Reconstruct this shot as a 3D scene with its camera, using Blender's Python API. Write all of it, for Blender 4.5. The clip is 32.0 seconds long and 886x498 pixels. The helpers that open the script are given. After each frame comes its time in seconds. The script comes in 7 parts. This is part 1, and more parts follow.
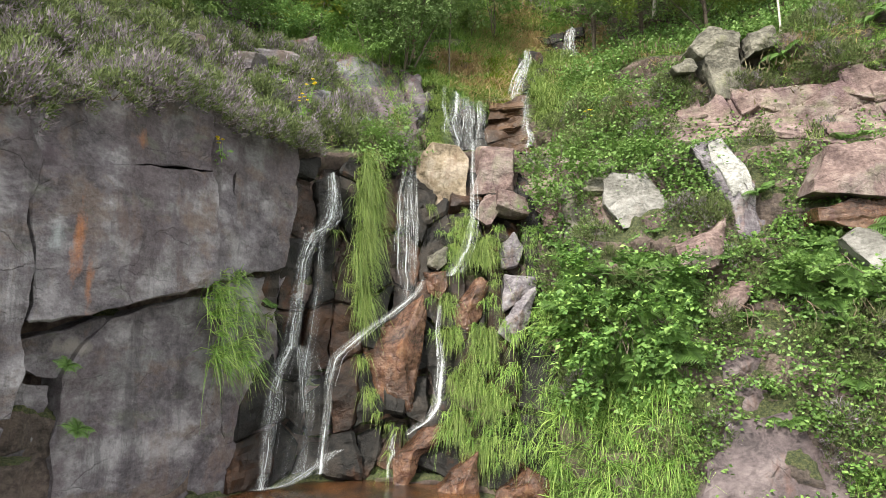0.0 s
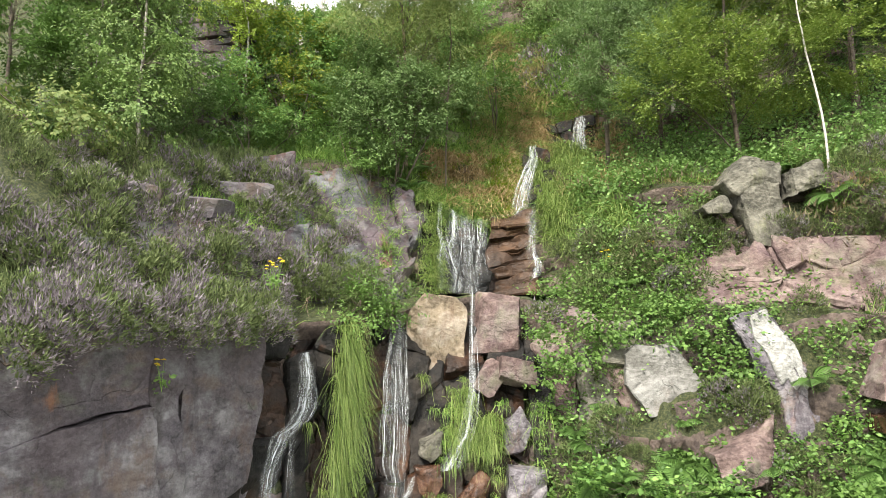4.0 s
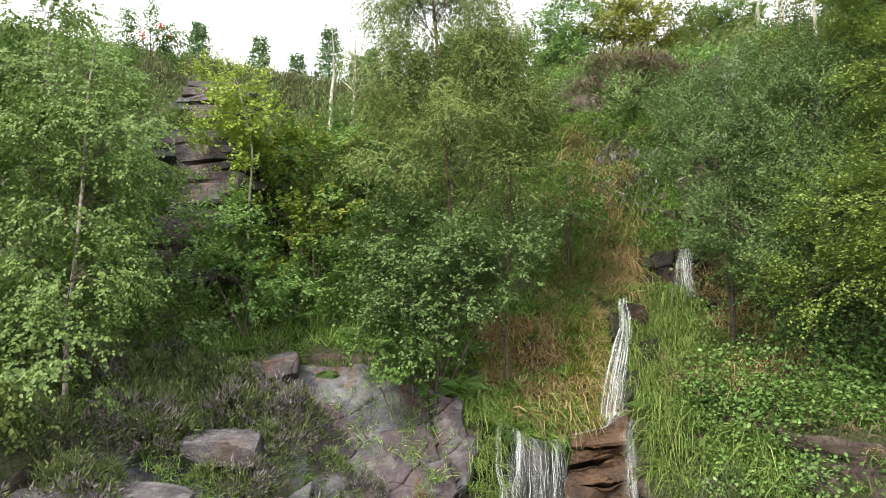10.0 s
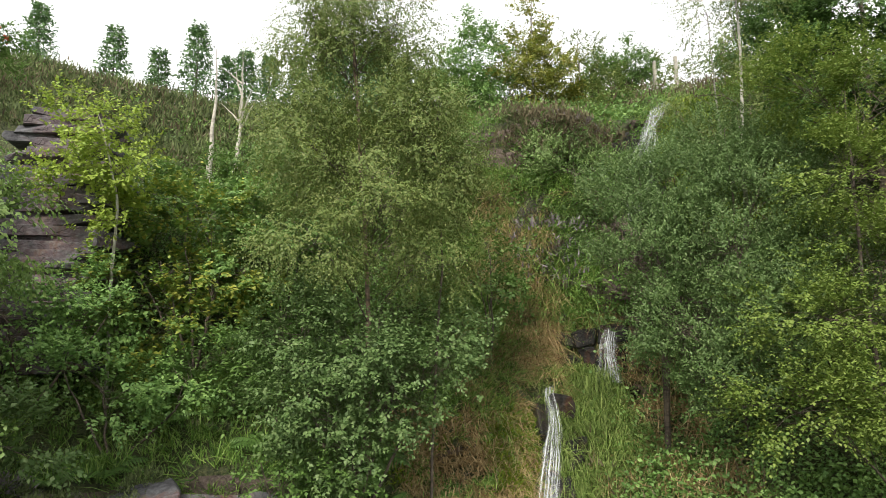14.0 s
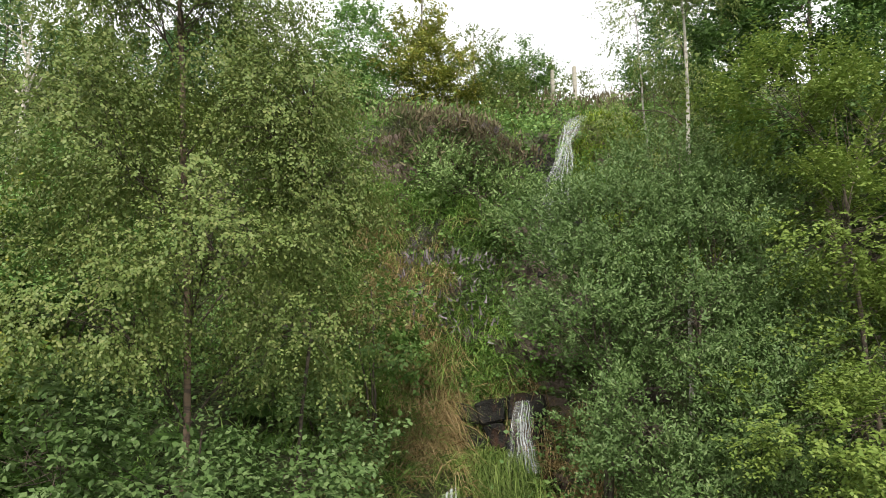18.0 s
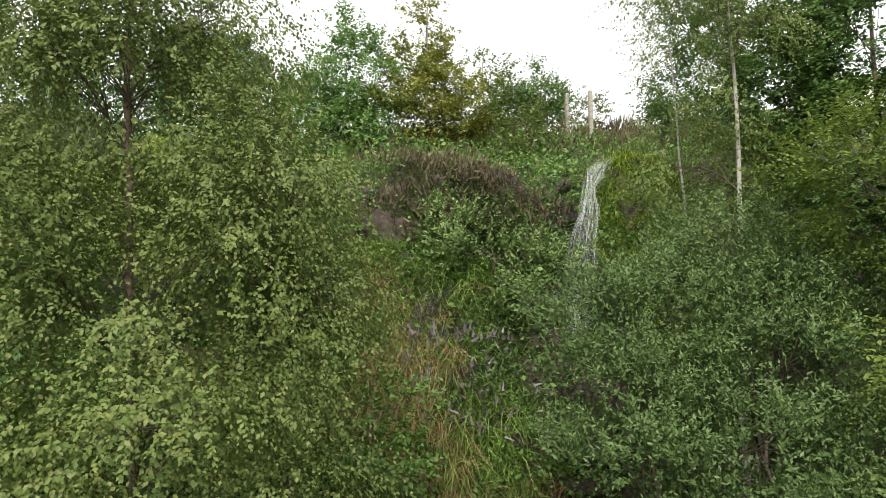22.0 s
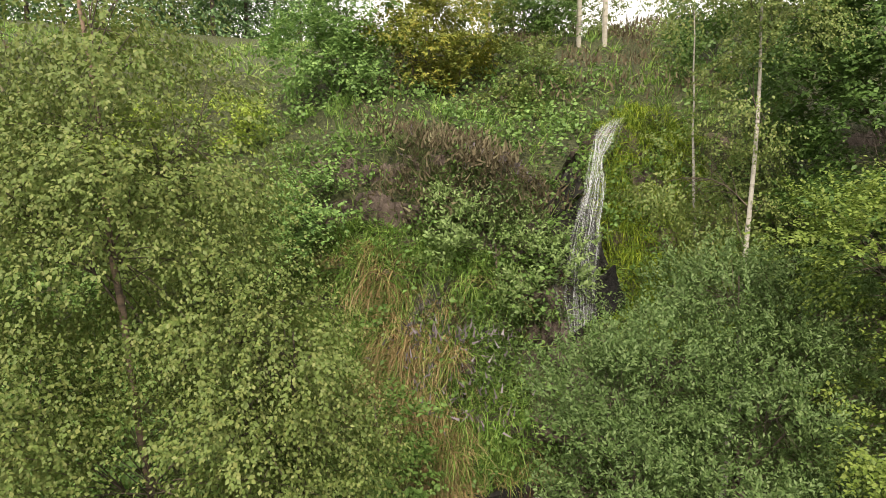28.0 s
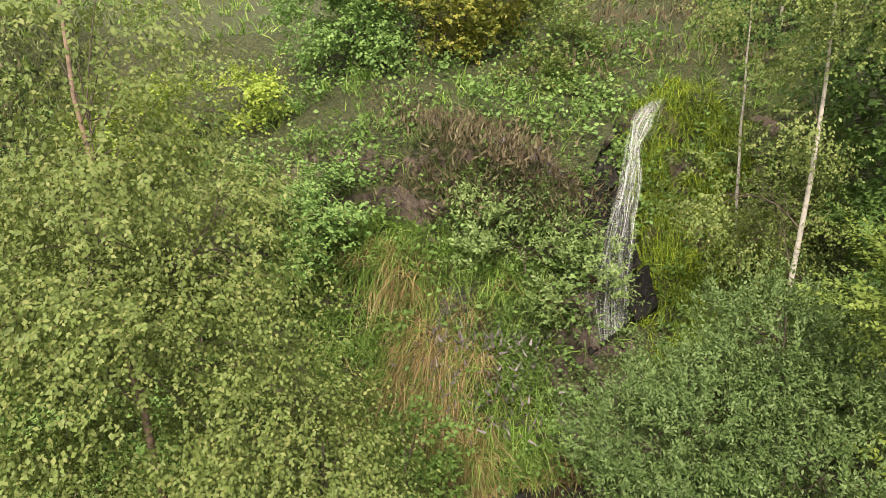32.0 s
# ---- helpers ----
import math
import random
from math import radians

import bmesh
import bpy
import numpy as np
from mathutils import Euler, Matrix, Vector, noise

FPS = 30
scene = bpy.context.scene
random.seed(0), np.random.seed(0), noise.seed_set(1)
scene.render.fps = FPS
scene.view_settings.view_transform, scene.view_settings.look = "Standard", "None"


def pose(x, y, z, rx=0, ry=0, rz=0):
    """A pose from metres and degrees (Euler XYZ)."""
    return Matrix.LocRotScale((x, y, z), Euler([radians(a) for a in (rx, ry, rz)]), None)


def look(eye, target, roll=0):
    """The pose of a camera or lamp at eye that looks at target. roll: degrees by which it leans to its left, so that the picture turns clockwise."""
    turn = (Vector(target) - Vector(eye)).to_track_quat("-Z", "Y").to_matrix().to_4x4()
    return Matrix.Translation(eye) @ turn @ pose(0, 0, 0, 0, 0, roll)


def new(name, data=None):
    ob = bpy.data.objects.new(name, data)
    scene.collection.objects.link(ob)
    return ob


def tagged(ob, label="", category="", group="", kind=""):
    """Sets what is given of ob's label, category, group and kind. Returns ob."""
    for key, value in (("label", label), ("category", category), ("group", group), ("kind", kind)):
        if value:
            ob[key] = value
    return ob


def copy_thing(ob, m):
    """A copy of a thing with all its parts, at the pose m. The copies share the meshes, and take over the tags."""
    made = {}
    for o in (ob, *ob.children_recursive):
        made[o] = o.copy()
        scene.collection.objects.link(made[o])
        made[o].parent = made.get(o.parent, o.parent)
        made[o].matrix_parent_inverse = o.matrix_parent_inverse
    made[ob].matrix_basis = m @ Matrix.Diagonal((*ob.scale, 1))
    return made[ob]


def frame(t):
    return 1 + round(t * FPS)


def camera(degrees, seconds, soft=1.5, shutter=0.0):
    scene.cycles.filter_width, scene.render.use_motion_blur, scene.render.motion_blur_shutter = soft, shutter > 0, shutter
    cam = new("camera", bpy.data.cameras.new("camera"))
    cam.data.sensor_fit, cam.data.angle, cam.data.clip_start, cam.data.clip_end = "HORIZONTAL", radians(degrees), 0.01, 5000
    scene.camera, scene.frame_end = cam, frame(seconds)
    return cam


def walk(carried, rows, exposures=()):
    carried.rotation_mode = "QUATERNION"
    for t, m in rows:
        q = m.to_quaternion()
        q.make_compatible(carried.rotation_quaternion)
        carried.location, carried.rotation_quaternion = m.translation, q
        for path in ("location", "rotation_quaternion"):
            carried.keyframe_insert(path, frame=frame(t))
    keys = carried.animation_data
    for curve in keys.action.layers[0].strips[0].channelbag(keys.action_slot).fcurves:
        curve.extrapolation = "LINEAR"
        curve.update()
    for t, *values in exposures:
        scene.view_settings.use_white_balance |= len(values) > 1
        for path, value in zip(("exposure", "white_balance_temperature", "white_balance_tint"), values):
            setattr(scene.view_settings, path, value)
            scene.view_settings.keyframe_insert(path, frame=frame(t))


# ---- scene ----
import itertools

cam = camera(68.6, 32.0, 0.85)
METRES, EYE, TILT, LEAN, TURN = 16.0, 2.5, 8.2, 0.0, 0.0
ROWS = [
    (0.0, 0.0, 0.0, 0.0, 0.0, 0.0, -0.0),
    (0.5, 0.0006, 0.0121, 0.0157, 0.04, 0.05, 0.01),
    (1.0, 0.0008, 0.0234, 0.0319, 0.01, 0.06, 0.02),
    (1.5, 0.0019, 0.0341, 0.0504, 0.07, 0.07, 0.03),
    (2.0, 0.0016, 0.0445, 0.07, 0.01, 0.1, 0.03),
    (2.5, 0.002, 0.054, 0.0886, 0.01, 0.15, 0.04),
    (3.0, 0.0027, 0.0632, 0.1061, 0.02, 0.19, 0.06),
    (3.5, 0.0036, 0.0728, 0.122, 0.02, 0.21, 0.07),
    (4.0, 0.0048, 0.0844, 0.1368, 0.03, 0.21, 0.08),
    (4.5, 0.0058, 0.0978, 0.1518, 0.05, 0.24, 0.1),
    (6.5, 0.008, 0.1574, 0.202, 1.3, 0.23, 0.23),
    (7.0, 0.009, 0.1736, 0.2172, 1.73, 0.23, 0.3),
    (7.5, 0.0101, 0.1902, 0.2334, 1.97, 0.24, 0.36),
    (8.0, 0.01, 0.2067, 0.2496, 2.14, 0.26, 0.36),
    (8.5, 0.0089, 0.2226, 0.2648, 2.65, 0.28, 0.47),
    (9.0, 0.008, 0.2383, 0.2791, 4.06, 0.3, 0.66),
    (9.5, 0.0079, 0.2537, 0.2933, 5.08, 0.31, 0.81),
    (10.0, 0.0071, 0.2686, 0.306, 5.37, 0.29, 0.86),
    (10.5, 0.0061, 0.2828, 0.3155, 5.46, 0.29, 0.85),
    (11.0, 0.0049, 0.2955, 0.3216, 5.21, 0.3, 0.8),
    (11.5, 0.0015, 0.3055, 0.3268, 3.65, 0.25, 0.56),
    (12.0, -0.0053, 0.3137, 0.3322, 0.4, 0.3, 0.08),
    (12.5, -0.0134, 0.3209, 0.3406, -2.69, 0.29, -0.33),
    (13.0, -0.0218, 0.3275, 0.3506, -4.23, 0.33, -0.54),
    (13.5, -0.0298, 0.3337, 0.3608, -5.57, 0.37, -0.73),
    (15.5, -0.0489, 0.3705, 0.3949, -10.79, 0.62, -1.36),
    (16.0, -0.0484, 0.3894, 0.3994, -13.99, 0.76, -1.83),
    (16.5, -0.045, 0.4115, 0.4035, -17.44, 0.95, -2.31),
    (17.0, -0.0397, 0.4355, 0.4062, -18.66, 1.06, -2.47),
    (17.5, -0.0327, 0.4615, 0.4042, -18.75, 1.05, -2.51),
    (18.0, -0.025, 0.4894, 0.4004, -18.78, 1.03, -2.56),
    (18.5, -0.0161, 0.5184, 0.3968, -18.73, 0.99, -2.59),
    (19.0, -0.0107, 0.5374, 0.3942, -18.71, 0.94, -2.61),
    (19.5, -0.0099, 0.5434, 0.3931, -18.72, 0.91, -2.64),
    (20.0, -0.0105, 0.5461, 0.4006, -18.75, 0.9, -2.69),
    (20.5, -0.0109, 0.548, 0.4146, -18.7, 0.95, -2.69),
    (21.0, -0.0118, 0.5496, 0.4276, -18.76, 0.97, -2.74),
    (21.5, -0.0121, 0.5511, 0.4394, -18.78, 0.97, -2.76),
    (22.0, -0.0128, 0.5531, 0.4504, -18.8, 1.02, -2.78),
    (22.5, -0.0132, 0.555, 0.4613, -18.82, 1.04, -2.83),
    (23.0, -0.0132, 0.557, 0.4722, -18.83, 1.05, -2.83),
    (23.5, -0.0131, 0.5592, 0.4829, -18.86, 1.06, -2.84),
    (24.0, -0.0131, 0.5614, 0.4937, -18.89, 1.04, -2.83),
    (24.5, -0.0129, 0.5633, 0.5045, -18.88, 1.0, -2.82),
    (25.0, -0.0123, 0.5648, 0.5148, -18.86, 0.98, -2.78),
    (25.5, -0.0118, 0.566, 0.5231, -18.85, -0.65, -2.73),
    (26.0, -0.0113, 0.5673, 0.5315, -18.78, -4.4, -2.67),
    (26.5, -0.0105, 0.5681, 0.54, -18.72, -8.02, -2.61),
    (28.5, -0.0107, 0.5713, 0.5747, -18.42, -16.32, -2.45),
    (29.0, -0.0115, 0.5725, 0.583, -18.43, -18.68, -2.44),
    (29.5, -0.0125, 0.5739, 0.5917, -18.45, -21.05, -2.45),
    (30.0, -0.0136, 0.5754, 0.6006, -18.48, -22.42, -2.45),
    (30.5, -0.0147, 0.5774, 0.6089, -18.5, -22.83, -2.45),
    (31.0, -0.014, 0.5842, 0.6158, -18.52, -22.84, -2.44),
    (31.5, -0.0115, 0.5958, 0.6208, -18.01, -22.84, -2.37),
    (32.0, -0.0079, 0.6105, 0.6237, -17.12, -22.9, -2.26),
]
EXPOSURES = [(0.0, 1.64, 6500, 10), (4.5, 1.65, 6500, 10), (9.0, 1.3, 6500, 10), (13.0, 0.98, 6500, 10), (16.0, 0.68, 6500, 10), (18.0, 0.82, 6500, 9), (20.0, 1.16, 6500, 9), (22.0, 0.65, 6500, 10), (24.0, 0.08, 6500, 10), (25.5, -0.1, 6600, 10), (26.3, -0.02, 6800, 11), (28.5, 1.05, 7200, 14), (32.0, 1.17, 7300, 15)]
walk(cam, [(t, pose(0, 0, EYE, TILT, LEAN, TURN) @ pose(METRES * x, METRES * y, METRES * z, 90 + pitch, roll, yaw)) for t, x, y, z, yaw, pitch, roll in ROWS], EXPOSURES)

# ---- world and sun: bright overcast, weak soft sun from behind and above ----
SUN_UP, SUN_TURN = 46.0, 208.0
world = bpy.data.worlds.new("sky")
scene.world = world
world.use_nodes = True
wn = world.node_tree
sky = wn.nodes.new("ShaderNodeTexSky")
sky.sky_type, sky.sun_disc = "NISHITA", False
sky.sun_elevation, sky.sun_rotation = radians(SUN_UP), radians(SUN_TURN)
cloud = wn.nodes.new("ShaderNodeMixRGB")
cloud.inputs[0].default_value = 0.82
cloud.inputs[2].default_value = (9.4, 9.3, 8.9, 1)
wn.links.new(sky.outputs[0], cloud.inputs[1])
wn.links.new(cloud.outputs[0], wn.nodes["Background"].inputs[0])
wn.nodes["Background"].inputs[1].default_value = 0.105
sun = new("sun", bpy.data.lights.new("sun", "SUN"))
sun.data.energy, sun.data.angle, sun.data.color = 2.8, radians(10), (1.0, 0.94, 0.83)
az = radians(SUN_TURN)
sun.matrix_world = look((30 * math.sin(az) * math.cos(radians(SUN_UP)), 30 * math.cos(az) * math.cos(radians(SUN_UP)), 30 * math.sin(radians(SUN_UP))), (0, 0, 0))

rng = np.random.default_rng(7)


# ---- materials ----
def node_mat(name):
    m = bpy.data.materials.new(name)
    m.use_nodes = True
    nt = m.node_tree
    return m, nt, nt.nodes["Principled BSDF"], nt.nodes["Material Output"]


def tex_noise(nt, scale, detail=6.0, stretch=(1, 1, 1), rough=0.6, coord="Object"):
    tc = nt.nodes.new("ShaderNodeTexCoord")
    mp = nt.nodes.new("ShaderNodeMapping")
    mp.inputs["Scale"].default_value = stretch
    nz = nt.nodes.new("ShaderNodeTexNoise")
    nz.inputs["Scale"].default_value, nz.inputs["Detail"].default_value, nz.inputs["Roughness"].default_value = scale, detail, rough
    nt.links.new(tc.outputs[coord], mp.inputs[0])
    nt.links.new(mp.outputs[0], nz.inputs["Vector"])
    return nz.outputs["Fac"]


def ramp(nt, fac, stops):
    r = nt.nodes.new("ShaderNodeValToRGB")
    el = r.color_ramp.elements
    while len(el) < len(stops):
        el.new(0.5)
    for e, (p, c) in zip(el, stops):
        e.position, e.color = p, (*c, 1)
    nt.links.new(fac, r.inputs[0])
    return r.outputs[0]


def mix(nt, fac, a, b):
    n = nt.nodes.new("ShaderNodeMixRGB")
    for i, v in ((0, fac), (1, a), (2, b)):
        if isinstance(v, float):
            n.inputs[i].default_value = v
        elif isinstance(v, tuple):
            n.inputs[i].default_value = (*v, 1)
        else:
            nt.links.new(v, n.inputs[i])
    return n.outputs[0]


def bump(nt, bsdf, height, strength, distance=0.02):
    b = nt.nodes.new("ShaderNodeBump")
    b.inputs["Strength"].default_value, b.inputs["Distance"].default_value = strength, distance
    nt.links.new(height, b.inputs["Height"])
    nt.links.new(b.outputs[0], bsdf.inputs["Normal"])


def half_of(nt, value):
    h = nt.nodes.new("ShaderNodeMath")
    h.operation = "MULTIPLY"
    h.inputs[1].default_value = 0.5
    nt.links.new(value, h.inputs[0])
    return h.outputs[0]


def rock_mat(name, dark, mid, light, stain=None, stain_amount=0.5, rough=0.85, lichen=0.0, streak=0.35, grain=0.3, shine=0.4, tints=(), cracks=0.25, spots=(), scuffs=0.4, relief=0.1):
    m, nt, bs, _ = node_mat(name)
    big = tex_noise(nt, 1.3, 10, (1, 1, 1.3), 0.7)
    col = ramp(nt, big, [(0.41, dark), (0.5, mid), (0.6, light)])
    for k, (tint, scale, level, amount) in enumerate(tints):
        tn = tex_noise(nt, scale + 0.13 * k, 9, (1, 1, 0.8 + 0.3 * k), 0.66)
        col = mix(nt, ramp(nt, tn, [(level, (0, 0, 0)), (level + 0.07, (amount,) * 3)]), col, tint)
    scuff = tex_noise(nt, 5.5, 11, (1, 1, 1.3), 0.78)
    col = mix(nt, ramp(nt, scuff, [(0.54, (0, 0, 0)), (0.66, (scuffs,) * 3)]), col, light)
    col = mix(nt, ramp(nt, scuff, [(0.34, (scuffs * 1.2,) * 3), (0.46, (0, 0, 0))]), col, tuple(c * 0.6 for c in dark))
    fine = tex_noise(nt, 22, 10, (1, 1, 1.2), 0.8)
    col = mix(nt, grain, col, ramp(nt, fine, [(0.42, tuple(c * 0.4 for c in dark)), (0.5, mid), (0.58, light)]))
    run = tex_noise(nt, 3.2, 9, (1, 1, 0.16), 0.75)
    col = mix(nt, ramp(nt, run, [(0.52, (0, 0, 0)), (0.64, (streak,) * 3)]), col, tuple(c * 0.6 for c in dark))
    if stain:
        st = tex_noise(nt, 1.6, 8, (1, 1, 0.45), 0.7)
        col = mix(nt, ramp(nt, st, [(0.56, (0, 0, 0)), (0.65, (stain_amount,) * 3)]), col, stain)
    if lichen:
        lc = tex_noise(nt, 26, 8, rough=0.75)
        col = mix(nt, ramp(nt, lc, [(0.56, (0, 0, 0)), (0.64, (lichen,) * 3)]), col, (0.5, 0.52, 0.46))
    for (sx, sz, rx_, rz_, tint) in spots:
        tc = nt.nodes.new("ShaderNodeTexCoord")
        mp = nt.nodes.new("ShaderNodeMapping")
        mp.inputs["Scale"].default_value = (1 / rx_, 0.2, 1 / rz_)
        mp.inputs["Location"].default_value = (-sx / rx_, 0, -sz / rz_)
        nt.links.new(tc.outputs["Object"], mp.inputs[0])
        ln = nt.nodes.new("ShaderNodeVectorMath")
        ln.operation = "LENGTH"
        nt.links.new(mp.outputs[0], ln.inputs[0])
        ad = nt.nodes.new("ShaderNodeMath")
        ad.operation = "MULTIPLY_ADD"
        nt.links.new(tex_noise(nt, 7, 9, (1, 1, 0.5), 0.75), ad.inputs[0])
        ad.inputs[1].default_value = 2.4
        nt.links.new(ln.outputs["Value"], ad.inputs[2])
        col = mix(nt, ramp(nt, half_of(nt, ad.outputs[0]), [(0.62, (0.75,) * 3), (0.95, (0, 0, 0))]), col, tint)
    # thin joints along warped cell edges
    tc = nt.nodes.new("ShaderNodeTexCoord")
    wv = nt.nodes.new("ShaderNodeTexNoise")
    wv.inputs["Scale"].default_value, wv.inputs["Detail"].default_value = 2.6, 7
    nt.links.new(tc.outputs["Object"], wv.inputs["Vector"])
    wm = nt.nodes.new("ShaderNodeVectorMath")
    wm.operation = "MULTIPLY_ADD"
    wm.inputs[1].default_value = (0.5, 0.5, 0.5)
    nt.links.new(wv.outputs["Color"], wm.inputs[0])
    nt.links.new(tc.outputs["Object"], wm.inputs[2])
    mp = nt.nodes.new("ShaderNodeMapping")
    mp.inputs["Scale"].default_value = (1, 1, 1.7)
    mp.inputs["Rotation"].default_value = (0, radians(9), 0)
    nt.links.new(wm.outputs[0], mp.inputs[0])
    vo = nt.nodes.new("ShaderNodeTexVoronoi")
    vo.feature = "DISTANCE_TO_EDGE"
    vo.inputs["Scale"].default_value = 0.8
    nt.links.new(mp.outputs[0], vo.inputs["Vector"])
    joint = ramp(nt, vo.outputs["Distance"], [(0.0, (1, 1, 1)), (0.008, (0, 0, 0))])
    gate = ramp(nt, tex_noise(nt, 1.9, 3), [(0.46, (0, 0, 0)), (0.56, (cracks,) * 3)])
    jm = nt.nodes.new("ShaderNodeMixRGB")
    jm.blend_type = "MULTIPLY"
    jm.inputs[0].default_value = 1.0
    nt.links.new(joint, jm.inputs[1])
    nt.links.new(gate, jm.inputs[2])
    col = mix(nt, jm.outputs[0], col, tuple(c * 0.35 for c in dark))
    nt.links.new(col, bs.inputs["Base Color"])
    bs.inputs["Roughness"].default_value = rough
    bs.inputs["Specular IOR Level"].default_value = shine
    crack = nt.nodes.new("ShaderNodeMixRGB")
    crack.inputs[0].default_value = 0.4
    nt.links.new(tex_noise(nt, 6, 8, (1, 1, 1.15), 0.66), crack.inputs[1])
    nt.links.new(tex_noise(nt, 2.2, 4, (1, 1, 1.4), 0.5), crack.inputs[2])
    sunk = nt.nodes.new("ShaderNodeMixRGB")
    sunk.blend_type = "SUBTRACT"
    sunk.inputs[0].default_value = 0.35
    nt.links.new(crack.outputs[0], sunk.inputs[1])
    nt.links.new(jm.outputs[0], sunk.inputs[2])
    bump(nt, bs, sunk.outputs[0], 1.0, relief)
    return m


def leaf_mat(name, a, b, c, through_light=0.32, rough=0.55):
    m, nt, bs, out = node_mat(name)
    geo = nt.nodes.new("ShaderNodeNewGeometry")
    col = ramp(nt, geo.outputs["Random Per Island"], [(0.0, a), (0.5, b), (1.0, c)])
    patch = tex_noise(nt, 1.7, 3)
    col = mix(nt, ramp(nt, patch, [(0.4, (0.0,) * 3), (0.62, (0.35,) * 3)]), col, tuple(x * 0.7 for x in a))
    nt.links.new(col, bs.inputs["Base Color"])
    bs.inputs["Roughness"].default_value = rough
    bs.inputs["Specular IOR Level"].default_value = 0.35
    tr = nt.nodes.new("ShaderNodeBsdfTranslucent")
    nt.links.new(col, tr.inputs[0])
    mx = nt.nodes.new("ShaderNodeMixShader")
    mx.inputs[0].default_value = through_light
    nt.links.new(bs.outputs[0], mx.inputs[1])
    nt.links.new(tr.outputs[0], mx.inputs[2])
    nt.links.new(mx.outputs[0], out.inputs[0])
    return m


def bark_mat(name, pale, dark, band=0.5):
    m, nt, bs, _ = node_mat(name)
    rings = tex_noise(nt, 9, 6, (1, 1, 3.0))
    col = ramp(nt, rings, [(band - 0.08, dark), (band + 0.05, pale)])
    col = mix(nt, 0.3, col, ramp(nt, tex_noise(nt, 3, 4), [(0.3, dark), (0.7, pale)]))
    nt.links.new(col, bs.inputs["Base Color"])
    bs.inputs["Roughness"].default_value = 0.85
    bump(nt, bs, rings, 0.4, 0.01)
    return m


def water_mat(name, white, cover, freq, most=0.8, along=1.3, vary=False, soft_edge=False):
    """Streaked falling water; u runs across from 0 to 1 and fades at both edges, v down in metres."""
    m, nt, bs, out = node_mat(name)
    run = tex_noise(nt, 1.0, 5, (freq, along, 1), 0.62, "UV")
    fac = ramp(nt, run, [(0.58 - cover * 0.3, (0.02,) * 3), (0.66 - cover * 0.3, (most * 0.35,) * 3), (0.8 - cover * 0.3, (most,) * 3)])
    tear = ramp(nt, tex_noise(nt, 1.0, 4, (freq * 0.35, 4.5, 1), 0.6, "UV"), [(0.3, (0.15,) * 3), (0.52, (1, 1, 1))])
    tc = nt.nodes.new("ShaderNodeTexCoord")
    sp = nt.nodes.new("ShaderNodeSeparateXYZ")
    nt.links.new(tc.outputs["UV"], sp.inputs[0])
    fade = ramp(nt, sp.outputs[0], [(0.0, (0, 0, 0)), (0.28, (0.3, 0.3, 0.3)), (0.5, (1, 1, 1)), (0.72, (0.3, 0.3, 0.3)), (1.0, (0, 0, 0))] if soft_edge else [(0.0, (0, 0, 0)), (0.3, (1, 1, 1)), (0.7, (1, 1, 1)), (1.0, (0, 0, 0))])
    last = fac
    for other in (tear, fade):
        both = nt.nodes.new("ShaderNodeMixRGB")
        both.blend_type = "MULTIPLY"
        both.inputs[0].default_value = 1.0
        nt.links.new(last, both.inputs[1])
        nt.links.new(other, both.inputs[2])
        last = both.outputs[0]
    if vary:
        info = nt.nodes.new("ShaderNodeObjectInfo")
        both = nt.nodes.new("ShaderNodeMixRGB")
        both.blend_type = "MULTIPLY"
        both.inputs[0].default_value = 1.0
        nt.links.new(last, both.inputs[1])
        nt.links.new(ramp(nt, info.outputs["Random"], [(0.0, (0.2,) * 3), (1.0, (1, 1, 1))]), both.inputs[2])
        last = both.outputs[0]
    bs.inputs["Base Color"].default_value = (white * 0.93, white * 0.98, white, 1)
    bs.inputs["Roughness"].default_value = 0.25
    clear = nt.nodes.new("ShaderNodeBsdfTransparent")
    mx = nt.nodes.new("ShaderNodeMixShader")
    nt.links.new(last, mx.inputs[0])
    nt.links.new(clear.outputs[0], mx.inputs[1])
    nt.links.new(bs.outputs[0], mx.inputs[2])
    nt.links.new(mx.outputs[0], out.inputs[0])
    return m


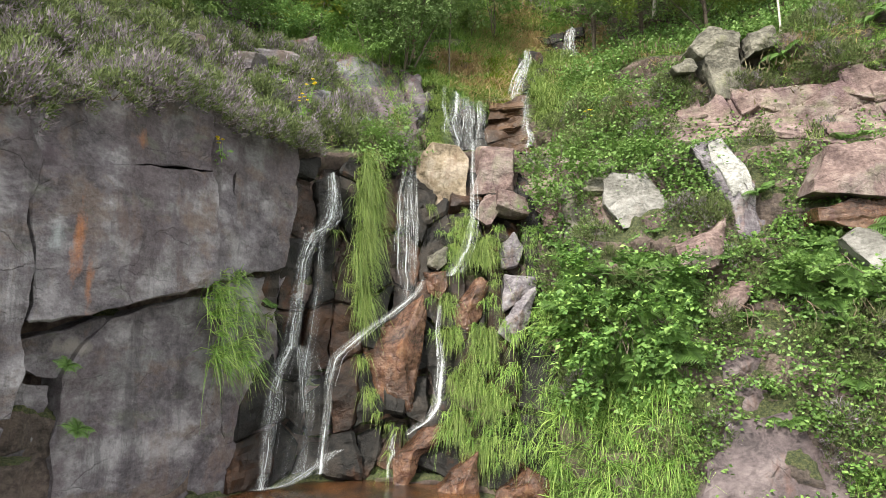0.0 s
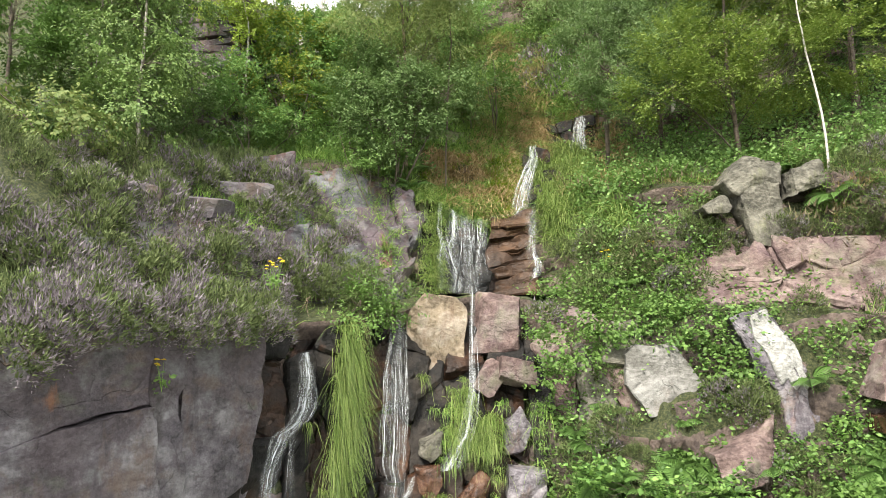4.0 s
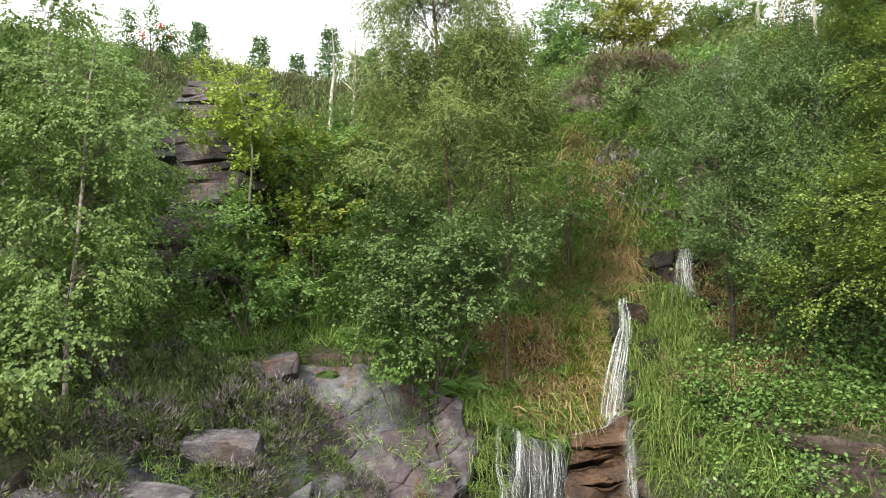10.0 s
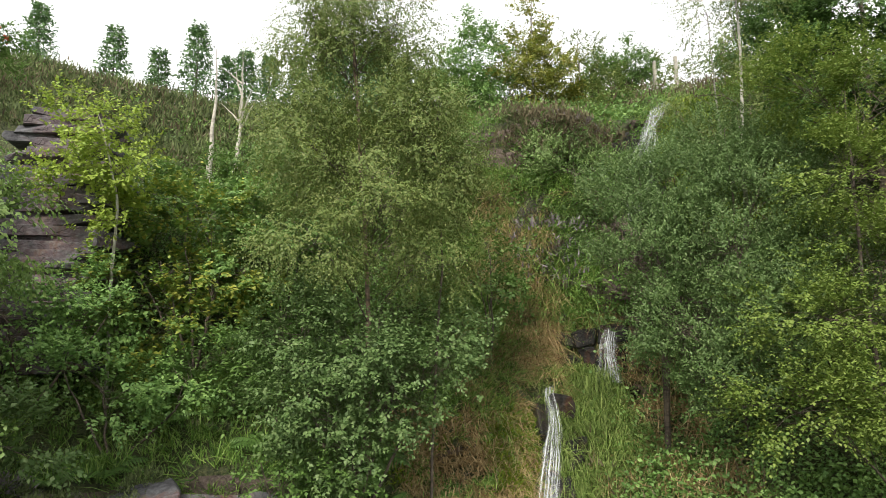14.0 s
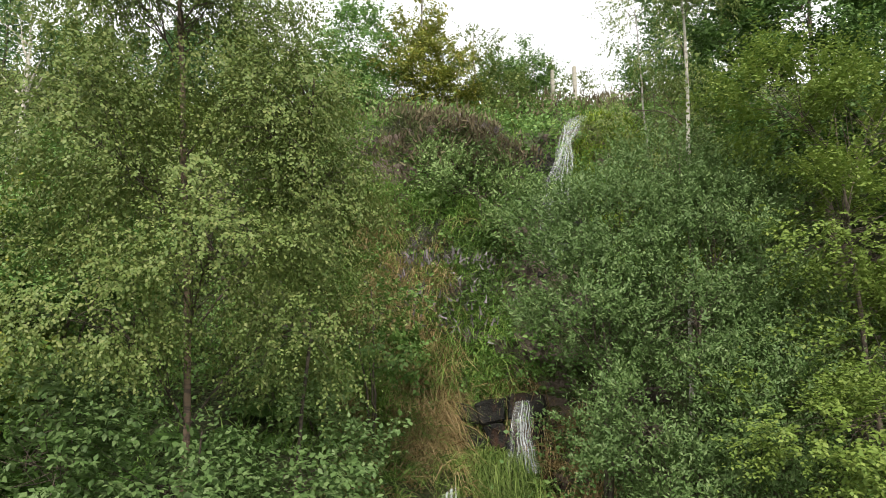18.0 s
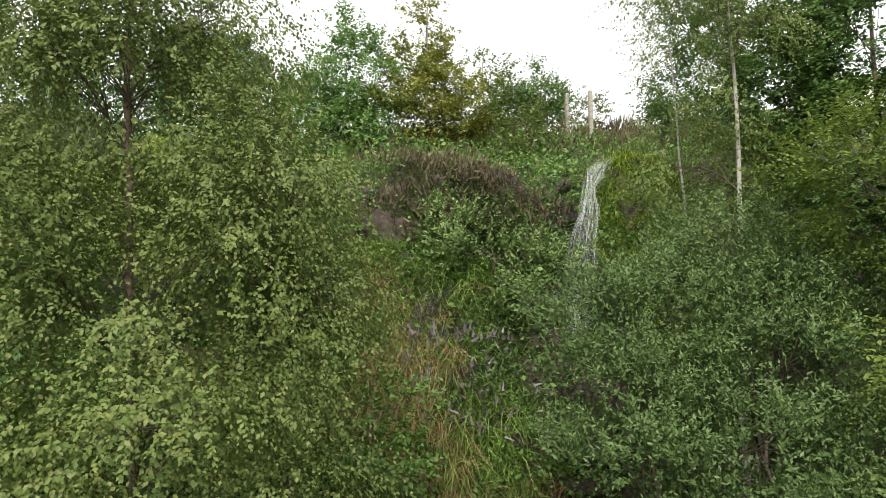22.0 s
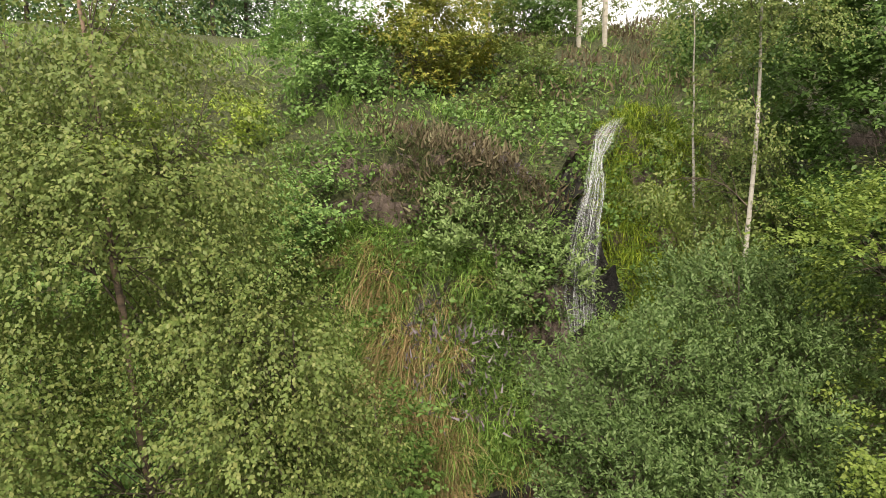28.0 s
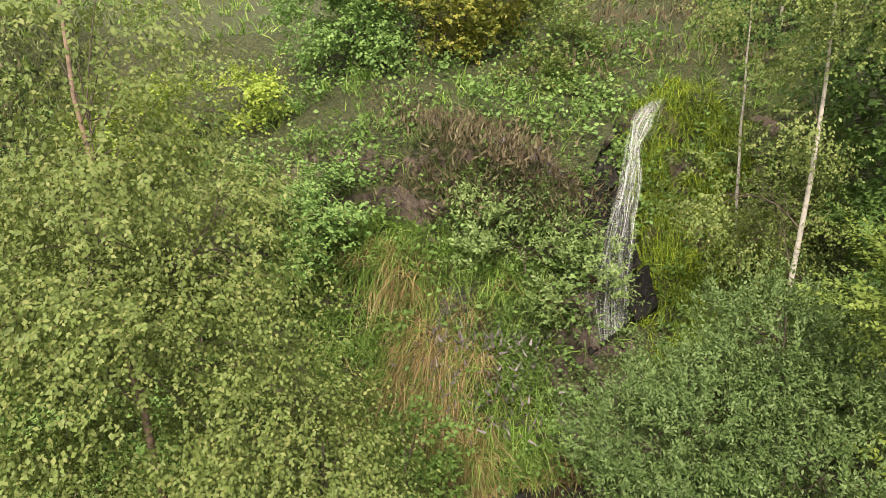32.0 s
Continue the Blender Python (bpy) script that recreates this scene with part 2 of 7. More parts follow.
M_GREY = rock_mat("purple_grey_sandstone", (0.06, 0.052, 0.06), (0.16, 0.145, 0.16), (0.34, 0.325, 0.335), (0.24, 0.12, 0.065), 0.35, 0.8, 0.0, 0.5, 0.2, 0.3, tints=(((0.085, 0.066, 0.082), 1.1, 0.51, 0.8), ((0.27, 0.28, 0.29), 1.5, 0.55, 0.7), ((0.15, 0.11, 0.095), 2.1, 0.54, 0.6)))
M_CLIFF = rock_mat("purple_grey_quarry_face", (0.052, 0.045, 0.053), (0.13, 0.117, 0.13), (0.27, 0.26, 0.272), (0.15, 0.095, 0.065), 0.35, 0.75, 0.0, 0.6, 0.15, 0.35, tints=(((0.062, 0.046, 0.053), 0.7, 0.49, 0.8), ((0.15, 0.15, 0.155), 0.9, 0.55, 0.7), ((0.12, 0.088, 0.072), 1.4, 0.54, 0.7), ((0.035, 0.032, 0.034), 2.4, 0.57, 0.6), ((0.1, 0.11, 0.08), 1.9, 0.58, 0.5)), cracks=0.3, scuffs=0.3, relief=0.08, spots=((0.26, 3.35, 0.1, 0.5, (0.36, 0.14, 0.05)), (0.08, 3.4, 0.12, 0.26, (0.3, 0.33, 0.34)), (0.85, 4.45, 0.12, 0.16, (0.3, 0.13, 0.06)), (1.2, 3.5, 0.4, 0.5, (0.06, 0.046, 0.056)), (-0.05, 4.1, 0.16, 0.3, (0.06, 0.042, 0.055)), (0.45, 2.45, 0.3, 0.12, (0.22, 0.2, 0.18)), (1.9, 4.1, 0.08, 0.6, (0.05, 0.045, 0.045)), (0.4, 3.0, 0.06, 0.4, (0.3, 0.12, 0.05))))
M_LEDGE = rock_mat("smooth_grey_bedrock", (0.0328, 0.0312, 0.0361), (0.0943, 0.0935, 0.102), (0.184, 0.187, 0.198), (0.17, 0.07, 0.03), 0.5, 0.8, 0.0, 0.4, 0.2, 0.3, tints=(((0.19, 0.145, 0.125), 0.6, 0.55, 0.6), ((0.085, 0.05, 0.06), 0.75, 0.51, 0.8), ((0.04, 0.037, 0.035), 2.4, 0.55, 0.6), ((0.27, 0.26, 0.255), 1.2, 0.57, 0.6)), cracks=0.6, scuffs=0.2, relief=0.06)
M_PINK = rock_mat("pink_sandstone", (0.0638, 0.0408, 0.0382), (0.153, 0.106, 0.096), (0.264, 0.208, 0.187), (0.2, 0.19, 0.14), 0.45, 0.85, 0.0, 0.45, 0.2, 0.3, tints=(((0.1, 0.062, 0.07), 1.4, 0.51, 0.8), ((0.26, 0.23, 0.2), 1.1, 0.54, 0.6), ((0.1, 0.11, 0.05), 2.6, 0.56, 0.6)))
M_BUFF = rock_mat("buff_sandstone", (0.0977, 0.0743, 0.0496), (0.247, 0.195, 0.134), (0.374, 0.32, 0.258), (0.14, 0.08, 0.05), 0.45, 0.85, 0.03, 0.3, 0.22)
M_PALE = rock_mat("pale_lichened_sandstone", (0.0935, 0.0892, 0.0782), (0.183, 0.176, 0.162), (0.272, 0.266, 0.249), (0.2, 0.14, 0.11), 0.3, 0.9, 0.12, 0.35, 0.22)
M_WET = rock_mat("wet_rust_brown_rock", (0.006, 0.004, 0.003), (0.02, 0.01, 0.006), (0.06, 0.028, 0.014), (0.14, 0.055, 0.018), 0.4, 0.33, 0.0, 0.5, 0.2, 0.35)
M_RUST = rock_mat("wet_rusty_brown_rock", (0.022, 0.012, 0.008), (0.07, 0.034, 0.02), (0.155, 0.086, 0.052), (0.22, 0.095, 0.036), 0.38, 0.2, 0.0, 0.5, 0.2, 0.5, tints=(((0.06, 0.022, 0.02), 2.0, 0.52, 0.7), ((0.32, 0.2, 0.12), 1.7, 0.57, 0.6)))
M_BLACK = rock_mat("wet_black_rock", (0.0042, 0.0042, 0.0042), (0.014, 0.0133, 0.0126), (0.042, 0.035, 0.0294), (0.09, 0.035, 0.014), 0.55, 0.5, 0.0, 0.3, 0.2, 0.2, scuffs=0.04)
M_OLIVE = rock_mat("grey_green_gritstone", (0.038, 0.0357, 0.0274), (0.103, 0.0965, 0.076), (0.19, 0.179, 0.144), (0.16, 0.17, 0.07), 0.45, 0.9, 0.1, 0.35, 0.25)
M_BLOCK = rock_mat("layered_brown_block", (0.015, 0.0085, 0.005), (0.05, 0.026, 0.014), (0.11, 0.062, 0.034), (0.17, 0.075, 0.03), 0.35, 0.4, 0.0, 0.4, 0.25, 0.35, scuffs=0.08)
M_BEDS = rock_mat("dark_purple_brown_beds", (0.03, 0.022, 0.023), (0.075, 0.056, 0.058), (0.15, 0.122, 0.12), (0.12, 0.05, 0.03), 0.45, 0.6, 0.0, 0.4, 0.2, 0.35, scuffs=0.25, relief=0.07)
M_WHITE = rock_mat("white_limewash_streak", (0.2, 0.196, 0.181), (0.326, 0.322, 0.303), (0.429, 0.422, 0.407), None, 0, 0.8, 0.0, 0.25, 0.3, cracks=0.2)

M_BIRCH = leaf_mat("birch_leaf", (0.119, 0.175, 0.0412), (0.157, 0.218, 0.0549), (0.246, 0.271, 0.0882))
M_WOOD = leaf_mat("woodland_birch_leaf", (0.106, 0.176, 0.0448), (0.147, 0.234, 0.0599), (0.221, 0.302, 0.0886))
M_BIRCHY = leaf_mat("yellowing_birch_leaf", (0.162, 0.215, 0.04), (0.248, 0.279, 0.05), (0.367, 0.322, 0.06))
M_YELLOWG = leaf_mat("yellow_green_birch_leaf", (0.225, 0.326, 0.05), (0.303, 0.404, 0.062), (0.396, 0.469, 0.087))
M_SALLOW = leaf_mat("sallow_leaf", (0.0831, 0.15, 0.0406), (0.122, 0.198, 0.0614), (0.195, 0.272, 0.104))
M_WILLOW = leaf_mat("pale_willow_leaf", (0.151, 0.236, 0.074), (0.205, 0.301, 0.1), (0.291, 0.386, 0.15))
M_BEECH = leaf_mat("yellow_green_leaf", (0.129, 0.199, 0.036), (0.172, 0.247, 0.046), (0.243, 0.301, 0.07))
M_DEEP = leaf_mat("deep_green_leaf", (0.121, 0.232, 0.0644), (0.183, 0.314, 0.0862), (0.273, 0.42, 0.122))
M_DARK = leaf_mat("dark_green_leaf", (0.061, 0.122, 0.031), (0.094, 0.177, 0.041), (0.143, 0.244, 0.061))
M_HAZEL = leaf_mat("hazel_leaf", (0.107, 0.194, 0.0425), (0.167, 0.269, 0.0494), (0.424, 0.405, 0.0713))
M_BRIGHT = leaf_mat("bright_green_leaf", (0.0859, 0.16, 0.0344), (0.126, 0.225, 0.0508), (0.167, 0.274, 0.0671))
M_FERN = leaf_mat("fern_green", (0.046, 0.098, 0.02), (0.138, 0.269, 0.064), (0.287, 0.45, 0.117))
M_GRASS = leaf_mat("fresh_grass", (0.059, 0.122, 0.022), (0.198, 0.358, 0.068), (0.427, 0.558, 0.158))
M_HANG = leaf_mat("hanging_wet_grass", (0.0602, 0.0989, 0.0189), (0.172, 0.267, 0.0559), (0.344, 0.413, 0.138))
M_DRY = leaf_mat("dry_tan_grass", (0.237, 0.163, 0.075), (0.425, 0.312, 0.150), (0.575, 0.450, 0.250))
M_HEATH = leaf_mat("heather_green", (0.0422, 0.0642, 0.0202), (0.12, 0.157, 0.0537), (0.192, 0.225, 0.0915), 0.15, 0.8)
M_BLOOM = leaf_mat("faded_heather_bloom", (0.102, 0.085, 0.0935), (0.212, 0.178, 0.2), (0.323, 0.285, 0.315), 0.2, 0.9)
M_BROWNH = leaf_mat("brown_heather", (0.085, 0.0647, 0.038), (0.136, 0.11, 0.0646), (0.196, 0.181, 0.104), 0.15, 0.9)
M_MOSS = leaf_mat("moss_green", (0.087, 0.160, 0.016), (0.189, 0.272, 0.026), (0.319, 0.384, 0.039), 0.2, 0.9)
M_SPRUCE = leaf_mat("spruce_needle", (0.0844, 0.163, 0.0674), (0.143, 0.244, 0.0976), (0.203, 0.325, 0.127), 0.15, 0.8)
M_BARKW = bark_mat("birch_bark", (0.43, 0.405, 0.36), (0.12, 0.1, 0.085), 0.42)
M_BARKG = bark_mat("grey_birch_bark", (0.34, 0.31, 0.27), (0.1, 0.085, 0.07), 0.46)
M_BARKB = bark_mat("brown_bark", (0.13, 0.1, 0.075), (0.045, 0.035, 0.028))
M_BARKP = bark_mat("peeling_pink_bark", (0.26, 0.18, 0.13), (0.09, 0.07, 0.055))
M_DEADW = bark_mat("bleached_dead_wood", (0.44, 0.41, 0.35), (0.22, 0.2, 0.165), 0.45)
M_YELLOW = leaf_mat("ragwort_yellow", (0.650, 0.450, 0.010), (0.750, 0.550, 0.015), (0.800, 0.600, 0.030), 0.2)
M_RED = leaf_mat("rowan_berry_red", (0.500, 0.050, 0.010), (0.600, 0.080, 0.015), (0.650, 0.120, 0.020), 0.1)

# ground: dark soil and moss where it lies flat, stained sandstone where it stands steep
M_GROUND, nt, bs, _ = node_mat("hillside_rock_and_soil")
geo = nt.nodes.new("ShaderNodeNewGeometry")
sep = nt.nodes.new("ShaderNodeSeparateXYZ")
nt.links.new(geo.outputs["Normal"], sep.inputs[0])
rk = ramp(nt, tex_noise(nt, 1.1, 8, rough=0.65), [(0.4, (0.05, 0.036, 0.032)), (0.5, (0.13, 0.09, 0.08)), (0.6, (0.27, 0.2, 0.17))])
rk = mix(nt, 0.45, rk, ramp(nt, tex_noise(nt, 13, 8, rough=0.7), [(0.38, (0.035, 0.028, 0.025)), (0.62, (0.28, 0.22, 0.18))]))
sl = ramp(nt, tex_noise(nt, 30, 10, rough=0.75), [(0.38, (0.02, 0.026, 0.009)), (0.5, (0.06, 0.078, 0.022)), (0.62, (0.14, 0.14, 0.055))])
add = nt.nodes.new("ShaderNodeMath")
add.operation = "MULTIPLY_ADD"
nt.links.new(tex_noise(nt, 7, 9, rough=0.7), add.inputs[0])
add.inputs[1].default_value = 0.5
nt.links.new(sep.outputs[2], add.inputs[2])
nt.links.new(mix(nt, ramp(nt, add.outputs[0], [(0.56, (0, 0, 0)), (0.6, (1, 1, 1))]), rk, sl), bs.inputs["Base Color"])
bs.inputs["Roughness"].default_value = 0.85
bump(nt, bs, tex_noise(nt, 14, 12, rough=0.78), 1.0, 0.12)


# ---- mesh helpers ----
def hash3(i, j, k, seed=0):
    h = (i.astype(np.int64) * 374761393 + j.astype(np.int64) * 668265263 + k.astype(np.int64) * 2147483647 + seed * 1274126177) & 0x7FFFFFFF
    h = ((h ^ (h >> 13)) * 1274126177) & 0x7FFFFFFF
    return ((h ^ (h >> 16)) & 0xFFFF) / 65535.0


def vnoise(p, scale, seed=0):
    q = p * scale
    f0 = np.floor(q)
    f = q - f0
    f = f * f * (3 - 2 * f)
    i, j, k = (f0[..., a] for a in range(3))
    out = 0
    for a in (0, 1):
        for b in (0, 1):
            for c in (0, 1):
                w = (f[..., 0] if a else 1 - f[..., 0]) * (f[..., 1] if b else 1 - f[..., 1]) * (f[..., 2] if c else 1 - f[..., 2])
                out = out + w * hash3(i + a, j + b, k + c, seed)
    return out * 2 - 1


def fbm(p, scale, octaves=4, seed=0):
    return sum(vnoise(p, scale * 2 ** o, seed + o) * 0.5 ** o for o in range(octaves))


def mesh_object(name, verts, faces, mats, parent=None, label="", uv=None, smooth=False, mat_index=None):
    """faces: an array (n, 3) or (n, 4)."""
    verts, faces = np.asarray(verts, np.float32).reshape(-1, 3), np.asarray(faces, np.int32)
    me = bpy.data.meshes.new(name)
    n, k = faces.shape
    me.vertices.add(len(verts))
    me.vertices.foreach_set("co", verts.ravel())
    me.loops.add(n * k)
    me.loops.foreach_set("vertex_index", faces.ravel())
    me.polygons.add(n)
    me.polygons.foreach_set("loop_start", np.arange(0, n * k, k, dtype=np.int32))
    me.polygons.foreach_set("loop_total", np.full(n, k, np.int32))
    if smooth:
        me.polygons.foreach_set("use_smooth", np.ones(n, bool))
    for m in mats if isinstance(mats, (list, tuple)) else [mats]:
        me.materials.append(m)
    if mat_index is not None:
        me.polygons.foreach_set("material_index", np.asarray(mat_index, np.int32))
    if uv is not None:
        layer = me.uv_layers.new(name="UVMap")
        layer.data.foreach_set("uv", np.asarray(uv, np.float32)[faces.ravel()].ravel())
    me.update(calc_edges=True)
    ob = new(name, me)
    if parent:
        ob.parent = parent
    if label:
        ob["label"] = label
    return ob


def bm_object(name, bm, mat, parent=None, label="", smooth=False):
    me = bpy.data.meshes.new(name)
    bm.to_mesh(me)
    bm.free()
    me.materials.append(mat)
    if smooth:
        me.polygons.foreach_set("use_smooth", np.ones(len(me.polygons), bool))
    ob = new(name, me)
    if parent:
        ob.parent = parent
    if label:
        ob["label"] = label
    return ob


def grid_faces(n, m):
    a = np.arange(n * m).reshape(n, m)
    return np.stack([a[:-1, :-1], a[1:, :-1], a[1:, 1:], a[:-1, 1:]], -1).reshape(-1, 4)


def unit(v):
    return v / np.maximum(np.linalg.norm(v, axis=-1, keepdims=True), 1e-9)


# ---- the hillside: break lines across the slope, each a depth and a height by x ----
def line(xs, values):
    return lambda x: np.interp(x, xs, values)


XA = (-14, -5.5, -3.5, -2.4, -1.6, -0.9, -0.35, 0.4, 1.3, 2.3, 3.3, 4.3, 5.2, 7, 14)
LINES = [
    (line((-14, 14), (-60, -60)), line((-14, 14), (0.0, 0.0))),
    (line(XA, (-8.6, 1.4, 5.75, 7.5, 8.15, 8.25, 8.1, 7.9, 7.6, 7.2, 6.9, 6.6, 6.3, 5.8, 4)), line((-14, -2, 0, 3, 14), (0.7, 0.8, 0.8, 0.6, 0.4))),
    (line(XA, (-8.2, 1.9, 5.95, 7.85, 8.8, 9.15, 9.75, 10.05, 10.1, 9.0, 9.1, 8.8, 8.4, 7.6, 5)), line(XA, (4.2, 4.3, 4.5, 5.0, 5.1, 5.2, 5.3, 5.5, 5.5, 4.9, 5.3, 5.3, 5.1, 5.0, 5.0))),
    (line(XA, (4, 6.5, 9.3, 9.8, 10.2, 10.3, 10.5, 11.35, 11.4, 10.3, 9.6, 9.15, 8.75, 8.1, 6)), line(XA, (6.6, 6.8, 6.9, 6.6, 6.0, 5.7, 5.55, 5.55, 5.6, 5.85, 5.75, 5.65, 5.6, 5.6, 5.6))),
    (line(XA, (8, 9.5, 11.2, 11.4, 11.4, 11.3, 11.3, 11.5, 11.8, 11.7, 10.1, 9.7, 9.2, 8.6, 7)), line(XA, (7.8, 7.7, 7.7, 7.75, 7.75, 7.5, 7.3, 6.9, 6.95, 7.2, 6.95, 7.0, 7.1, 7.2, 7.5))),
    (line(XA, (11, 12.2, 13.3, 13.2, 13.0, 12.8, 12.7, 12.6, 12.85, 13.75, 13.3, 12.2, 11.5, 10.6, 9)), line(XA, (9.2, 9.0, 8.9, 8.8, 8.6, 8.4, 8.4, 8.3, 8.45, 8.6, 8.55, 8.4, 8.4, 8.6, 9))),
    (line(XA, (13, 13.8, 14.6, 14.8, 14.8, 14.8, 14.8, 14.8, 14.7, 14.05, 13.7, 13.3, 13.0, 12.2, 11)), line(XA, (11.2, 10.6, 10.3, 10.1, 10.0, 10.0, 10.0, 10.0, 10.1, 9.7, 9.9, 10.2, 10.2, 10.5, 11))),
    (line(XA, (15, 15.6, 16.2, 16.3, 16.3, 16.3, 16.3, 16.3, 15.8, 15.0, 14.4, 15.3, 15.2, 14.2, 13)), line(XA, (14.5, 12.4, 11.5, 11.4, 11.5, 11.8, 12.2, 12.7, 13.1, 13.1, 12.5, 13.3, 13.6, 13.4, 14))),
    (line((-14, -8, -4, 0, 3, 7, 14), (19, 19, 19, 19, 19, 19, 18)), line((-14, -8, -4, 0, 3, 7, 14), (16.5, 15.1, 14.3, 14.3, 14.9, 15.4, 16.5))),
    (line((-14, 14), (34, 34)), line((-14, -8, 14), (18.0, 18.0, 17.6))),
    (line((-14, 14), (900, 900)), line((-14, 14), (20.0, 20.0))),
]
ROWS_PER = (14, 84, 48, 46, 48, 44, 46, 40, 14, 12)
gx = np.concatenate([[-900, -300, -120, -60, -35, -22], np.arange(-14, -6, 0.2), np.arange(-6, 7, 0.06), np.arange(7, 14.1, 0.2), [22, 35, 60, 120, 300, 900]])
cx = np.clip(gx, -14, 14)
soft_k = np.exp(-np.linspace(-2, 2, 9) ** 2)
soft_k /= soft_k.sum()


def soft(v):
    return np.convolve(np.pad(v, 4, mode="edge"), soft_k, "valid")


knots = [(soft(fy(cx)), soft(fz(cx))) for fy, fz in LINES]
cols = []
wpar = []
for k, n in enumerate(ROWS_PER):
    f = np.linspace(0, 1, n, endpoint=k == len(ROWS_PER) - 1)
    g = f ** 4 if k == len(ROWS_PER) - 1 else (1 - (1 - f) ** 3 if k == 0 else f)
    (y0, z0), (y1, z1) = knots[k], knots[k + 1]
    bow = 0.0 if k in (0, 9) else 1.0
    cols.append(np.stack([np.repeat(gx[:, None], n, 1), y0[:, None] + (y1 - y0)[:, None] * g, z0[:, None] + (z1 - z0)[:, None] * g], -1))
    wpar.append(k + f)
P = np.concatenate(cols, 1)
W = np.concatenate(wpar)


def grid_normals(p):
    nn = np.cross(np.gradient(p, axis=0), np.gradient(p, axis=1))
    return unit(nn)


N0 = grid_normals(P)
near = np.clip(1 - (np.abs(gx) - 12) / 4, 0, 1)[:, None] * np.clip((W - 0.8) / 0.2, 0, 1)[None] * np.clip((8.6 - W) / 0.6, 0, 1)[None]
steep = np.clip((0.75 - N0[..., 2]) / 0.35, 0, 1)
warp = P + np.stack([fbm(P, 0.9, 3, 11), fbm(P, 0.9, 3, 12), fbm(P, 0.8, 3, 13)], -1) * 0.22
along = warp[..., 0] * 0.95 + warp[..., 1] * 0.45
band = (warp[..., 2] + 0.12 * along) / 0.46
brow = np.floor(band)
bcol = along / 0.75 + hash3(brow, brow * 0, brow * 0, 3) * 3.0
block = hash3(np.floor(bcol), brow, brow * 0, 5) - 0.5
fb, fc = band - brow, bcol - np.floor(bcol)
joint = np.minimum(np.minimum(fb, 1 - fb) * 0.46, np.minimum(fc, 1 - fc) * 0.75)
rockdisp = block * 0.26 - np.clip(1 - joint / 0.045, 0, 1) * 0.09 + fbm(P, 2.5, 4, 21) * 0.06
soildisp = fbm(P, 0.6, 4, 31) * 0.16 + fbm(P, 3.0, 2, 35) * 0.03
P0 = P.copy()
P = P + N0 * (near * (steep * rockdisp + (1 - steep) * soildisp))[..., None]
# the sheet lies back behind the jointed rock facings
for x0, x1, w0, w1 in ((-2.35, 1.4, 1.0, 2.0), (3.4, 7.0, 2.1, 3.5), (-3.9, -0.2, 2.4, 4.1), (1.35, 2.6, 1.72, 2.3), (-0.2, 1.52, 3.02, 4.02), (1.55, 2.05, 4.15, 4.9), (2.15, 3.1, 4.98, 5.7), (3.4, 4.9, 6.35, 7.0)):
    back = np.clip((P0[..., 0] - x0) / 0.12, 0, 1) * np.clip((x1 - P0[..., 0]) / 0.12, 0, 1) * np.clip((W - w0) / 0.08, 0, 1)[None] * np.clip((w1 - W) / 0.06, 0, 1)[None]
    P = P - N0 * (0.24 * back)[..., None]
NRM = grid_normals(P)
NX, NY = P.shape[:2]


def surf(x, w, lift=0.0, smooth=False):
    """The place on the hillside at x, w break lines up the slope, lifted off it."""
    x, w = np.asarray(x, float), np.asarray(w, float)
    fi, fj = np.interp(x, gx, np.arange(NX)), np.interp(w, W, np.arange(NY))
    i, j = np.clip(fi.astype(int), 0, NX - 2), np.clip(fj.astype(int), 0, NY - 2)
    a, b = (fi - i)[..., None], (fj - j)[..., None]
    get = lambda A: A[i, j] * (1 - a) * (1 - b) + A[i + 1, j] * a * (1 - b) + A[i, j + 1] * (1 - a) * b + A[i + 1, j + 1] * a * b
    n = unit(get(N0 if smooth else NRM))
    return get(P0 if smooth else P) + n * lift, n


def ground_z(x, y):
    i = int(np.argmin(np.abs(gx - x)))
    return float(np.interp(y, np.maximum.accumulate(P[i, :, 1]), P[i, :, 2]))


ground = mesh_object("ground", P, grid_faces(NX, NY), M_GROUND, smooth=True)
tagged(ground, "steep rocky hillside of stained sandstone and dark soil", "ground", kind="structure")


def sow(n, x0, x1, w0, w1, seed, keep=None, face=None):
    """n random places on the hillside, even by area, and their normals."""
    r = np.random.default_rng(seed)
    xs, ws = r.uniform(x0, x1, n * 6), r.uniform(w0, w1, n * 6)
    p, nn = surf(xs, ws) if face is None else surf(xs, ws, face, True)
    q, _ = surf(xs, ws + 0.02)
    size = np.linalg.norm(q - p, axis=1)
    ok = r.uniform(0, 1, len(xs)) < size / np.quantile(size, 0.97)
    if keep is not None:
        ok &= keep(p, nn, r)
    idx = np.flatnonzero(ok)[:n]
    return p[idx], nn[idx]


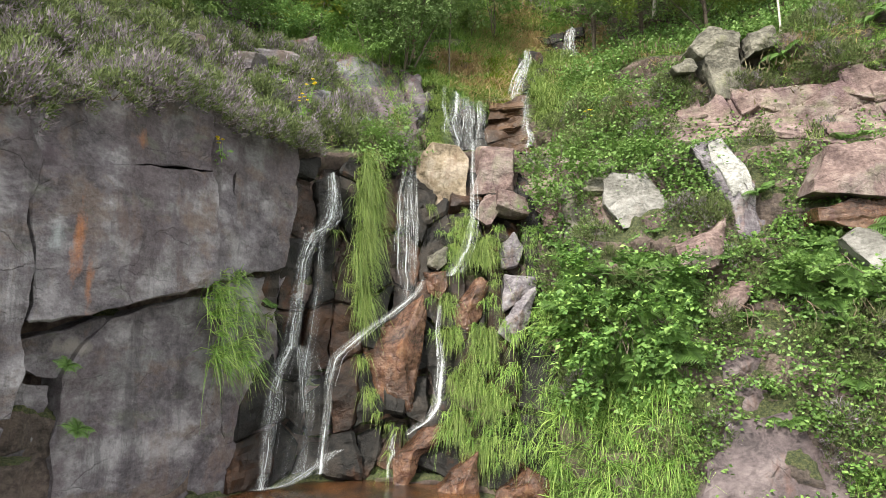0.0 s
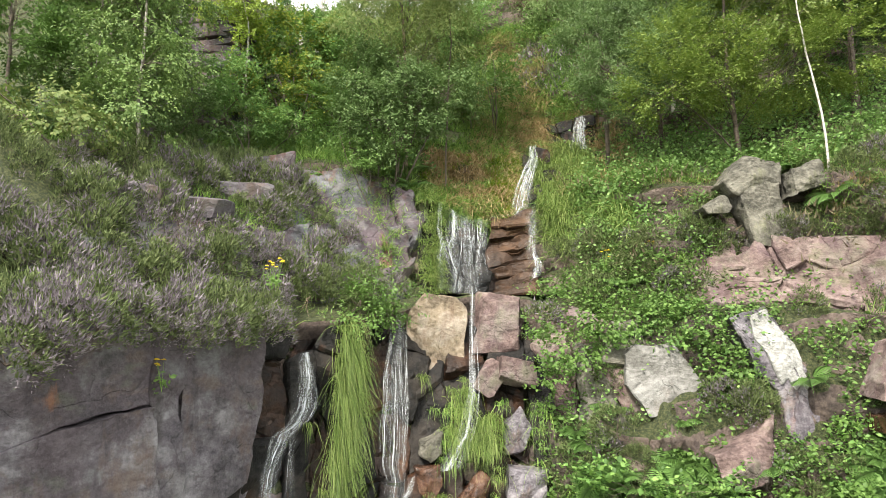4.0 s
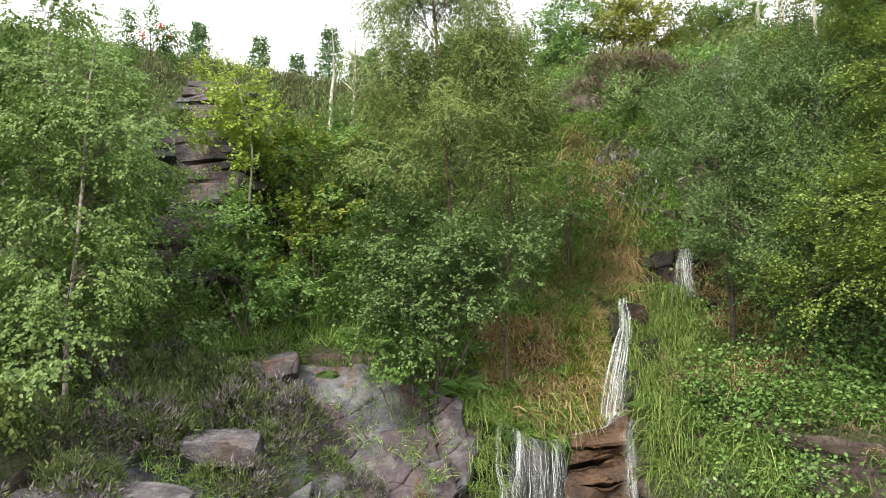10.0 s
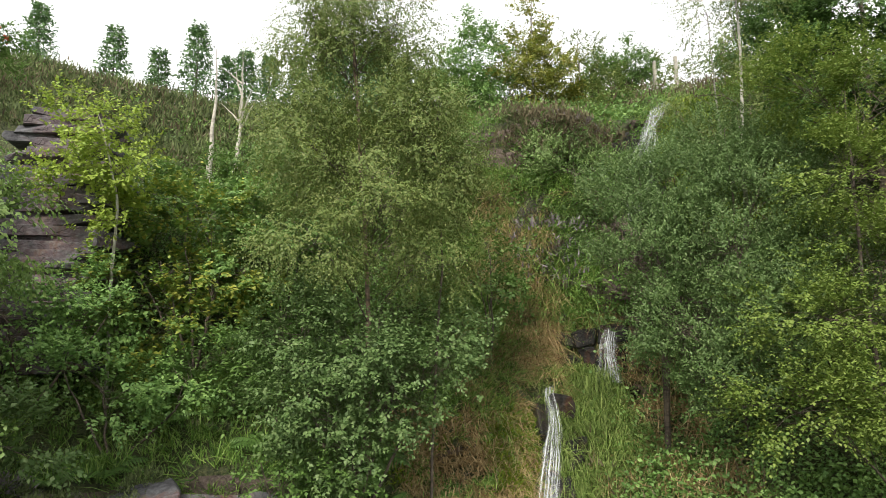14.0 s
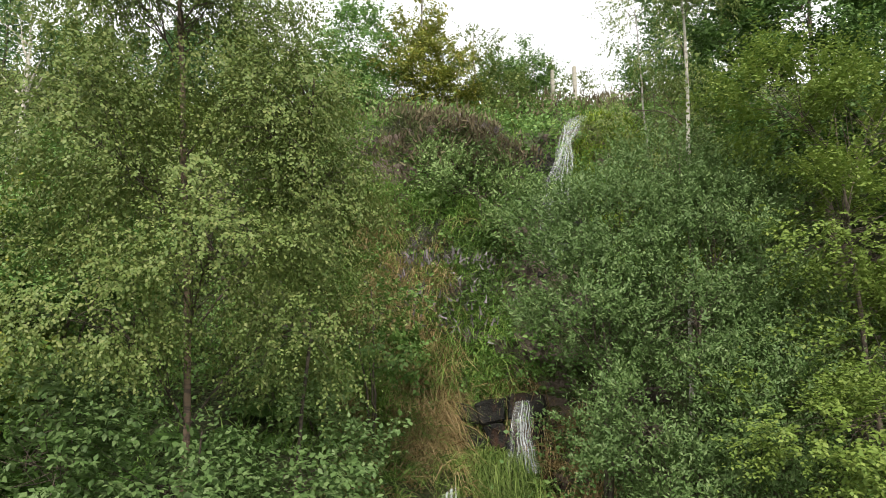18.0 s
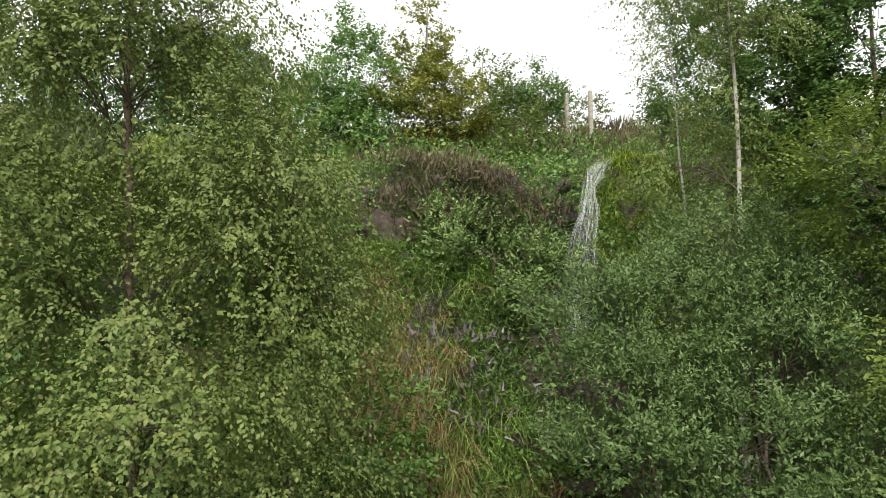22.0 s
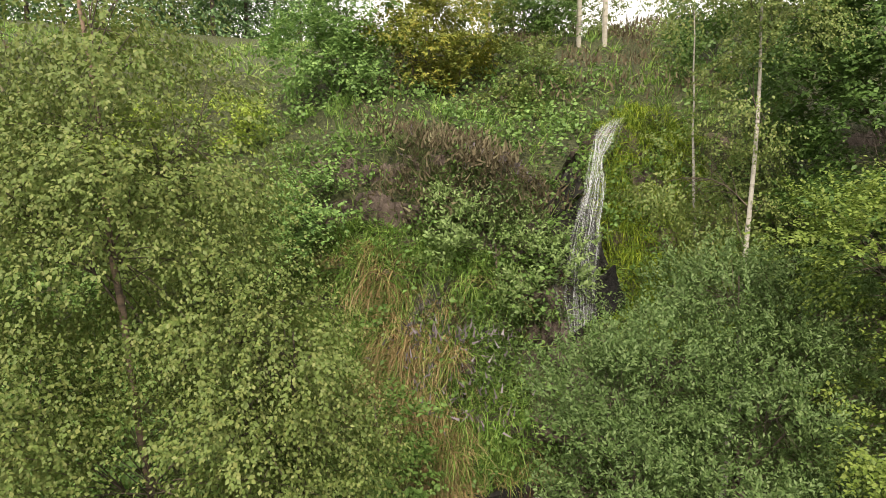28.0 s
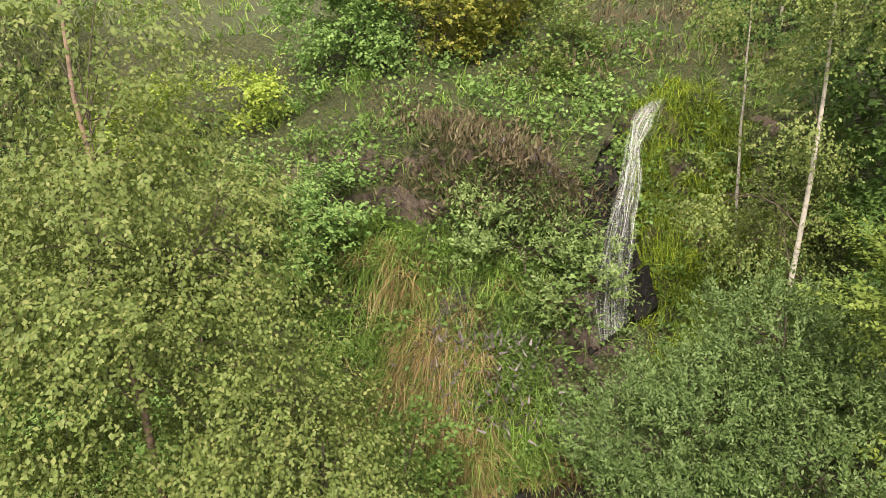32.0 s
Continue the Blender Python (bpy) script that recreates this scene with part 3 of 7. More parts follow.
def blades(p, nn, r, length, width, droop, up=0.5, spread=0.5, seg=3):
    """Grass blades as bent tapering strips: verts and quads."""
    n = len(p)
    ln = length * r.uniform(0.5, 1.25, n)[:, None]
    d = unit(nn * (1 - up) + np.array([0, 0, 1.0]) * up + r.normal(0, spread, (n, 3)))
    side = unit(np.cross(d, r.normal(0, 1, (n, 3)))) * (width * r.uniform(0.6, 1.3, n))[:, None]
    vs = []
    for s in range(seg + 1):
        t = s / seg
        c = p + d * ln * t + np.array([0, 0, -1.0]) * ln * (droop * r.uniform(0.7, 1.3, n))[:, None] * t * t
        wd = (1 - t) ** 0.7 if s < seg else 0.06
        vs += [c - side * wd, c + side * wd]
    v = np.stack(vs, 1)
    base = (np.arange(n) * (2 * seg + 2))[:, None]
    f = np.concatenate([base + np.array([2 * s, 2 * s + 1, 2 * s + 3, 2 * s + 2]) for s in range(seg)], 0)
    return v.reshape(-1, 3), f


def leaves(c, r, size, aspect=0.6, flat=0.5, hang=0.0):
    """Folded leaf diamonds at the places c: verts and triangles."""
    n = len(c)
    ln = size * r.uniform(0.6, 1.35, n)[:, None]
    d = unit(r.normal(0, 1, (n, 3)) * np.array([1, 1, 0.5]) + np.array([0, 0, -hang]))
    up = unit(r.normal(0, 1, (n, 3)) * (1 - flat) + np.array([0, 0, 1.0]) * flat)
    s = unit(np.cross(d, up)) * ln * aspect * 0.5
    fold = np.cross(s, d) * 0.35
    v = np.stack([c, c + d * ln * 0.45 + s + fold, c + d * ln, c + d * ln * 0.45 - s + fold], 1).reshape(-1, 3)
    b = (np.arange(n) * 4)[:, None]
    return v, np.concatenate([b + np.array([0, 1, 2]), b + np.array([0, 2, 3])], 0)


def tube(path, radii, sides=6):
    path = np.asarray(path, float)
    t = unit(np.gradient(path, axis=0))
    a = unit(np.cross(t, np.array([0.31, 0.92, 0.23])))
    b = np.cross(t, a)
    ang = np.linspace(0, 2 * np.pi, sides, endpoint=False)
    ring = path[:, None] + (a[:, None] * np.cos(ang)[None, :, None] + b[:, None] * np.sin(ang)[None, :, None]) * np.asarray(radii)[:, None, None]
    n = len(path)
    idx = np.arange(n * sides).reshape(n, sides)
    nxt = np.roll(idx, -1, 1)
    return ring.reshape(-1, 3), np.stack([idx[:-1], nxt[:-1], nxt[1:], idx[1:]], -1).reshape(-1, 4)


def joined(pieces):
    vs, fs, o = [], [], 0
    for v, f in pieces:
        vs.append(v)
        fs.append(f + o)
        o += len(v)
    return np.concatenate(vs), np.concatenate(fs)


def thing(name, label, category, at=(0, 0, 0), group=""):
    ob = new(name)
    ob.matrix_world = Matrix.Translation(at)
    return tagged(ob, label, category, group)


# ---- trees ----
GROWTH = {  # twig length, leaves a twig, outward, upward, scatter, leaf droop, flatness, clump size
    "weeping": (0.3, 12, 0.6, -0.38, 0.42, 0.6, 0.35, 0.1),
    "upright": (0.24, 12, 0.7, 0.55, 0.35, -0.15, 0.35, 0.11),
    "tiered": (0.34, 13, 0.9, -0.12, 0.28, 0.15, 0.8, 0.1),
    "bushy": (0.22, 9, 0.8, 0.15, 0.45, 0.25, 0.55, 0.11),
}


def leafy_twigs(start, way, length, out, per, size, aspect, droop, flat, r):
    """Leaves set to both sides along twigs: verts and triangles."""
    n = len(start) * per
    w = np.repeat(np.arange(len(start)), per)
    t = (np.tile(np.arange(per), len(start)) + r.uniform(0, 0.9, n)) / per
    c = start[w] + way[w] * (length[w] * (0.08 + 0.92 * t))[:, None]
    face = unit(out[w] * (1 - flat) + np.array([0, 0, 1.0]) * (0.35 + flat) + r.normal(0, 0.38, (n, 3)))
    side = unit(np.cross(way[w], face)) * np.where(np.arange(n) % 2, 1.0, -1.0)[:, None]
    d = unit(way[w] * 0.55 + side * 0.8 + r.normal(0, 0.3, (n, 3)) + np.array([0, 0, -droop]))
    ln = (size * r.uniform(0.65, 1.25, n) * (1.05 - 0.35 * t))[:, None]
    s = unit(np.cross(d, face)) * ln * aspect * 0.5
    fold = np.cross(s, d) * 0.3
    v = np.stack([c, c + d * ln * 0.45 + s + fold, c + d * ln, c + d * ln * 0.45 - s + fold], 1).reshape(-1, 3)
    b = (np.arange(n) * 4)[:, None]
    return v, np.concatenate([b + np.array([0, 1, 2]), b + np.array([0, 2, 3])], 0)


def tree(name, label, stem, lobes, leaf, bark, size, seed, growth="bushy", cover=1.2, aspect=0.62, rad=0.03, group="", category="tree", stems=1, fork=0.45):
    """A tree or shrub: its stem as points up from the ground, and its crown as lobes (x, y, z, three radii, share of the leaves)."""
    r = np.random.default_rng(seed)
    x0, y0 = stem[0][:2]
    z0 = ground_z(x0, y0) - 0.12
    top = thing(name, label, category, (x0, y0, z0), group)
    at = np.array([x0, y0, z0])
    tl, per, b_out, b_up, scatter, droop, flat, clump = GROWTH[growth]
    knots_s = np.array([(x0, y0, z0)] + [p for p in stem[1:]], float) - at
    f = np.linspace(0, 1, 15)
    ks = np.linspace(0, 1, len(knots_s))
    paths = []
    for st in range(stems):
        end = knots_s.copy()
        if stems > 1:
            lb = lobes[st % len(lobes)]
            end[-1] = np.array(lb[:3]) - at + r.normal(0, 0.15, 3)
        p = np.stack([np.interp(f, ks, end[:, k]) for k in range(3)], -1)
        wob = np.cumsum(r.normal(0, 0.012, (15, 3)), 0) * np.array([1, 1, 0])
        p = p + wob - wob[0]
        rr = rad * (1 if stems == 1 else 0.55) * (1.05 - f) ** 0.8 + 0.004
        mesh_object("trunk", *tube(p, rr, 8), bark, top, smooth=True)
        paths.append((p, rr))
    vs, fs, o = [], [], 0
    for k, (cx0, cy0, cz0, rx, ry, rz, *share) in enumerate(lobes):
        share = share[0] if share else 1.0
        c, rr3 = np.array([cx0, cy0, cz0]) - at, np.array([rx, ry, rz])
        area = 4 * math.pi * (((rx * ry) ** 1.6 + (rx * rz) ** 1.6 + (ry * rz) ** 1.6) / 3) ** (1 / 1.6)
        count = area * cover * share / (0.5 * aspect * size * size)
        twigs = max(12, int(count / per))
        clumps = max(6, twigs // 17)
        u = unit(r.normal(0, 1, (clumps, 3)))
        u = u[u[:, 2] > -0.8] if (u[:, 2] > -0.8).sum() > 4 else u
        reach = r.uniform(0.5, 1.0, len(u)) ** 0.6 * (1 + 0.26 * vnoise(u + k * 7 + seed, 1.6, seed))
        cp = c + u * rr3 * reach[:, None]
        # limbs from the stem to the lobe and on to its clumps
        p, prad = paths[k % len(paths)]
        j = int(np.argmin(np.linalg.norm(p - (c - np.array([0, 0, 0.5 * rz + fork * np.linalg.norm(c[:2])])), axis=1)))
        t6 = np.linspace(0, 1, 6)[:, None]
        mid = p[j] + (c - p[j]) * t6 + np.array([0, 0, 0.12]) * np.sin(t6 * np.pi)
        pieces = [tube(mid, max(0.005, prad[j] * 0.34) * (1.05 - 0.75 * t6[:, 0]), 5)]
        for n_q, q in enumerate(range(0, len(cp), max(1, len(cp) // 18))):
            s0 = mid[1 + n_q % 5]
            bow = s0 + (cp[q] - s0) * t6 + np.array([0, 0, 0.1 * (1 if b_up < 0 else -0.5)]) * np.sin(t6 * np.pi) * np.linalg.norm(cp[q] - s0)
            pieces.append(tube(bow, 0.0032 * (1.1 - t6[:, 0]) + 0.001, 3))
        mesh_object("limb", *joined(pieces), M_BARKB, top, smooth=True)
        w = r.integers(0, len(cp), twigs)
        out = unit((cp[w] - c) / rr3)
        start = cp[w] + r.normal(0, clump, (twigs, 3)) * np.array([1, 1, 0.6])
        way = unit(out * b_out + np.array([0, 0, b_up]) + r.normal(0, scatter, (twigs, 3)))
        v, fc = leafy_twigs(start, way, tl * r.uniform(0.6, 1.3, twigs), out, per, size, aspect, droop, flat, r)
        vs.append(v)
        fs.append(fc + o)
        o += len(v)
    mesh_object("crown", np.concatenate(vs), np.concatenate(fs), leaf, top)
    return top


def spruce(x, y, h, seed, label="dark green spruce beyond the ridge"):
    r = np.random.default_rng(seed)
    z = ground_z(x, y) - 0.2
    top = thing("spruce", label, "tree", (x, y, z), "spruces beyond the ridge")
    f = np.linspace(0, 1, 8)
    mesh_object("trunk", *tube(np.stack([f * 0, f * 0, f * h], -1), 0.016 * h * (1 - f) + 0.01, 7), M_BARKB, top, smooth=True)
    start, way, length = [], [], []
    for g in np.linspace(0.1, 0.985, int(h * 3.2)):
        ln = 0.24 * h * (1 - g) ** 0.85 * r.uniform(0.75, 1.2) + 0.1
        for a in range(7):
            az_b = a * 0.9 + r.uniform(-0.4, 0.4) + g * 40
            d = np.array([math.cos(az_b), math.sin(az_b), 0.28 - 0.5 * (1 - g)])
            for q in np.linspace(0.15, 1.0, 6):
                start.append(np.array([0, 0, g * h]) + d * ln * q * 0.85)
                way.append(unit(d + r.normal(0, 0.5, 3) + np.array([0, 0, -0.25])))
                length.append(0.34 * r.uniform(0.7, 1.2))
    start, way = np.array(start), np.array(way)
    v, fc = leafy_twigs(start, way, np.array(length), unit(way + np.array([0, 0, 0.4])), 4, 0.27, 0.36, 0.2, 0.5, r)
    mesh_object("crown", v, fc, M_SPRUCE, top)
    return top


# ---- rocks ----
def roughen(bm, amount, scale, seed, cuts=0.12, beds=0.35):
    """Cuts long edges down and shakes the surface."""
    for _ in range(5):
        long_edges = [e for e in bm.edges if e.calc_length() > cuts]
        if not long_edges or len(bm.faces) > 1300:
            break
        bmesh.ops.subdivide_edges(bm, edges=long_edges, cuts=1, use_grid_fill=True)
        bmesh.ops.triangulate(bm, faces=[f for f in bm.faces if len(f.verts) > 4])
    bm.normal_update()
    co = np.array([v.co for v in bm.verts])
    nn = np.array([v.normal for v in bm.verts])
    d = fbm(co + seed * 3.1, scale, 4, seed) * amount
    ridge = np.abs(fbm(co * np.array([1, 1, 2.4]) + seed, scale * 0.8, 2, seed + 9))
    d = d - np.clip(0.12 - ridge, 0, 1) * amount * 3.0
    tilt = co[:, 2] + co[:, 0] * 0.15 + fbm(co + seed, 1.2, 2, seed + 5) * 0.12
    bed = np.floor(tilt / 0.16)
    d = d + (hash3(bed, bed * 0, bed * 0, seed) - 0.5) * amount * beds
    co = co + nn * d[:, None]
    for v, c in zip(bm.verts, co):
        v.co = c


def ragged(corners, amount=0.05, step=0.16):
    """An outline with more points, shaken by one field so that neighbours share their joint."""
    pts = []
    for (s0, z0), (s1, z1) in zip(corners, corners[1:] + corners[:1]):
        n = max(1, int(math.hypot(s1 - s0, z1 - z0) / step))
        pts += [(s0 + (s1 - s0) * k / n, z0 + (z1 - z0) * k / n) for k in range(n)]
    q = np.array([(s, 0.0, z) for s, z in pts])
    q[:, 0] += fbm(q, 3.1, 3, 71) * amount
    q[:, 2] += fbm(q, 3.1, 3, 72) * amount
    return [(s, z) for s, _, z in q]


def slab(name, corners, depth, out, mat, parent, seed):
    """A slab of the cliff: its outline along the face and up, and how far it stands out."""
    bm = bmesh.new()
    f = bm.faces.new([bm.verts.new((s, -out, z)) for s, z in ragged(corners)])
    back = bmesh.ops.extrude_face_region(bm, geom=[f])
    for v in back["geom"]:
        if isinstance(v, bmesh.types.BMVert):
            v.co.y += depth
    bmesh.ops.recalc_face_normals(bm, faces=bm.faces[:])
    bmesh.ops.bevel(bm, geom=bm.edges[:], offset=0.01, segments=1, affect="EDGES", profile=0.6)
    bmesh.ops.triangulate(bm, faces=[f for f in bm.faces if len(f.verts) > 4])
    roughen(bm, 0.045, 1.8, seed, 0.09)
    ob = bm_object(name, bm, mat, parent, smooth=True)
    ob.data.set_sharp_from_angle(angle=radians(30))
    return ob


def shard(name, label, at, mat, peak, out, lean, outline, seed, parent=None, depth=0.5, rough=0.032):
    """A broken rock standing in the slope: an outline across it, drawn to a ridge point, leaning back."""
    bm = bmesh.new()
    edge = ragged(outline, 0.06, 0.2)
    front = [bm.verts.new((x, lean * z, z)) for x, z in edge]
    back = [bm.verts.new((x * 0.9, lean * z + depth, z * 0.9)) for x, z in edge]
    tip = bm.verts.new((peak[0], lean * peak[1] - out, peak[1]))
    n = len(edge)
    for k in range(n):
        bm.faces.new((tip, front[k], front[(k + 1) % n]))
        bm.faces.new((front[k], back[k], back[(k + 1) % n], front[(k + 1) % n]))
    bm.faces.new(back)
    bmesh.ops.recalc_face_normals(bm, faces=bm.faces[:])
    bmesh.ops.dissolve_limit(bm, angle_limit=radians(9), verts=bm.verts[:], edges=bm.edges[:])
    bmesh.ops.bevel(bm, geom=bm.edges[:], offset=0.008, segments=1, affect="EDGES")
    bmesh.ops.triangulate(bm, faces=[f for f in bm.faces if len(f.verts) > 4])
    roughen(bm, rough, 3.6, seed, 0.055)
    ob = bm_object(name, bm, mat, parent, smooth=True)
    ob.data.set_sharp_from_angle(angle=radians(17))
    if parent is None:
        ob.matrix_world = pose(*at)
        tagged(ob, label, "rock")
    return ob


def boulder(name, label, at, dims, mat, seed, turn=(0, 0, 0), parent=None, rough=0.042, corner=0.34, category="rock", group="", beds=0.35):
    r = np.random.default_rng(seed)
    bm = bmesh.new()
    bmesh.ops.create_cube(bm, size=1, matrix=Matrix.Diagonal((*dims, 1)))
    size = np.array(dims)
    for k in range(8):
        d = r.normal(0, 1, 3)
        d = d / np.linalg.norm(d)
        reach = (np.abs(d) * size / 2).sum() * r.uniform(0.95 - corner, 0.9)
        cut = bmesh.ops.bisect_plane(bm, geom=bm.verts[:] + bm.edges[:] + bm.faces[:], plane_co=Vector(d * reach), plane_no=Vector(d), clear_outer=True)
        rim = [e for e in cut["geom_cut"] if isinstance(e, bmesh.types.BMEdge)]
        if rim:
            bmesh.ops.edgeloop_fill(bm, edges=rim)
    m = min(dims)
    bmesh.ops.bevel(bm, geom=bm.edges[:], offset=0.022 * m, segments=1, affect="EDGES")
    roughen(bm, rough * min(1.0, m * 1.6), 3.0, seed, max(0.045, 0.085 * max(dims)), beds)
    ob = bm_object(name, bm, mat, parent, smooth=True)
    ob.data.set_sharp_from_angle(angle=radians(16))
    ob.matrix_world = pose(*at, *turn)
    if parent is None:
        tagged(ob, label, category, group)
    return ob


def clad(parent, xs, ws, mats, seed, jitter=0.25, out=(-0.06, 0.07), depth=0.4, gap=0.012, skip=0.0, rough=0.035, bevel=0.02):
    """Jointed rock facing on the hillside: one slab for each cell between the joints xs and ws."""
    r = np.random.default_rng(seed)
    nx, nw = len(xs), len(ws)
    gx2 = np.repeat(np.array(xs, float)[:, None], nw, 1)
    gw2 = np.repeat(np.array(ws, float)[None], nx, 0)
    gx2[:, :] += r.uniform(-jitter, jitter, (nx, nw)) * np.diff(xs).min()
    gw2[:, :] += r.uniform(-jitter, jitter, (nx, nw)) * np.diff(ws).min()
    for i in range(nx - 1):
        for j in range(nw - 1):
            if r.uniform() < skip:
                continue
            cx2 = np.array([gx2[i, j], gx2[i + 1, j], gx2[i + 1, j + 1], gx2[i, j + 1]])
            cw2 = np.array([gw2[i, j], gw2[i + 1, j], gw2[i + 1, j + 1], gw2[i, j + 1]])
            p, nn = surf(cx2, cw2, 0, True)
            n = unit(nn.mean(0))
            c = p.mean(0)
            p = c + (p - c) * (1 - gap / np.linalg.norm(p - c, axis=1).mean())
            lean = unit(n + r.normal(0, 0.07, 3))
            p = p - np.outer((p - c) @ lean, lean)
            o = r.uniform(*out)
            bm = bmesh.new()
            front = [bm.verts.new(Vector(q + n * o)) for q in p]
            back = [bm.verts.new(Vector(c + (q - c) * 0.9 - n * depth)) for q in p]
            bm.faces.new(front)
            for k in range(4):
                bm.faces.new((front[k], back[k], back[(k + 1) % 4], front[(k + 1) % 4]))
            bmesh.ops.recalc_face_normals(bm, faces=bm.faces[:])
            bmesh.ops.bevel(bm, geom=[e for e in bm.edges if not e.is_boundary], offset=bevel, segments=1, affect="EDGES")
            roughen(bm, rough, 2.4, seed * 31 + i * 7 + j, 0.1, 0.6)
            ob = bm_object("slab", bm, mats[int(r.integers(0, len(mats)))], parent, smooth=True)
            ob.data.set_sharp_from_angle(angle=radians(17))


FACE_TURN = math.degrees(math.atan2(0.8806, 0.4739))
cliff = new("cliff")
cliff.matrix_world = pose(-3.31, 5.33, 0, 0, 0, FACE_TURN)
tagged(cliff, "tall purple-grey sandstone quarry face with rust streaks and open joints", "cliff", kind="structure")
for k, (corners, depth, out) in enumerate([
    ([(-0.05, 2.66), (0.6, 2.76), (1.86, 3.13), (1.80, 4.36), (0.56, 4.16), (-0.15, 3.95)], 0.9, 0.02),
    ([(-0.15, 3.945), (0.56, 4.15), (1.80, 4.355), (1.74, 5.0), (1.3, 5.15), (0.25, 4.75), (-0.2, 4.5)], 0.9, -0.01),
    ([(1.875, 3.135), (2.18, 3.22), (2.13, 5.02), (1.755, 5.02)], 0.8, -0.06),
    ([(2.195, 3.22), (3.1, 3.42), (3.28, 5.05), (2.145, 5.05)], 0.8, -0.12),
    ([(0.32, 0.5), (2.35, 0.5), (2.06, 3.0), (0.8, 2.75), (0.36, 2.2)], 0.9, -0.2),
    ([(-0.06, 2.5), (0.75, 2.72), (0.98, 2.5), (0.36, 2.17), (0.0, 2.3)], 0.6, -0.26),
    ([(-0.95, 1.85), (-0.2, 1.93), (-0.09, 2.45), (-0.165, 3.95), (-0.21, 4.45), (-0.95, 4.25)], 0.9, 0.07),
    ([(-1.25, 0.4), (-0.12, 0.5), (-0.16, 1.82), (-1.25, 1.74)], 0.8, -0.08),
    ([(-0.1, 0.4), (0.3, 0.4), (0.33, 2.14), (-0.05, 2.26)], 0.6, -0.32),
    ([(2.38, 0.5), (3.0, 0.6), (3.1, 3.36), (2.1, 3.15)], 0.7, -0.24),
    ([(-3.6, 0.3), (-1.0, 0.4), (-0.97, 4.25), (-3.6, 4.1)], 0.9, 0.0),
    ([(-6.5, 0.2), (-3.65, 0.3), (-3.65, 4.1), (-6.5, 4.0)], 0.9, 0.05),
]):
    slab("slab", corners, depth, out, M_CLIFF, cliff, 40 + k)

ROCKS = [
    ("boulder", "rounded buff sandstone boulder under the pool lip", (0.0, 9.98, 5.05), (0.88, 0.6, 0.92), M_BUFF, (0, 8, 5)),
    ("rock", "buff sandstone block split by joints", (-0.22, 9.8, 4.42), (0.42, 0.45, 0.5), M_BUFF, (0, -12, 20)),
    ("rock", "buff sandstone block split by joints", (0.02, 9.72, 4.05), (0.3, 0.35, 0.45), M_BUFF, (0, 10, 0)),
    ("rock", "pink sandstone block beside the thin fall", (0.8, 10.02, 5.12), (0.62, 0.5, 0.85), M_PINK, (0, 5, -8)),
    ("rock", "dark wet rock behind the thin fall", (0.36, 10.0, 4.75), (0.4, 0.3, 1.0), M_BLACK, (0, 0, 0)),
    ("rock", "tilted pink sandstone slab", (0.66, 9.6, 4.42), (0.3, 0.35, 0.5), M_PINK, (0, 32, 0)),
    ("rock", "tilted pink sandstone slab", (1.0, 9.55, 4.5), (0.5, 0.4, 0.35), M_PINK, (0, 10, 10)),
    ("rock", "wet black rock beside the upper fall", (1.96, 12.62, 7.6), (0.3, 0.4, 1.1), M_BLACK, (-25, 4, 0)),
    ("rock", "grey stone at the top of the upper fall", (1.95, 13.08, 8.38), (0.3, 0.3, 0.28), M_BLACK, (0, 8, 0)),
    ("rock", "grey stone showing through heather", (-2.6, 11.15, 7.68), (0.8, 0.5, 0.3), M_LEDGE, (10, -10, 0)),
    ("rock", "split grey slab with a dark undercut among heather", (-3.0, 9.15, 6.6), (0.78, 0.5, 0.24), M_CLIFF, (14, 4, 8)),
    ("rock", "grey slab half sunk in heather", (-3.5, 8.75, 6.66), (0.62, 0.4, 0.24), M_CLIFF, (10, 10, 20)),
    ("rock", "small grey slab at the top of the heather", (-2.65, 9.95, 6.98), (0.7, 0.4, 0.24), M_CLIFF, (10, 0, 10)),
]
for k, (nm, lb, at, dims, mat, turn) in enumerate(ROCKS):
    boulder(nm, lb, (at[0], at[1] - 0.07, at[2]), dims, mat, 100 + k, turn, beds=1.2 if "layered" in lb else 0.35)
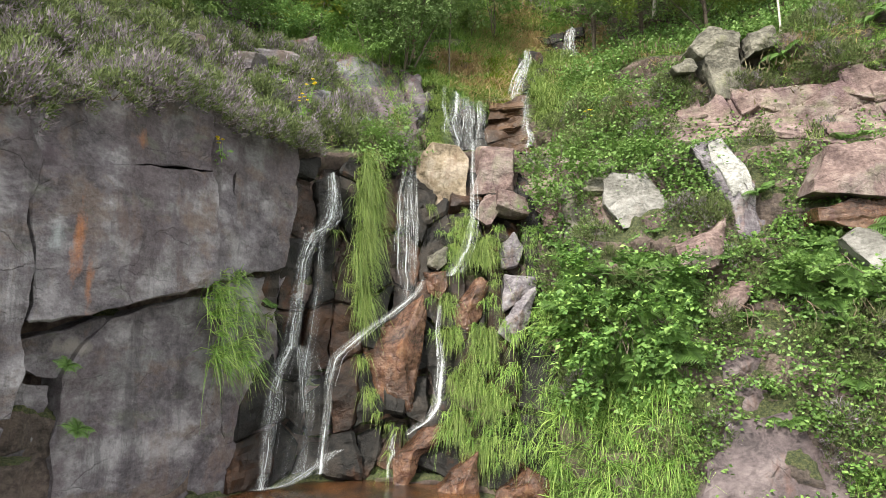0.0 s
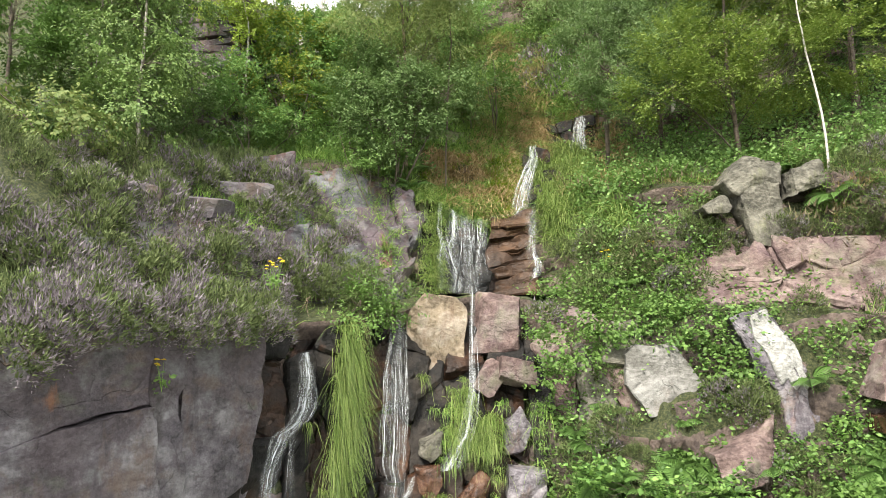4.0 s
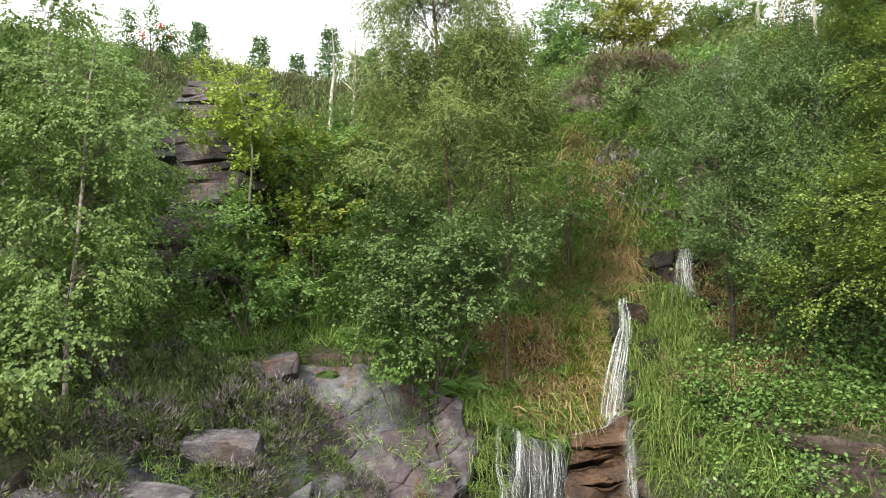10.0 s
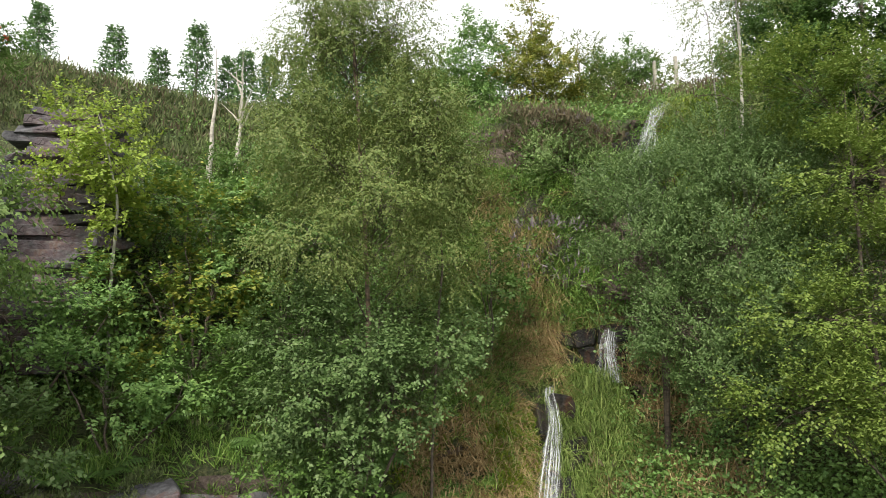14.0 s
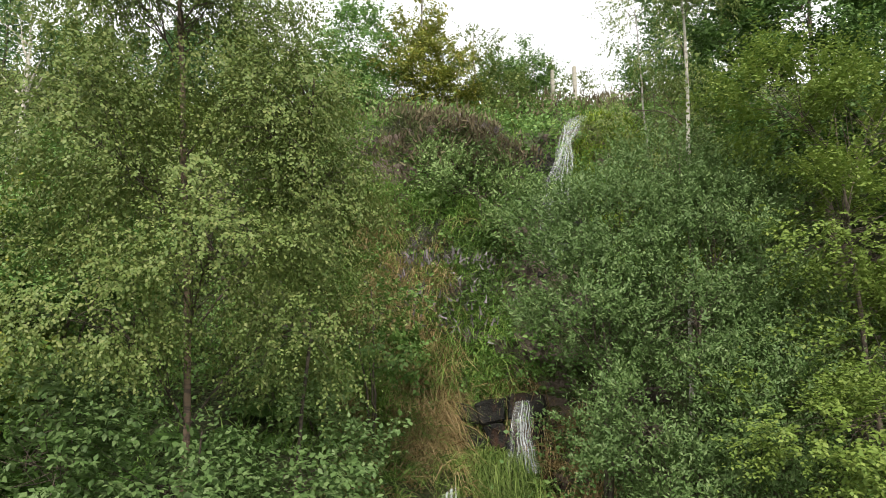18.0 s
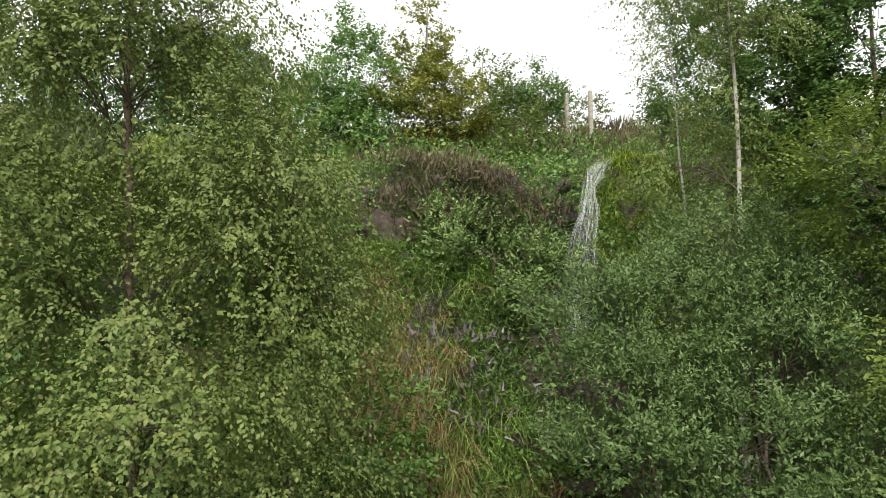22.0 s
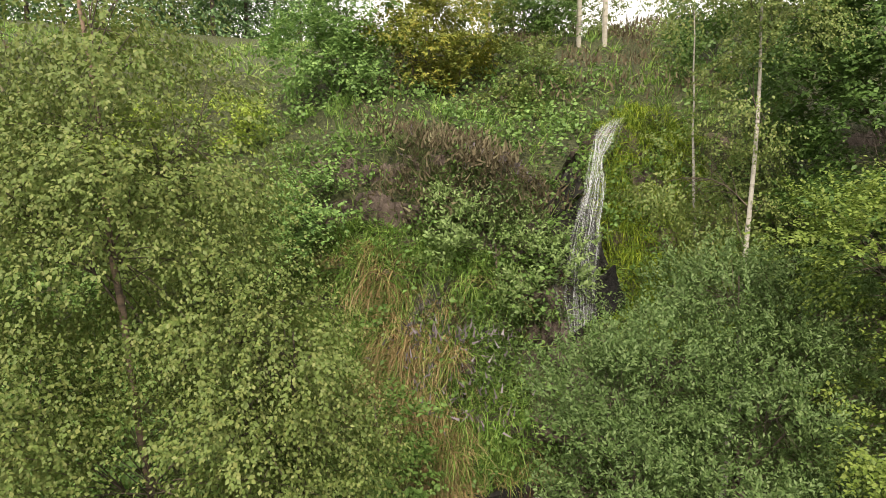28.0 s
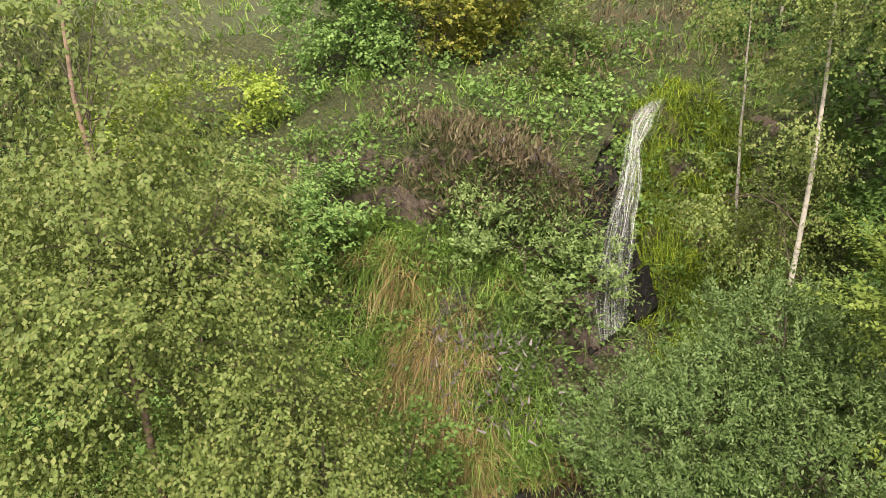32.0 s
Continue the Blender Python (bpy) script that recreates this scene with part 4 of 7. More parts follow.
SHARDS = [
    ("rock", "large wet rust-brown rock wedge beside the water chute", (-0.58, 8.83, 2.35), M_RUST, (0.04, 0.11), 0.26, 0.2, [(0.33, 0.80), (0.38, 0.50), (0.27, -0.10), (0.17, -0.72), (-0.27, -0.82), (-0.35, -0.25), (-0.47, 0.11), (-0.07, 0.49)]),
    ("rock", "wet red-brown rock standing in hanging grass", (0.34, 9.09, 2.98), M_RUST, (0.07, 0.13), 0.16, 0.2, [(0.17, 0.39), (0.28, 0.31), (0.21, -0.12), (-0.10, -0.43), (-0.30, -0.37), (-0.24, -0.00), (-0.02, 0.22)]),
    ("rock", "small wet orange rock in the cascade", (-0.09, 9.10, 3.30), M_RUST, (-0.04, 0.10), 0.12, 0.2, [(-0.22, 0.15), (0.10, 0.19), (0.18, -0.00), (0.06, -0.22), (-0.12, -0.12)]),
    ("rock", "grey stone above the cascade", (-0.09, 9.21, 3.65), M_OLIVE, (-0.01, 0.04), 0.1, 0.2, [(-0.16, 0.07), (0.10, 0.17), (0.17, -0.02), (0.02, -0.14), (-0.13, -0.08)]),
    ("rock", "purple and brown wet rock wedge among grass", (1.02, 8.99, 2.86), M_GREY, (-0.00, 0.03), 0.14, 0.25, [(0.23, 0.35), (0.20, 0.11), (-0.04, -0.39), (-0.31, -0.22), (-0.09, 0.15)]),
    ("rock", "pinkish grey rock on the bank", (1.04, 9.11, 3.19), M_GREY, (-0.02, 0.09), 0.1, 0.25, [(-0.21, 0.22), (0.26, 0.20), (0.24, -0.01), (-0.06, -0.15), (-0.23, -0.27)]),
    ("rock", "purple-pink stone under ferns", (0.98, 9.53, 3.80), M_GREY, (-0.01, 0.04), 0.1, 0.25, [(-0.19, 0.08), (0.04, 0.26), (0.20, 0.08), (0.10, -0.18), (-0.15, -0.25)]),
    ("rock", "wet orange-brown rock low in the cascade", (-0.27, 8.32, 1.17), M_RUST, (-0.08, 0.06), 0.16, 0.3, [(0.03, 0.28), (0.47, 0.35), (0.32, 0.13), (-0.03, -0.02), (-0.20, -0.40), (-0.31, -0.33), (-0.28, -0.01)]),
    ("rock", "wet orange-brown rock low in the cascade", (0.18, 7.89, 0.88), M_RUST, (0.03, 0.02), 0.16, 0.3, [(0.21, 0.34), (0.27, 0.02), (0.07, -0.24), (-0.46, -0.27), (-0.09, 0.14)]),
    ("rock", "wet orange-brown rock low in the cascade", (0.92, 7.98, 0.83), M_RUST, (-0.02, 0.07), 0.15, 0.3, [(0.03, 0.23), (0.30, 0.13), (0.31, -0.19), (-0.37, -0.19), (-0.28, 0.01)]),
    ("rock", "sloping purple-brown rock beside the thin fall", (-2.21, 8.35, 3.43), M_GREY, (0.03, -0.03), 0.1, 0.4, [(0.27, 0.31), (0.27, -0.03), (0.11, -0.33), (-0.29, -0.19), (-0.39, 0.04), (0.03, 0.20)]),
    ("boulder", "pale lichened boulder on the bank", (2.73, 8.88, 4.49), M_PALE, (-0.06, 0.05), 0.06, 0.25, [(-0.48, 0.22), (-0.36, 0.31), (0.09, 0.36), (0.4, -0.06), (-0.28, -0.5), (-0.48, -0.06)]),
    ("rock_slab", "leaning grey-brown slab", (4.0, 8.56, 4.4), M_GREY, (0.02, 0.1), 0.07, 0.2, [(-0.63, 0.72), (-0.38, 0.85), (-0.14, 0.9), (0.02, 0.62), (0.28, -0.08), (0.43, -0.8), (-0.12, -0.8), (-0.17, -0.44), (-0.16, -0.03), (-0.33, 0.1)]),
    ("rock", "brown and pink jutting rock", (3.34, 8.29, 3.65), M_PINK, (0.02, 0.05), 0.14, 0.2, [(0.31, 0.39), (0.28, 0.04), (-0.06, -0.25), (-0.32, -0.22), (-0.21, 0.04)]),
    ("rock", "overhanging pink slab with dark water stain", (5.23, 7.81, 4.59), M_PINK, (-0.01, 0.04), 0.1, 0.3, [(-0.81, -0.32), (-0.42, 0.27), (0.10, 0.44), (0.90, 0.47), (0.82, -0.20), (0.10, -0.30), (-0.68, -0.36)]),
    ("rock", "red-brown bed under the overhang", (5.30, 7.81, 4.06), M_RUST, (-0.14, -0.01), 0.06, 0.1, [(-0.75, 0.10), (0.10, 0.19), (0.74, 0.24), (0.66, -0.17), (0.03, -0.24), (-0.78, -0.13)]),
    ("rock", "dark slab at the foot of the bank", (3.46, 7.74, 1.87), M_BEDS, (0.06, 0.05), 0.12, 0.5, [(-0.35, 0.04), (0.08, 0.24), (0.49, 0.08), (0.40, -0.07), (-0.25, -0.21), (-0.37, -0.08)]),
    ("rock", "red-brown bed on the bank", (3.49, 7.86, 2.24), M_BEDS, (-0.01, 0.01), 0.1, 0.3, [(-0.44, -0.04), (0.01, 0.15), (0.48, 0.15), (0.25, -0.07), (-0.30, -0.18)]),
    ("rock", "broad purple-grey slab at the foot of the bank", (3.52, 7.3, 1.30), M_BEDS, (-0.04, -0.04), 0.1, 0.5, [(-0.96, -0.37), (-0.42, 0.25), (0.08, 0.43), (0.72, 0.53), (0.99, 0.23), (0.57, -0.54), (-0.99, -0.54)]),
    ("rock", "flat grey-pink stone in the ferns", (3.46, 8.03, 3.00), M_PINK, (0.01, 0.03), 0.08, 0.4, [(-0.31, -0.09), (0.20, 0.23), (0.33, 0.17), (0.05, -0.11), (-0.26, -0.20)]),
    ("rock", "purple-brown rock above the ferns", (3.28, 8.28, 3.63), M_PINK, (-0.04, 0.00), 0.12, 0.3, [(-0.33, 0.08), (0.15, 0.25), (0.33, 0.09), (0.16, -0.17), (-0.30, -0.26)]),
    ("rock", "pale grey slab among bilberry", (5.37, 7.76, 3.60), M_PALE, (-0.07, 0.02), 0.1, 0.5, [(-0.62, 0.17), (0.12, 0.33), (0.52, 0.10), (0.34, -0.27), (-0.35, -0.34)]),
]
for k, (nm, lb, at, mat, peak, out, lean, outline) in enumerate(SHARDS):
    shard(nm, lb, (at[0], at[1] - (0.26 if k < 10 else 0.22 if k >= 16 else 0.1), at[2]), mat, peak, out, lean, outline, 600 + k)

BARE = np.array([(at[0], at[2], 0.58 * max(abs(c[0]) for c in outline), 0.58 * max(abs(c[1]) for c in outline)) for _, _, at, _, _, _, _, outline in SHARDS])


def bare(p, hang=0.0):
    """Where a rock stands free of leaves."""
    rise = np.clip(p[:, None, 2] - BARE[None, :, 1], 0, None)
    drop = p[:, None, 2] - BARE[None, :, 1] - np.minimum(rise, hang)
    d = np.hypot((p[:, None, 0] - BARE[None, :, 0]) / BARE[None, :, 2], drop / BARE[None, :, 3])
    rim = (np.abs(p[:, 0] - 4.4) < 0.55) & (np.abs(p[:, 2] - 6.8) < 0.5) & (p[:, 1] < 10.0)
    return ((d < 1.0).any(1) & (p[:, 1] < 9.6)) | rim


# white bird-lime streak on the leaning slab
shard("white_streak", "", (0, 0, 0), M_WHITE, (-0.1, 0.45), 0.05, 0.2, [(-0.38, 0.83), (-0.14, 0.88), (0.0, 0.62), (0.17, 0.05), (0.11, -0.02), (0.05, 0.06), (-0.03, -0.05), (-0.1, 0.08), (-0.16, 0.04), (-0.24, 0.3), (-0.33, 0.5)], 640, bpy.data.objects["rock_slab"], 0.2, 0.025)["label"] = "chalky white bird-lime streak"
bpy.data.objects["white_streak"].matrix_basis = pose(0, -0.06, 0)
# squared gritstone on the rim above the pink wall
for k, (lb, at, peak, out, lean, outline) in enumerate([
    ("squared pale grey-green gritstone block", (4.28, 9.34, 6.58), (0.02, 0.05), 0.05, 0.12, [(-0.32, 0.26), (0.25, 0.5), (0.28, -0.42), (-0.15, -0.44), (-0.2, -0.1)]),
    ("darker gritstone block on top of a squared one", (4.23, 9.45, 7.1), (0.05, 0.05), 0.08, 0.2, [(-0.42, -0.06), (-0.1, 0.3), (0.4, 0.2), (0.32, -0.1), (-0.25, -0.3)]),
    ("tilted gritstone block with a dark undercut", (4.82, 9.2, 7.0), (0.0, 0.04), 0.1, 0.25, [(-0.23, 0.1), (0.15, 0.24), (0.26, -0.02), (-0.23, -0.24)]),
    ("weathered gritstone slab at the edge of the rim", (5.72, 9.1, 6.28), (0.0, 0.02), 0.06, 0.3, [(-0.35, 0.02), (0.1, 0.2), (0.4, 0.22), (0.38, -0.1), (-0.33, -0.14)]),
    ("loose pale stone among grass", (3.7, 9.4, 6.66), (0.0, 0.02), 0.05, 0.3, [(-0.2, 0.02), (0.05, 0.13), (0.2, 0.04), (0.1, -0.1), (-0.14, -0.1)]),
    ("grey-pink block proud of the wall", (5.24, 8.9, 5.66), (-0.02, 0.05), 0.09, 0.15, [(-0.2, 0.18), (0.16, 0.26), (0.2, -0.22), (-0.12, -0.1)]),
]):
    shard("boulder", lb, at, M_OLIVE, peak, out, lean, outline, 650 + k, None, 0.9, 0.04)
# ---- crag on the hill: stacked beds ----
crag = thing("crag", "dark stacked sandstone beds standing out of the wooded hill", "crag", (-4.7, 12.9, 0))
r0 = np.random.default_rng(5)
for k in range(33):
    b = boulder("bed", "", (0, 0, 0), (1.4 + r0.uniform(-0.5, 0.4), 0.8, 0.13), M_LEDGE, 300 + k, parent=crag, corner=0.2)
    b.matrix_basis = pose(r0.uniform(-0.2, 0.2), r0.uniform(-0.14, 0.14) + 0.03 * k, 8.9 + 0.105 * k, 0, r0.uniform(-4, 4), r0.uniform(-14, 14))

# jointed rock facings: the wet walls behind the falls, the pink wall, the bedrock ledge, the low crag
wet_wall = tagged(new("wet_rock_wall"), "dripping dark brown and black rock wall behind the lower falls", "cliff", kind="structure")
clad(wet_wall, (-2.35, -2.0, -1.72, -1.4, -1.05, -0.75, -0.48, -0.2), (1.0, 1.16, 1.34, 1.55, 1.72, 1.88, 2.02), (M_BLACK, M_WET, M_BLACK), 11, jitter=0.42, out=(-0.12, 0.07), rough=0.07)
cascade = tagged(new("cascade_rock"), "broken wet brown rock under the grassy cascade", "cliff", kind="structure")
clad(cascade, (-0.25, 0.2, 0.62, 1.0, 1.4), (1.0, 1.2, 1.42, 1.6, 1.8, 2.0), (M_WET, M_BLACK, M_BLACK, M_WET), 12, jitter=0.42, out=(-0.16, 0.02), rough=0.07)
pink_wall = tagged(new("pink_rock_wall"), "jointed pink sandstone wall above the bank", "cliff", kind="structure")
clad(pink_wall, (3.4, 3.62, 3.95, 4.3, 4.55, 4.95, 5.3, 5.6, 5.95, 6.4, 7.0), (2.0, 2.3, 2.6, 2.85, 3.1, 3.4), (M_PINK,), 13, jitter=0.42, out=(-0.02, 0.1), rough=0.06, gap=0.002, bevel=0.012, skip=0.3)


def apron(name, label, x0, x1, w0, w1, mat, seed, n=230, m=150):
    """A smooth sloping sheet of bedrock with worn steps, its rim sunk in the soil."""
    a, c = np.linspace(0, 1, n), np.linspace(0, 1, m)
    px, pw = np.meshgrid(x0 + (x1 - x0) * a, w0 + (w1 - w0) * c, indexing="ij")
    px = px + fbm(np.stack([px * 0 + seed, pw * 2, pw * 0], -1), 1.6, 3, seed) * 0.22 * a[:, None]
    p, nn = surf(px, pw, 0, True)
    q = p + np.stack([fbm(p, 0.8, 3, seed), fbm(p, 0.8, 3, seed + 1), fbm(p, 0.8, 3, seed + 2)], -1) * 0.3
    s1, s2 = (q[..., 2] * 1.0 - q[..., 0] * 0.45) / 0.62, (q[..., 0] * 0.9 + q[..., 1] * 0.5) / 1.7
    step = (hash3(np.floor(s1), np.floor(s2), s1 * 0, seed) - 0.5) * 0.2
    dip = (s1 - np.floor(s1) - 0.5) * 0.09
    e1, e2 = s1 - np.floor(s1), s2 - np.floor(s2)
    edge = np.minimum(np.minimum(e1, 1 - e1) * 0.62, np.minimum(e2, 1 - e2) * 1.7)
    dip = dip - 0.05 * np.clip(1 - edge / 0.022, 0, 1) * np.clip(fbm(p, 0.9, 2, seed + 8) * 3 + 0.6, 0, 1)
    rim = np.minimum(np.minimum(a, 1 - a)[:, None] / 0.06, np.minimum(c, 1 - c)[None] / 0.07)
    lift = step + dip + fbm(p, 2.2, 4, seed + 3) * 0.035 - 0.35 * np.clip(1 - rim, 0, 1)
    ob = mesh_object(name, p + nn * lift[..., None], grid_faces(n, m), mat, smooth=True)
    ob.data.set_sharp_from_angle(angle=radians(35))
    return tagged(ob, label, "ledge", kind="structure")


apron("bedrock_ledge", "smooth sloping bedrock of grey and pink sandstone beside the pool", -3.9, -0.2, 2.4, 4.12, M_LEDGE, 14)
apron("pink_bedrock", "broken pink and purple sandstone face with open joints", 3.2, 7.3, 1.95, 3.5, M_PINK, 15, 190, 120)
fall_wall = tagged(new("fall_wall"), "black wet rock and layered red-brown block under the broad fall", "cliff", kind="structure")
clad(fall_wall, (-0.2, 0.05, 0.3, 0.55, 0.82), (3.02, 3.25, 3.5, 3.75, 4.02), (M_BLACK,), 18, jitter=0.4, out=(-0.1, 0.05), rough=0.06, gap=0.003)
clad(fall_wall, (0.84, 1.53), (3.02, 3.2, 3.36, 3.56, 3.72, 3.84, 4.02), (M_BLOCK,), 19, jitter=0.12, out=(0.02, 0.12), rough=0.09, gap=0.002, bevel=0.01)
clad(fall_wall, (1.55, 1.85, 2.05), (4.15, 4.4, 4.7, 4.9), (M_BLACK,), 20, out=(-0.02, 0.12))
clad(fall_wall, (2.15, 2.45, 2.75, 3.1), (4.98, 5.2, 5.45, 5.7), (M_BLACK,), 21, out=(-0.06, 0.08))
clad(fall_wall, (3.3, 3.55, 3.85, 4.15), (6.35, 6.52, 6.68, 6.82, 6.94), (M_BLACK,), 22, out=(-0.12, 0.03), gap=0.004)
bank = tagged(new("bank_rock"), "pale stained rock showing on the fern bank", "cliff", kind="structure")
clad(bank, (1.35, 1.75, 2.15, 2.6), (1.72, 1.86, 2.02, 2.3), (M_PINK, M_OLIVE, M_PINK), 17, jitter=0.4, out=(-0.14, 0.02), rough=0.07, gap=0.004)


# ---- water ----
def fall(label, pts, widths, cover, strands, seed, lift=0.06, most=0.75):
    """A fall down the hillside: (x, w) stations from the top, its widths, and loose strands in it."""
    r = np.random.default_rng(seed)
    top = thing("waterfall", label, "waterfall")
    n, m = 70, 16
    s = np.linspace(0, 1, len(pts))
    u = np.linspace(0, 1, n)
    xs, ws, wd = (np.interp(u, s, v) for v in ([p[0] for p in pts], [p[1] for p in pts], widths))
    line_u = np.stack([u * 3.0, u * 0 + seed, u * 0], -1)
    xs = xs + fbm(line_u, 1.2, 2, seed) * 0.04
    wd = wd * (1.7 if np.mean(widths) < 0.2 else 1.0) * (1 + fbm(line_u + 5, 1.3, 2, seed + 3) * 0.35)
    across = np.linspace(-0.5, 0.5, m)
    thin = np.mean(widths) < 0.2
    mat = water_mat("falling_water", 0.85, cover * (0.52 if thin else 0.3), 36 * float(np.mean(widths)) + 3.0, most * 0.92, 0.7, soft_edge=thin)
    for layer in range(2):
        gxs = xs[:, None] + wd[:, None] * across[None] * (1 - 0.25 * layer)
        p, nn = surf(gxs, np.repeat(ws[:, None], m, 1), lift + 0.05 + 0.035 * layer, True)
        p = p + nn * (fbm(p * np.array([1, 1, 0.3]), 7, 3, seed + layer) * 0.04)[..., None]
        ln = np.concatenate([[0], np.cumsum(np.linalg.norm(np.diff(p[:, m // 2], axis=0), axis=1))])
        uv = np.stack([np.repeat(across[None] + 0.5, n, 0), np.repeat(ln[:, None], m, 1) + seed + 7 * layer], -1).reshape(-1, 2)
        mesh_object("water_sheet", p, grid_faces(n, m), mat, top, uv=uv, smooth=True)
    for k in range(int(strands * 0.8)):
        a0 = r.uniform(-0.46, 0.46)
        a1 = np.clip(a0 + r.normal(0, 0.12 if thin else 0.03), -0.5, 0.5)
        u0 = r.uniform(0, 0.55) ** 1.4
        u1 = min(1.0, u0 + r.uniform(0.2, 0.7))
        g = np.linspace(0, 1, 30)
        uu = u0 + (u1 - u0) * g
        q, qn = surf(np.interp(uu, u, xs) + np.interp(uu, u, wd) * (a0 + (a1 - a0) * g + (0.03 if thin else 0.008) * np.sin(uu * r.uniform(8, 22) + k)), np.interp(uu, u, ws), lift + 0.06 + r.uniform(0.0, 0.06), True)
        half = np.stack([np.ones(30), np.zeros(30), np.zeros(30)], -1) * (r.uniform(0.002, 0.006) * (0.3 + np.sin(g * 2.9 + 0.1)))[:, None]
        v = np.stack([q - half, q + half], 1)
        run = np.stack([np.tile([0.0, 1.0], 30), np.repeat(g * 1.6, 2) + k * 3.7], -1)
        mesh_object("strand", v, grid_faces(30, 2), M_STRAND, top, uv=run, smooth=True)
    return top


M_STRAND = water_mat("white_water_strand", 0.88, 0.6, 1.2, 0.65, 2.6, True)
M_POOL, nt, bs, _ = node_mat("shallow_pool_water")
nt.links.new(ramp(nt, tex_noise(nt, 3, 4), [(0.35, (0.015, 0.012, 0.01)), (0.6, (0.09, 0.04, 0.015))]), bs.inputs["Base Color"])
bs.inputs["Roughness"].default_value = 0.08
bump(nt, bs, tex_noise(nt, 25, 3), 0.3, 0.02)

fall("thin white fall beside the grey cliff", [(-1.62, 1.92), (-1.57, 1.85), (-1.57, 1.775), (-1.64, 1.745), (-1.8, 1.72), (-1.9, 1.63), (-1.93, 1.5), (-1.95, 1.377)], (0.1, 0.17, 0.22, 0.2, 0.15, 0.12, 0.1, 0.1), 0.85, 20, 1, 0.1, 0.85)
fall("side strand of the thin white fall", [(-1.68, 1.74), (-1.72, 1.68), (-1.73, 1.5), (-1.76, 1.32), (-1.78, 1.2)], (0.06, 0.08, 0.1, 0.1, 0.12), 0.4, 8, 15, 0.12, 0.5)
fall("leap of the thin white fall to the plunge pool", [(-1.95, 1.385), (-2.04, 1.3), (-2.12, 1.19), (-2.16, 1.1), (-2.18, 1.01)], (0.1, 0.1, 0.1, 0.09, 0.1), 0.8, 12, 16, 0.12, 0.8)
fall("misty side leap of the thin white fall", [(-1.93, 1.39), (-1.8, 1.37), (-1.74, 1.3), (-1.74, 1.17), (-1.8, 1.03)], (0.08, 0.14, 0.18, 0.22, 0.26), 0.5, 14, 11, 0.12, 0.5)
fall("fine dark veil of falling water", [(-0.6, 1.99), (-0.58, 1.8), (-0.54, 1.6), (-0.5, 1.5)], (0.18, 0.3, 0.36, 0.38), 0.3, 40, 2, 0.1, 0.5)
fall("water chute running down beside the brown rock", [(-0.32, 1.55), (-0.4, 1.52), (-0.7, 1.47), (-1.0, 1.42), (-1.38, 1.34), (-1.43, 1.27), (-1.46, 1.19), (-1.5, 1.03)], (0.05, 0.07, 0.09, 0.09, 0.1, 0.1, 0.12, 0.16), 0.75, 18, 3, 0.16, 0.8)
fall("white splash at the foot of the falls", [(-1.3, 1.09), (-1.5, 1.065), (-1.8, 1.03), (-2.15, 1.0)], (0.14, 0.26, 0.34, 0.3), 0.95, 10, 12, 0.14, 0.85)
fall("thin fall between the buff and pink blocks", [(0.4, 2.0), (0.42, 1.85), (0.4, 1.72), (0.3, 1.62), (0.1, 1.55)], (0.05, 0.08, 0.1, 0.14, 0.2), 0.7, 14, 4, 0.14)
fall("thin rill through the wet grass", [(-0.05, 1.46), (-0.04, 1.38), (0.02, 1.3), (-0.02, 1.2), (-0.14, 1.15), (-0.4, 1.12)], (0.05, 0.06, 0.08, 0.1, 0.1, 0.06), 0.8, 9, 5, 0.14)
fall("short strand under the rill", [(-0.58, 1.12), (-0.6, 1.08), (-0.6, 1.01)], (0.04, 0.06, 0.06), 0.7, 5, 17, 0.16)
fall("broad veil over the black wall", [(0.38, 3.96), (0.36, 3.7), (0.34, 3.4), (0.34, 3.05)], (0.85, 0.88, 0.9, 0.95), 0.04, 60, 6, 0.1, 0.22)
fall("white tongue over the black wall", [(0.16, 3.95), (0.12, 3.7), (0.1, 3.4), (0.1, 3.05)], (0.08, 0.12, 0.14, 0.16), 0.75, 12, 18, 0.13, 0.7)
fall("thin tongue over the black wall", [(0.4, 3.96), (0.38, 3.7), (0.36, 3.4), (0.35, 3.05)], (0.05, 0.07, 0.08, 0.1), 0.6, 8, 25, 0.12, 0.6)
fall("thin tongue over the black wall", [(0.62, 3.96), (0.6, 3.7), (0.58, 3.4), (0.58, 3.05)], (0.05, 0.06, 0.07, 0.08), 0.5, 6, 26, 0.12, 0.5)
fall("thin tongue over the black wall", [(-0.04, 3.94), (-0.07, 3.7), (-0.08, 3.4), (-0.1, 3.05)], (0.04, 0.05, 0.06, 0.08), 0.5, 6, 27, 0.12, 0.5)
fall("thin fall beside the layered block", [(1.6, 3.98), (1.62, 3.6), (1.63, 3.1)], (0.1, 0.14, 0.16), 0.6, 10, 7, 0.12, 0.7)
fall("white upper fall in two leaps", [(1.68, 4.98), (1.67, 4.84), (1.62, 4.7), (1.54, 4.5), (1.42, 4.25), (1.36, 4.02)], (0.16, 0.2, 0.28, 0.36, 0.46, 0.5), 0.9, 30, 8, 0.16, 0.85)
fall("white water spreading over the lip", [(1.5, 4.03), (1.25, 3.99), (0.9, 3.98), (0.6, 3.97)], (0.5, 0.2, 0.14, 0.1), 0.7, 8, 19, 0.12, 0.7)
fall("small high fall on black rock", [(2.92, 5.62), (2.88, 5.45), (2.84, 5.25), (2.8, 5.02)], (0.24, 0.3, 0.34, 0.42), 1.1, 24, 9, 0.12, 0.9)
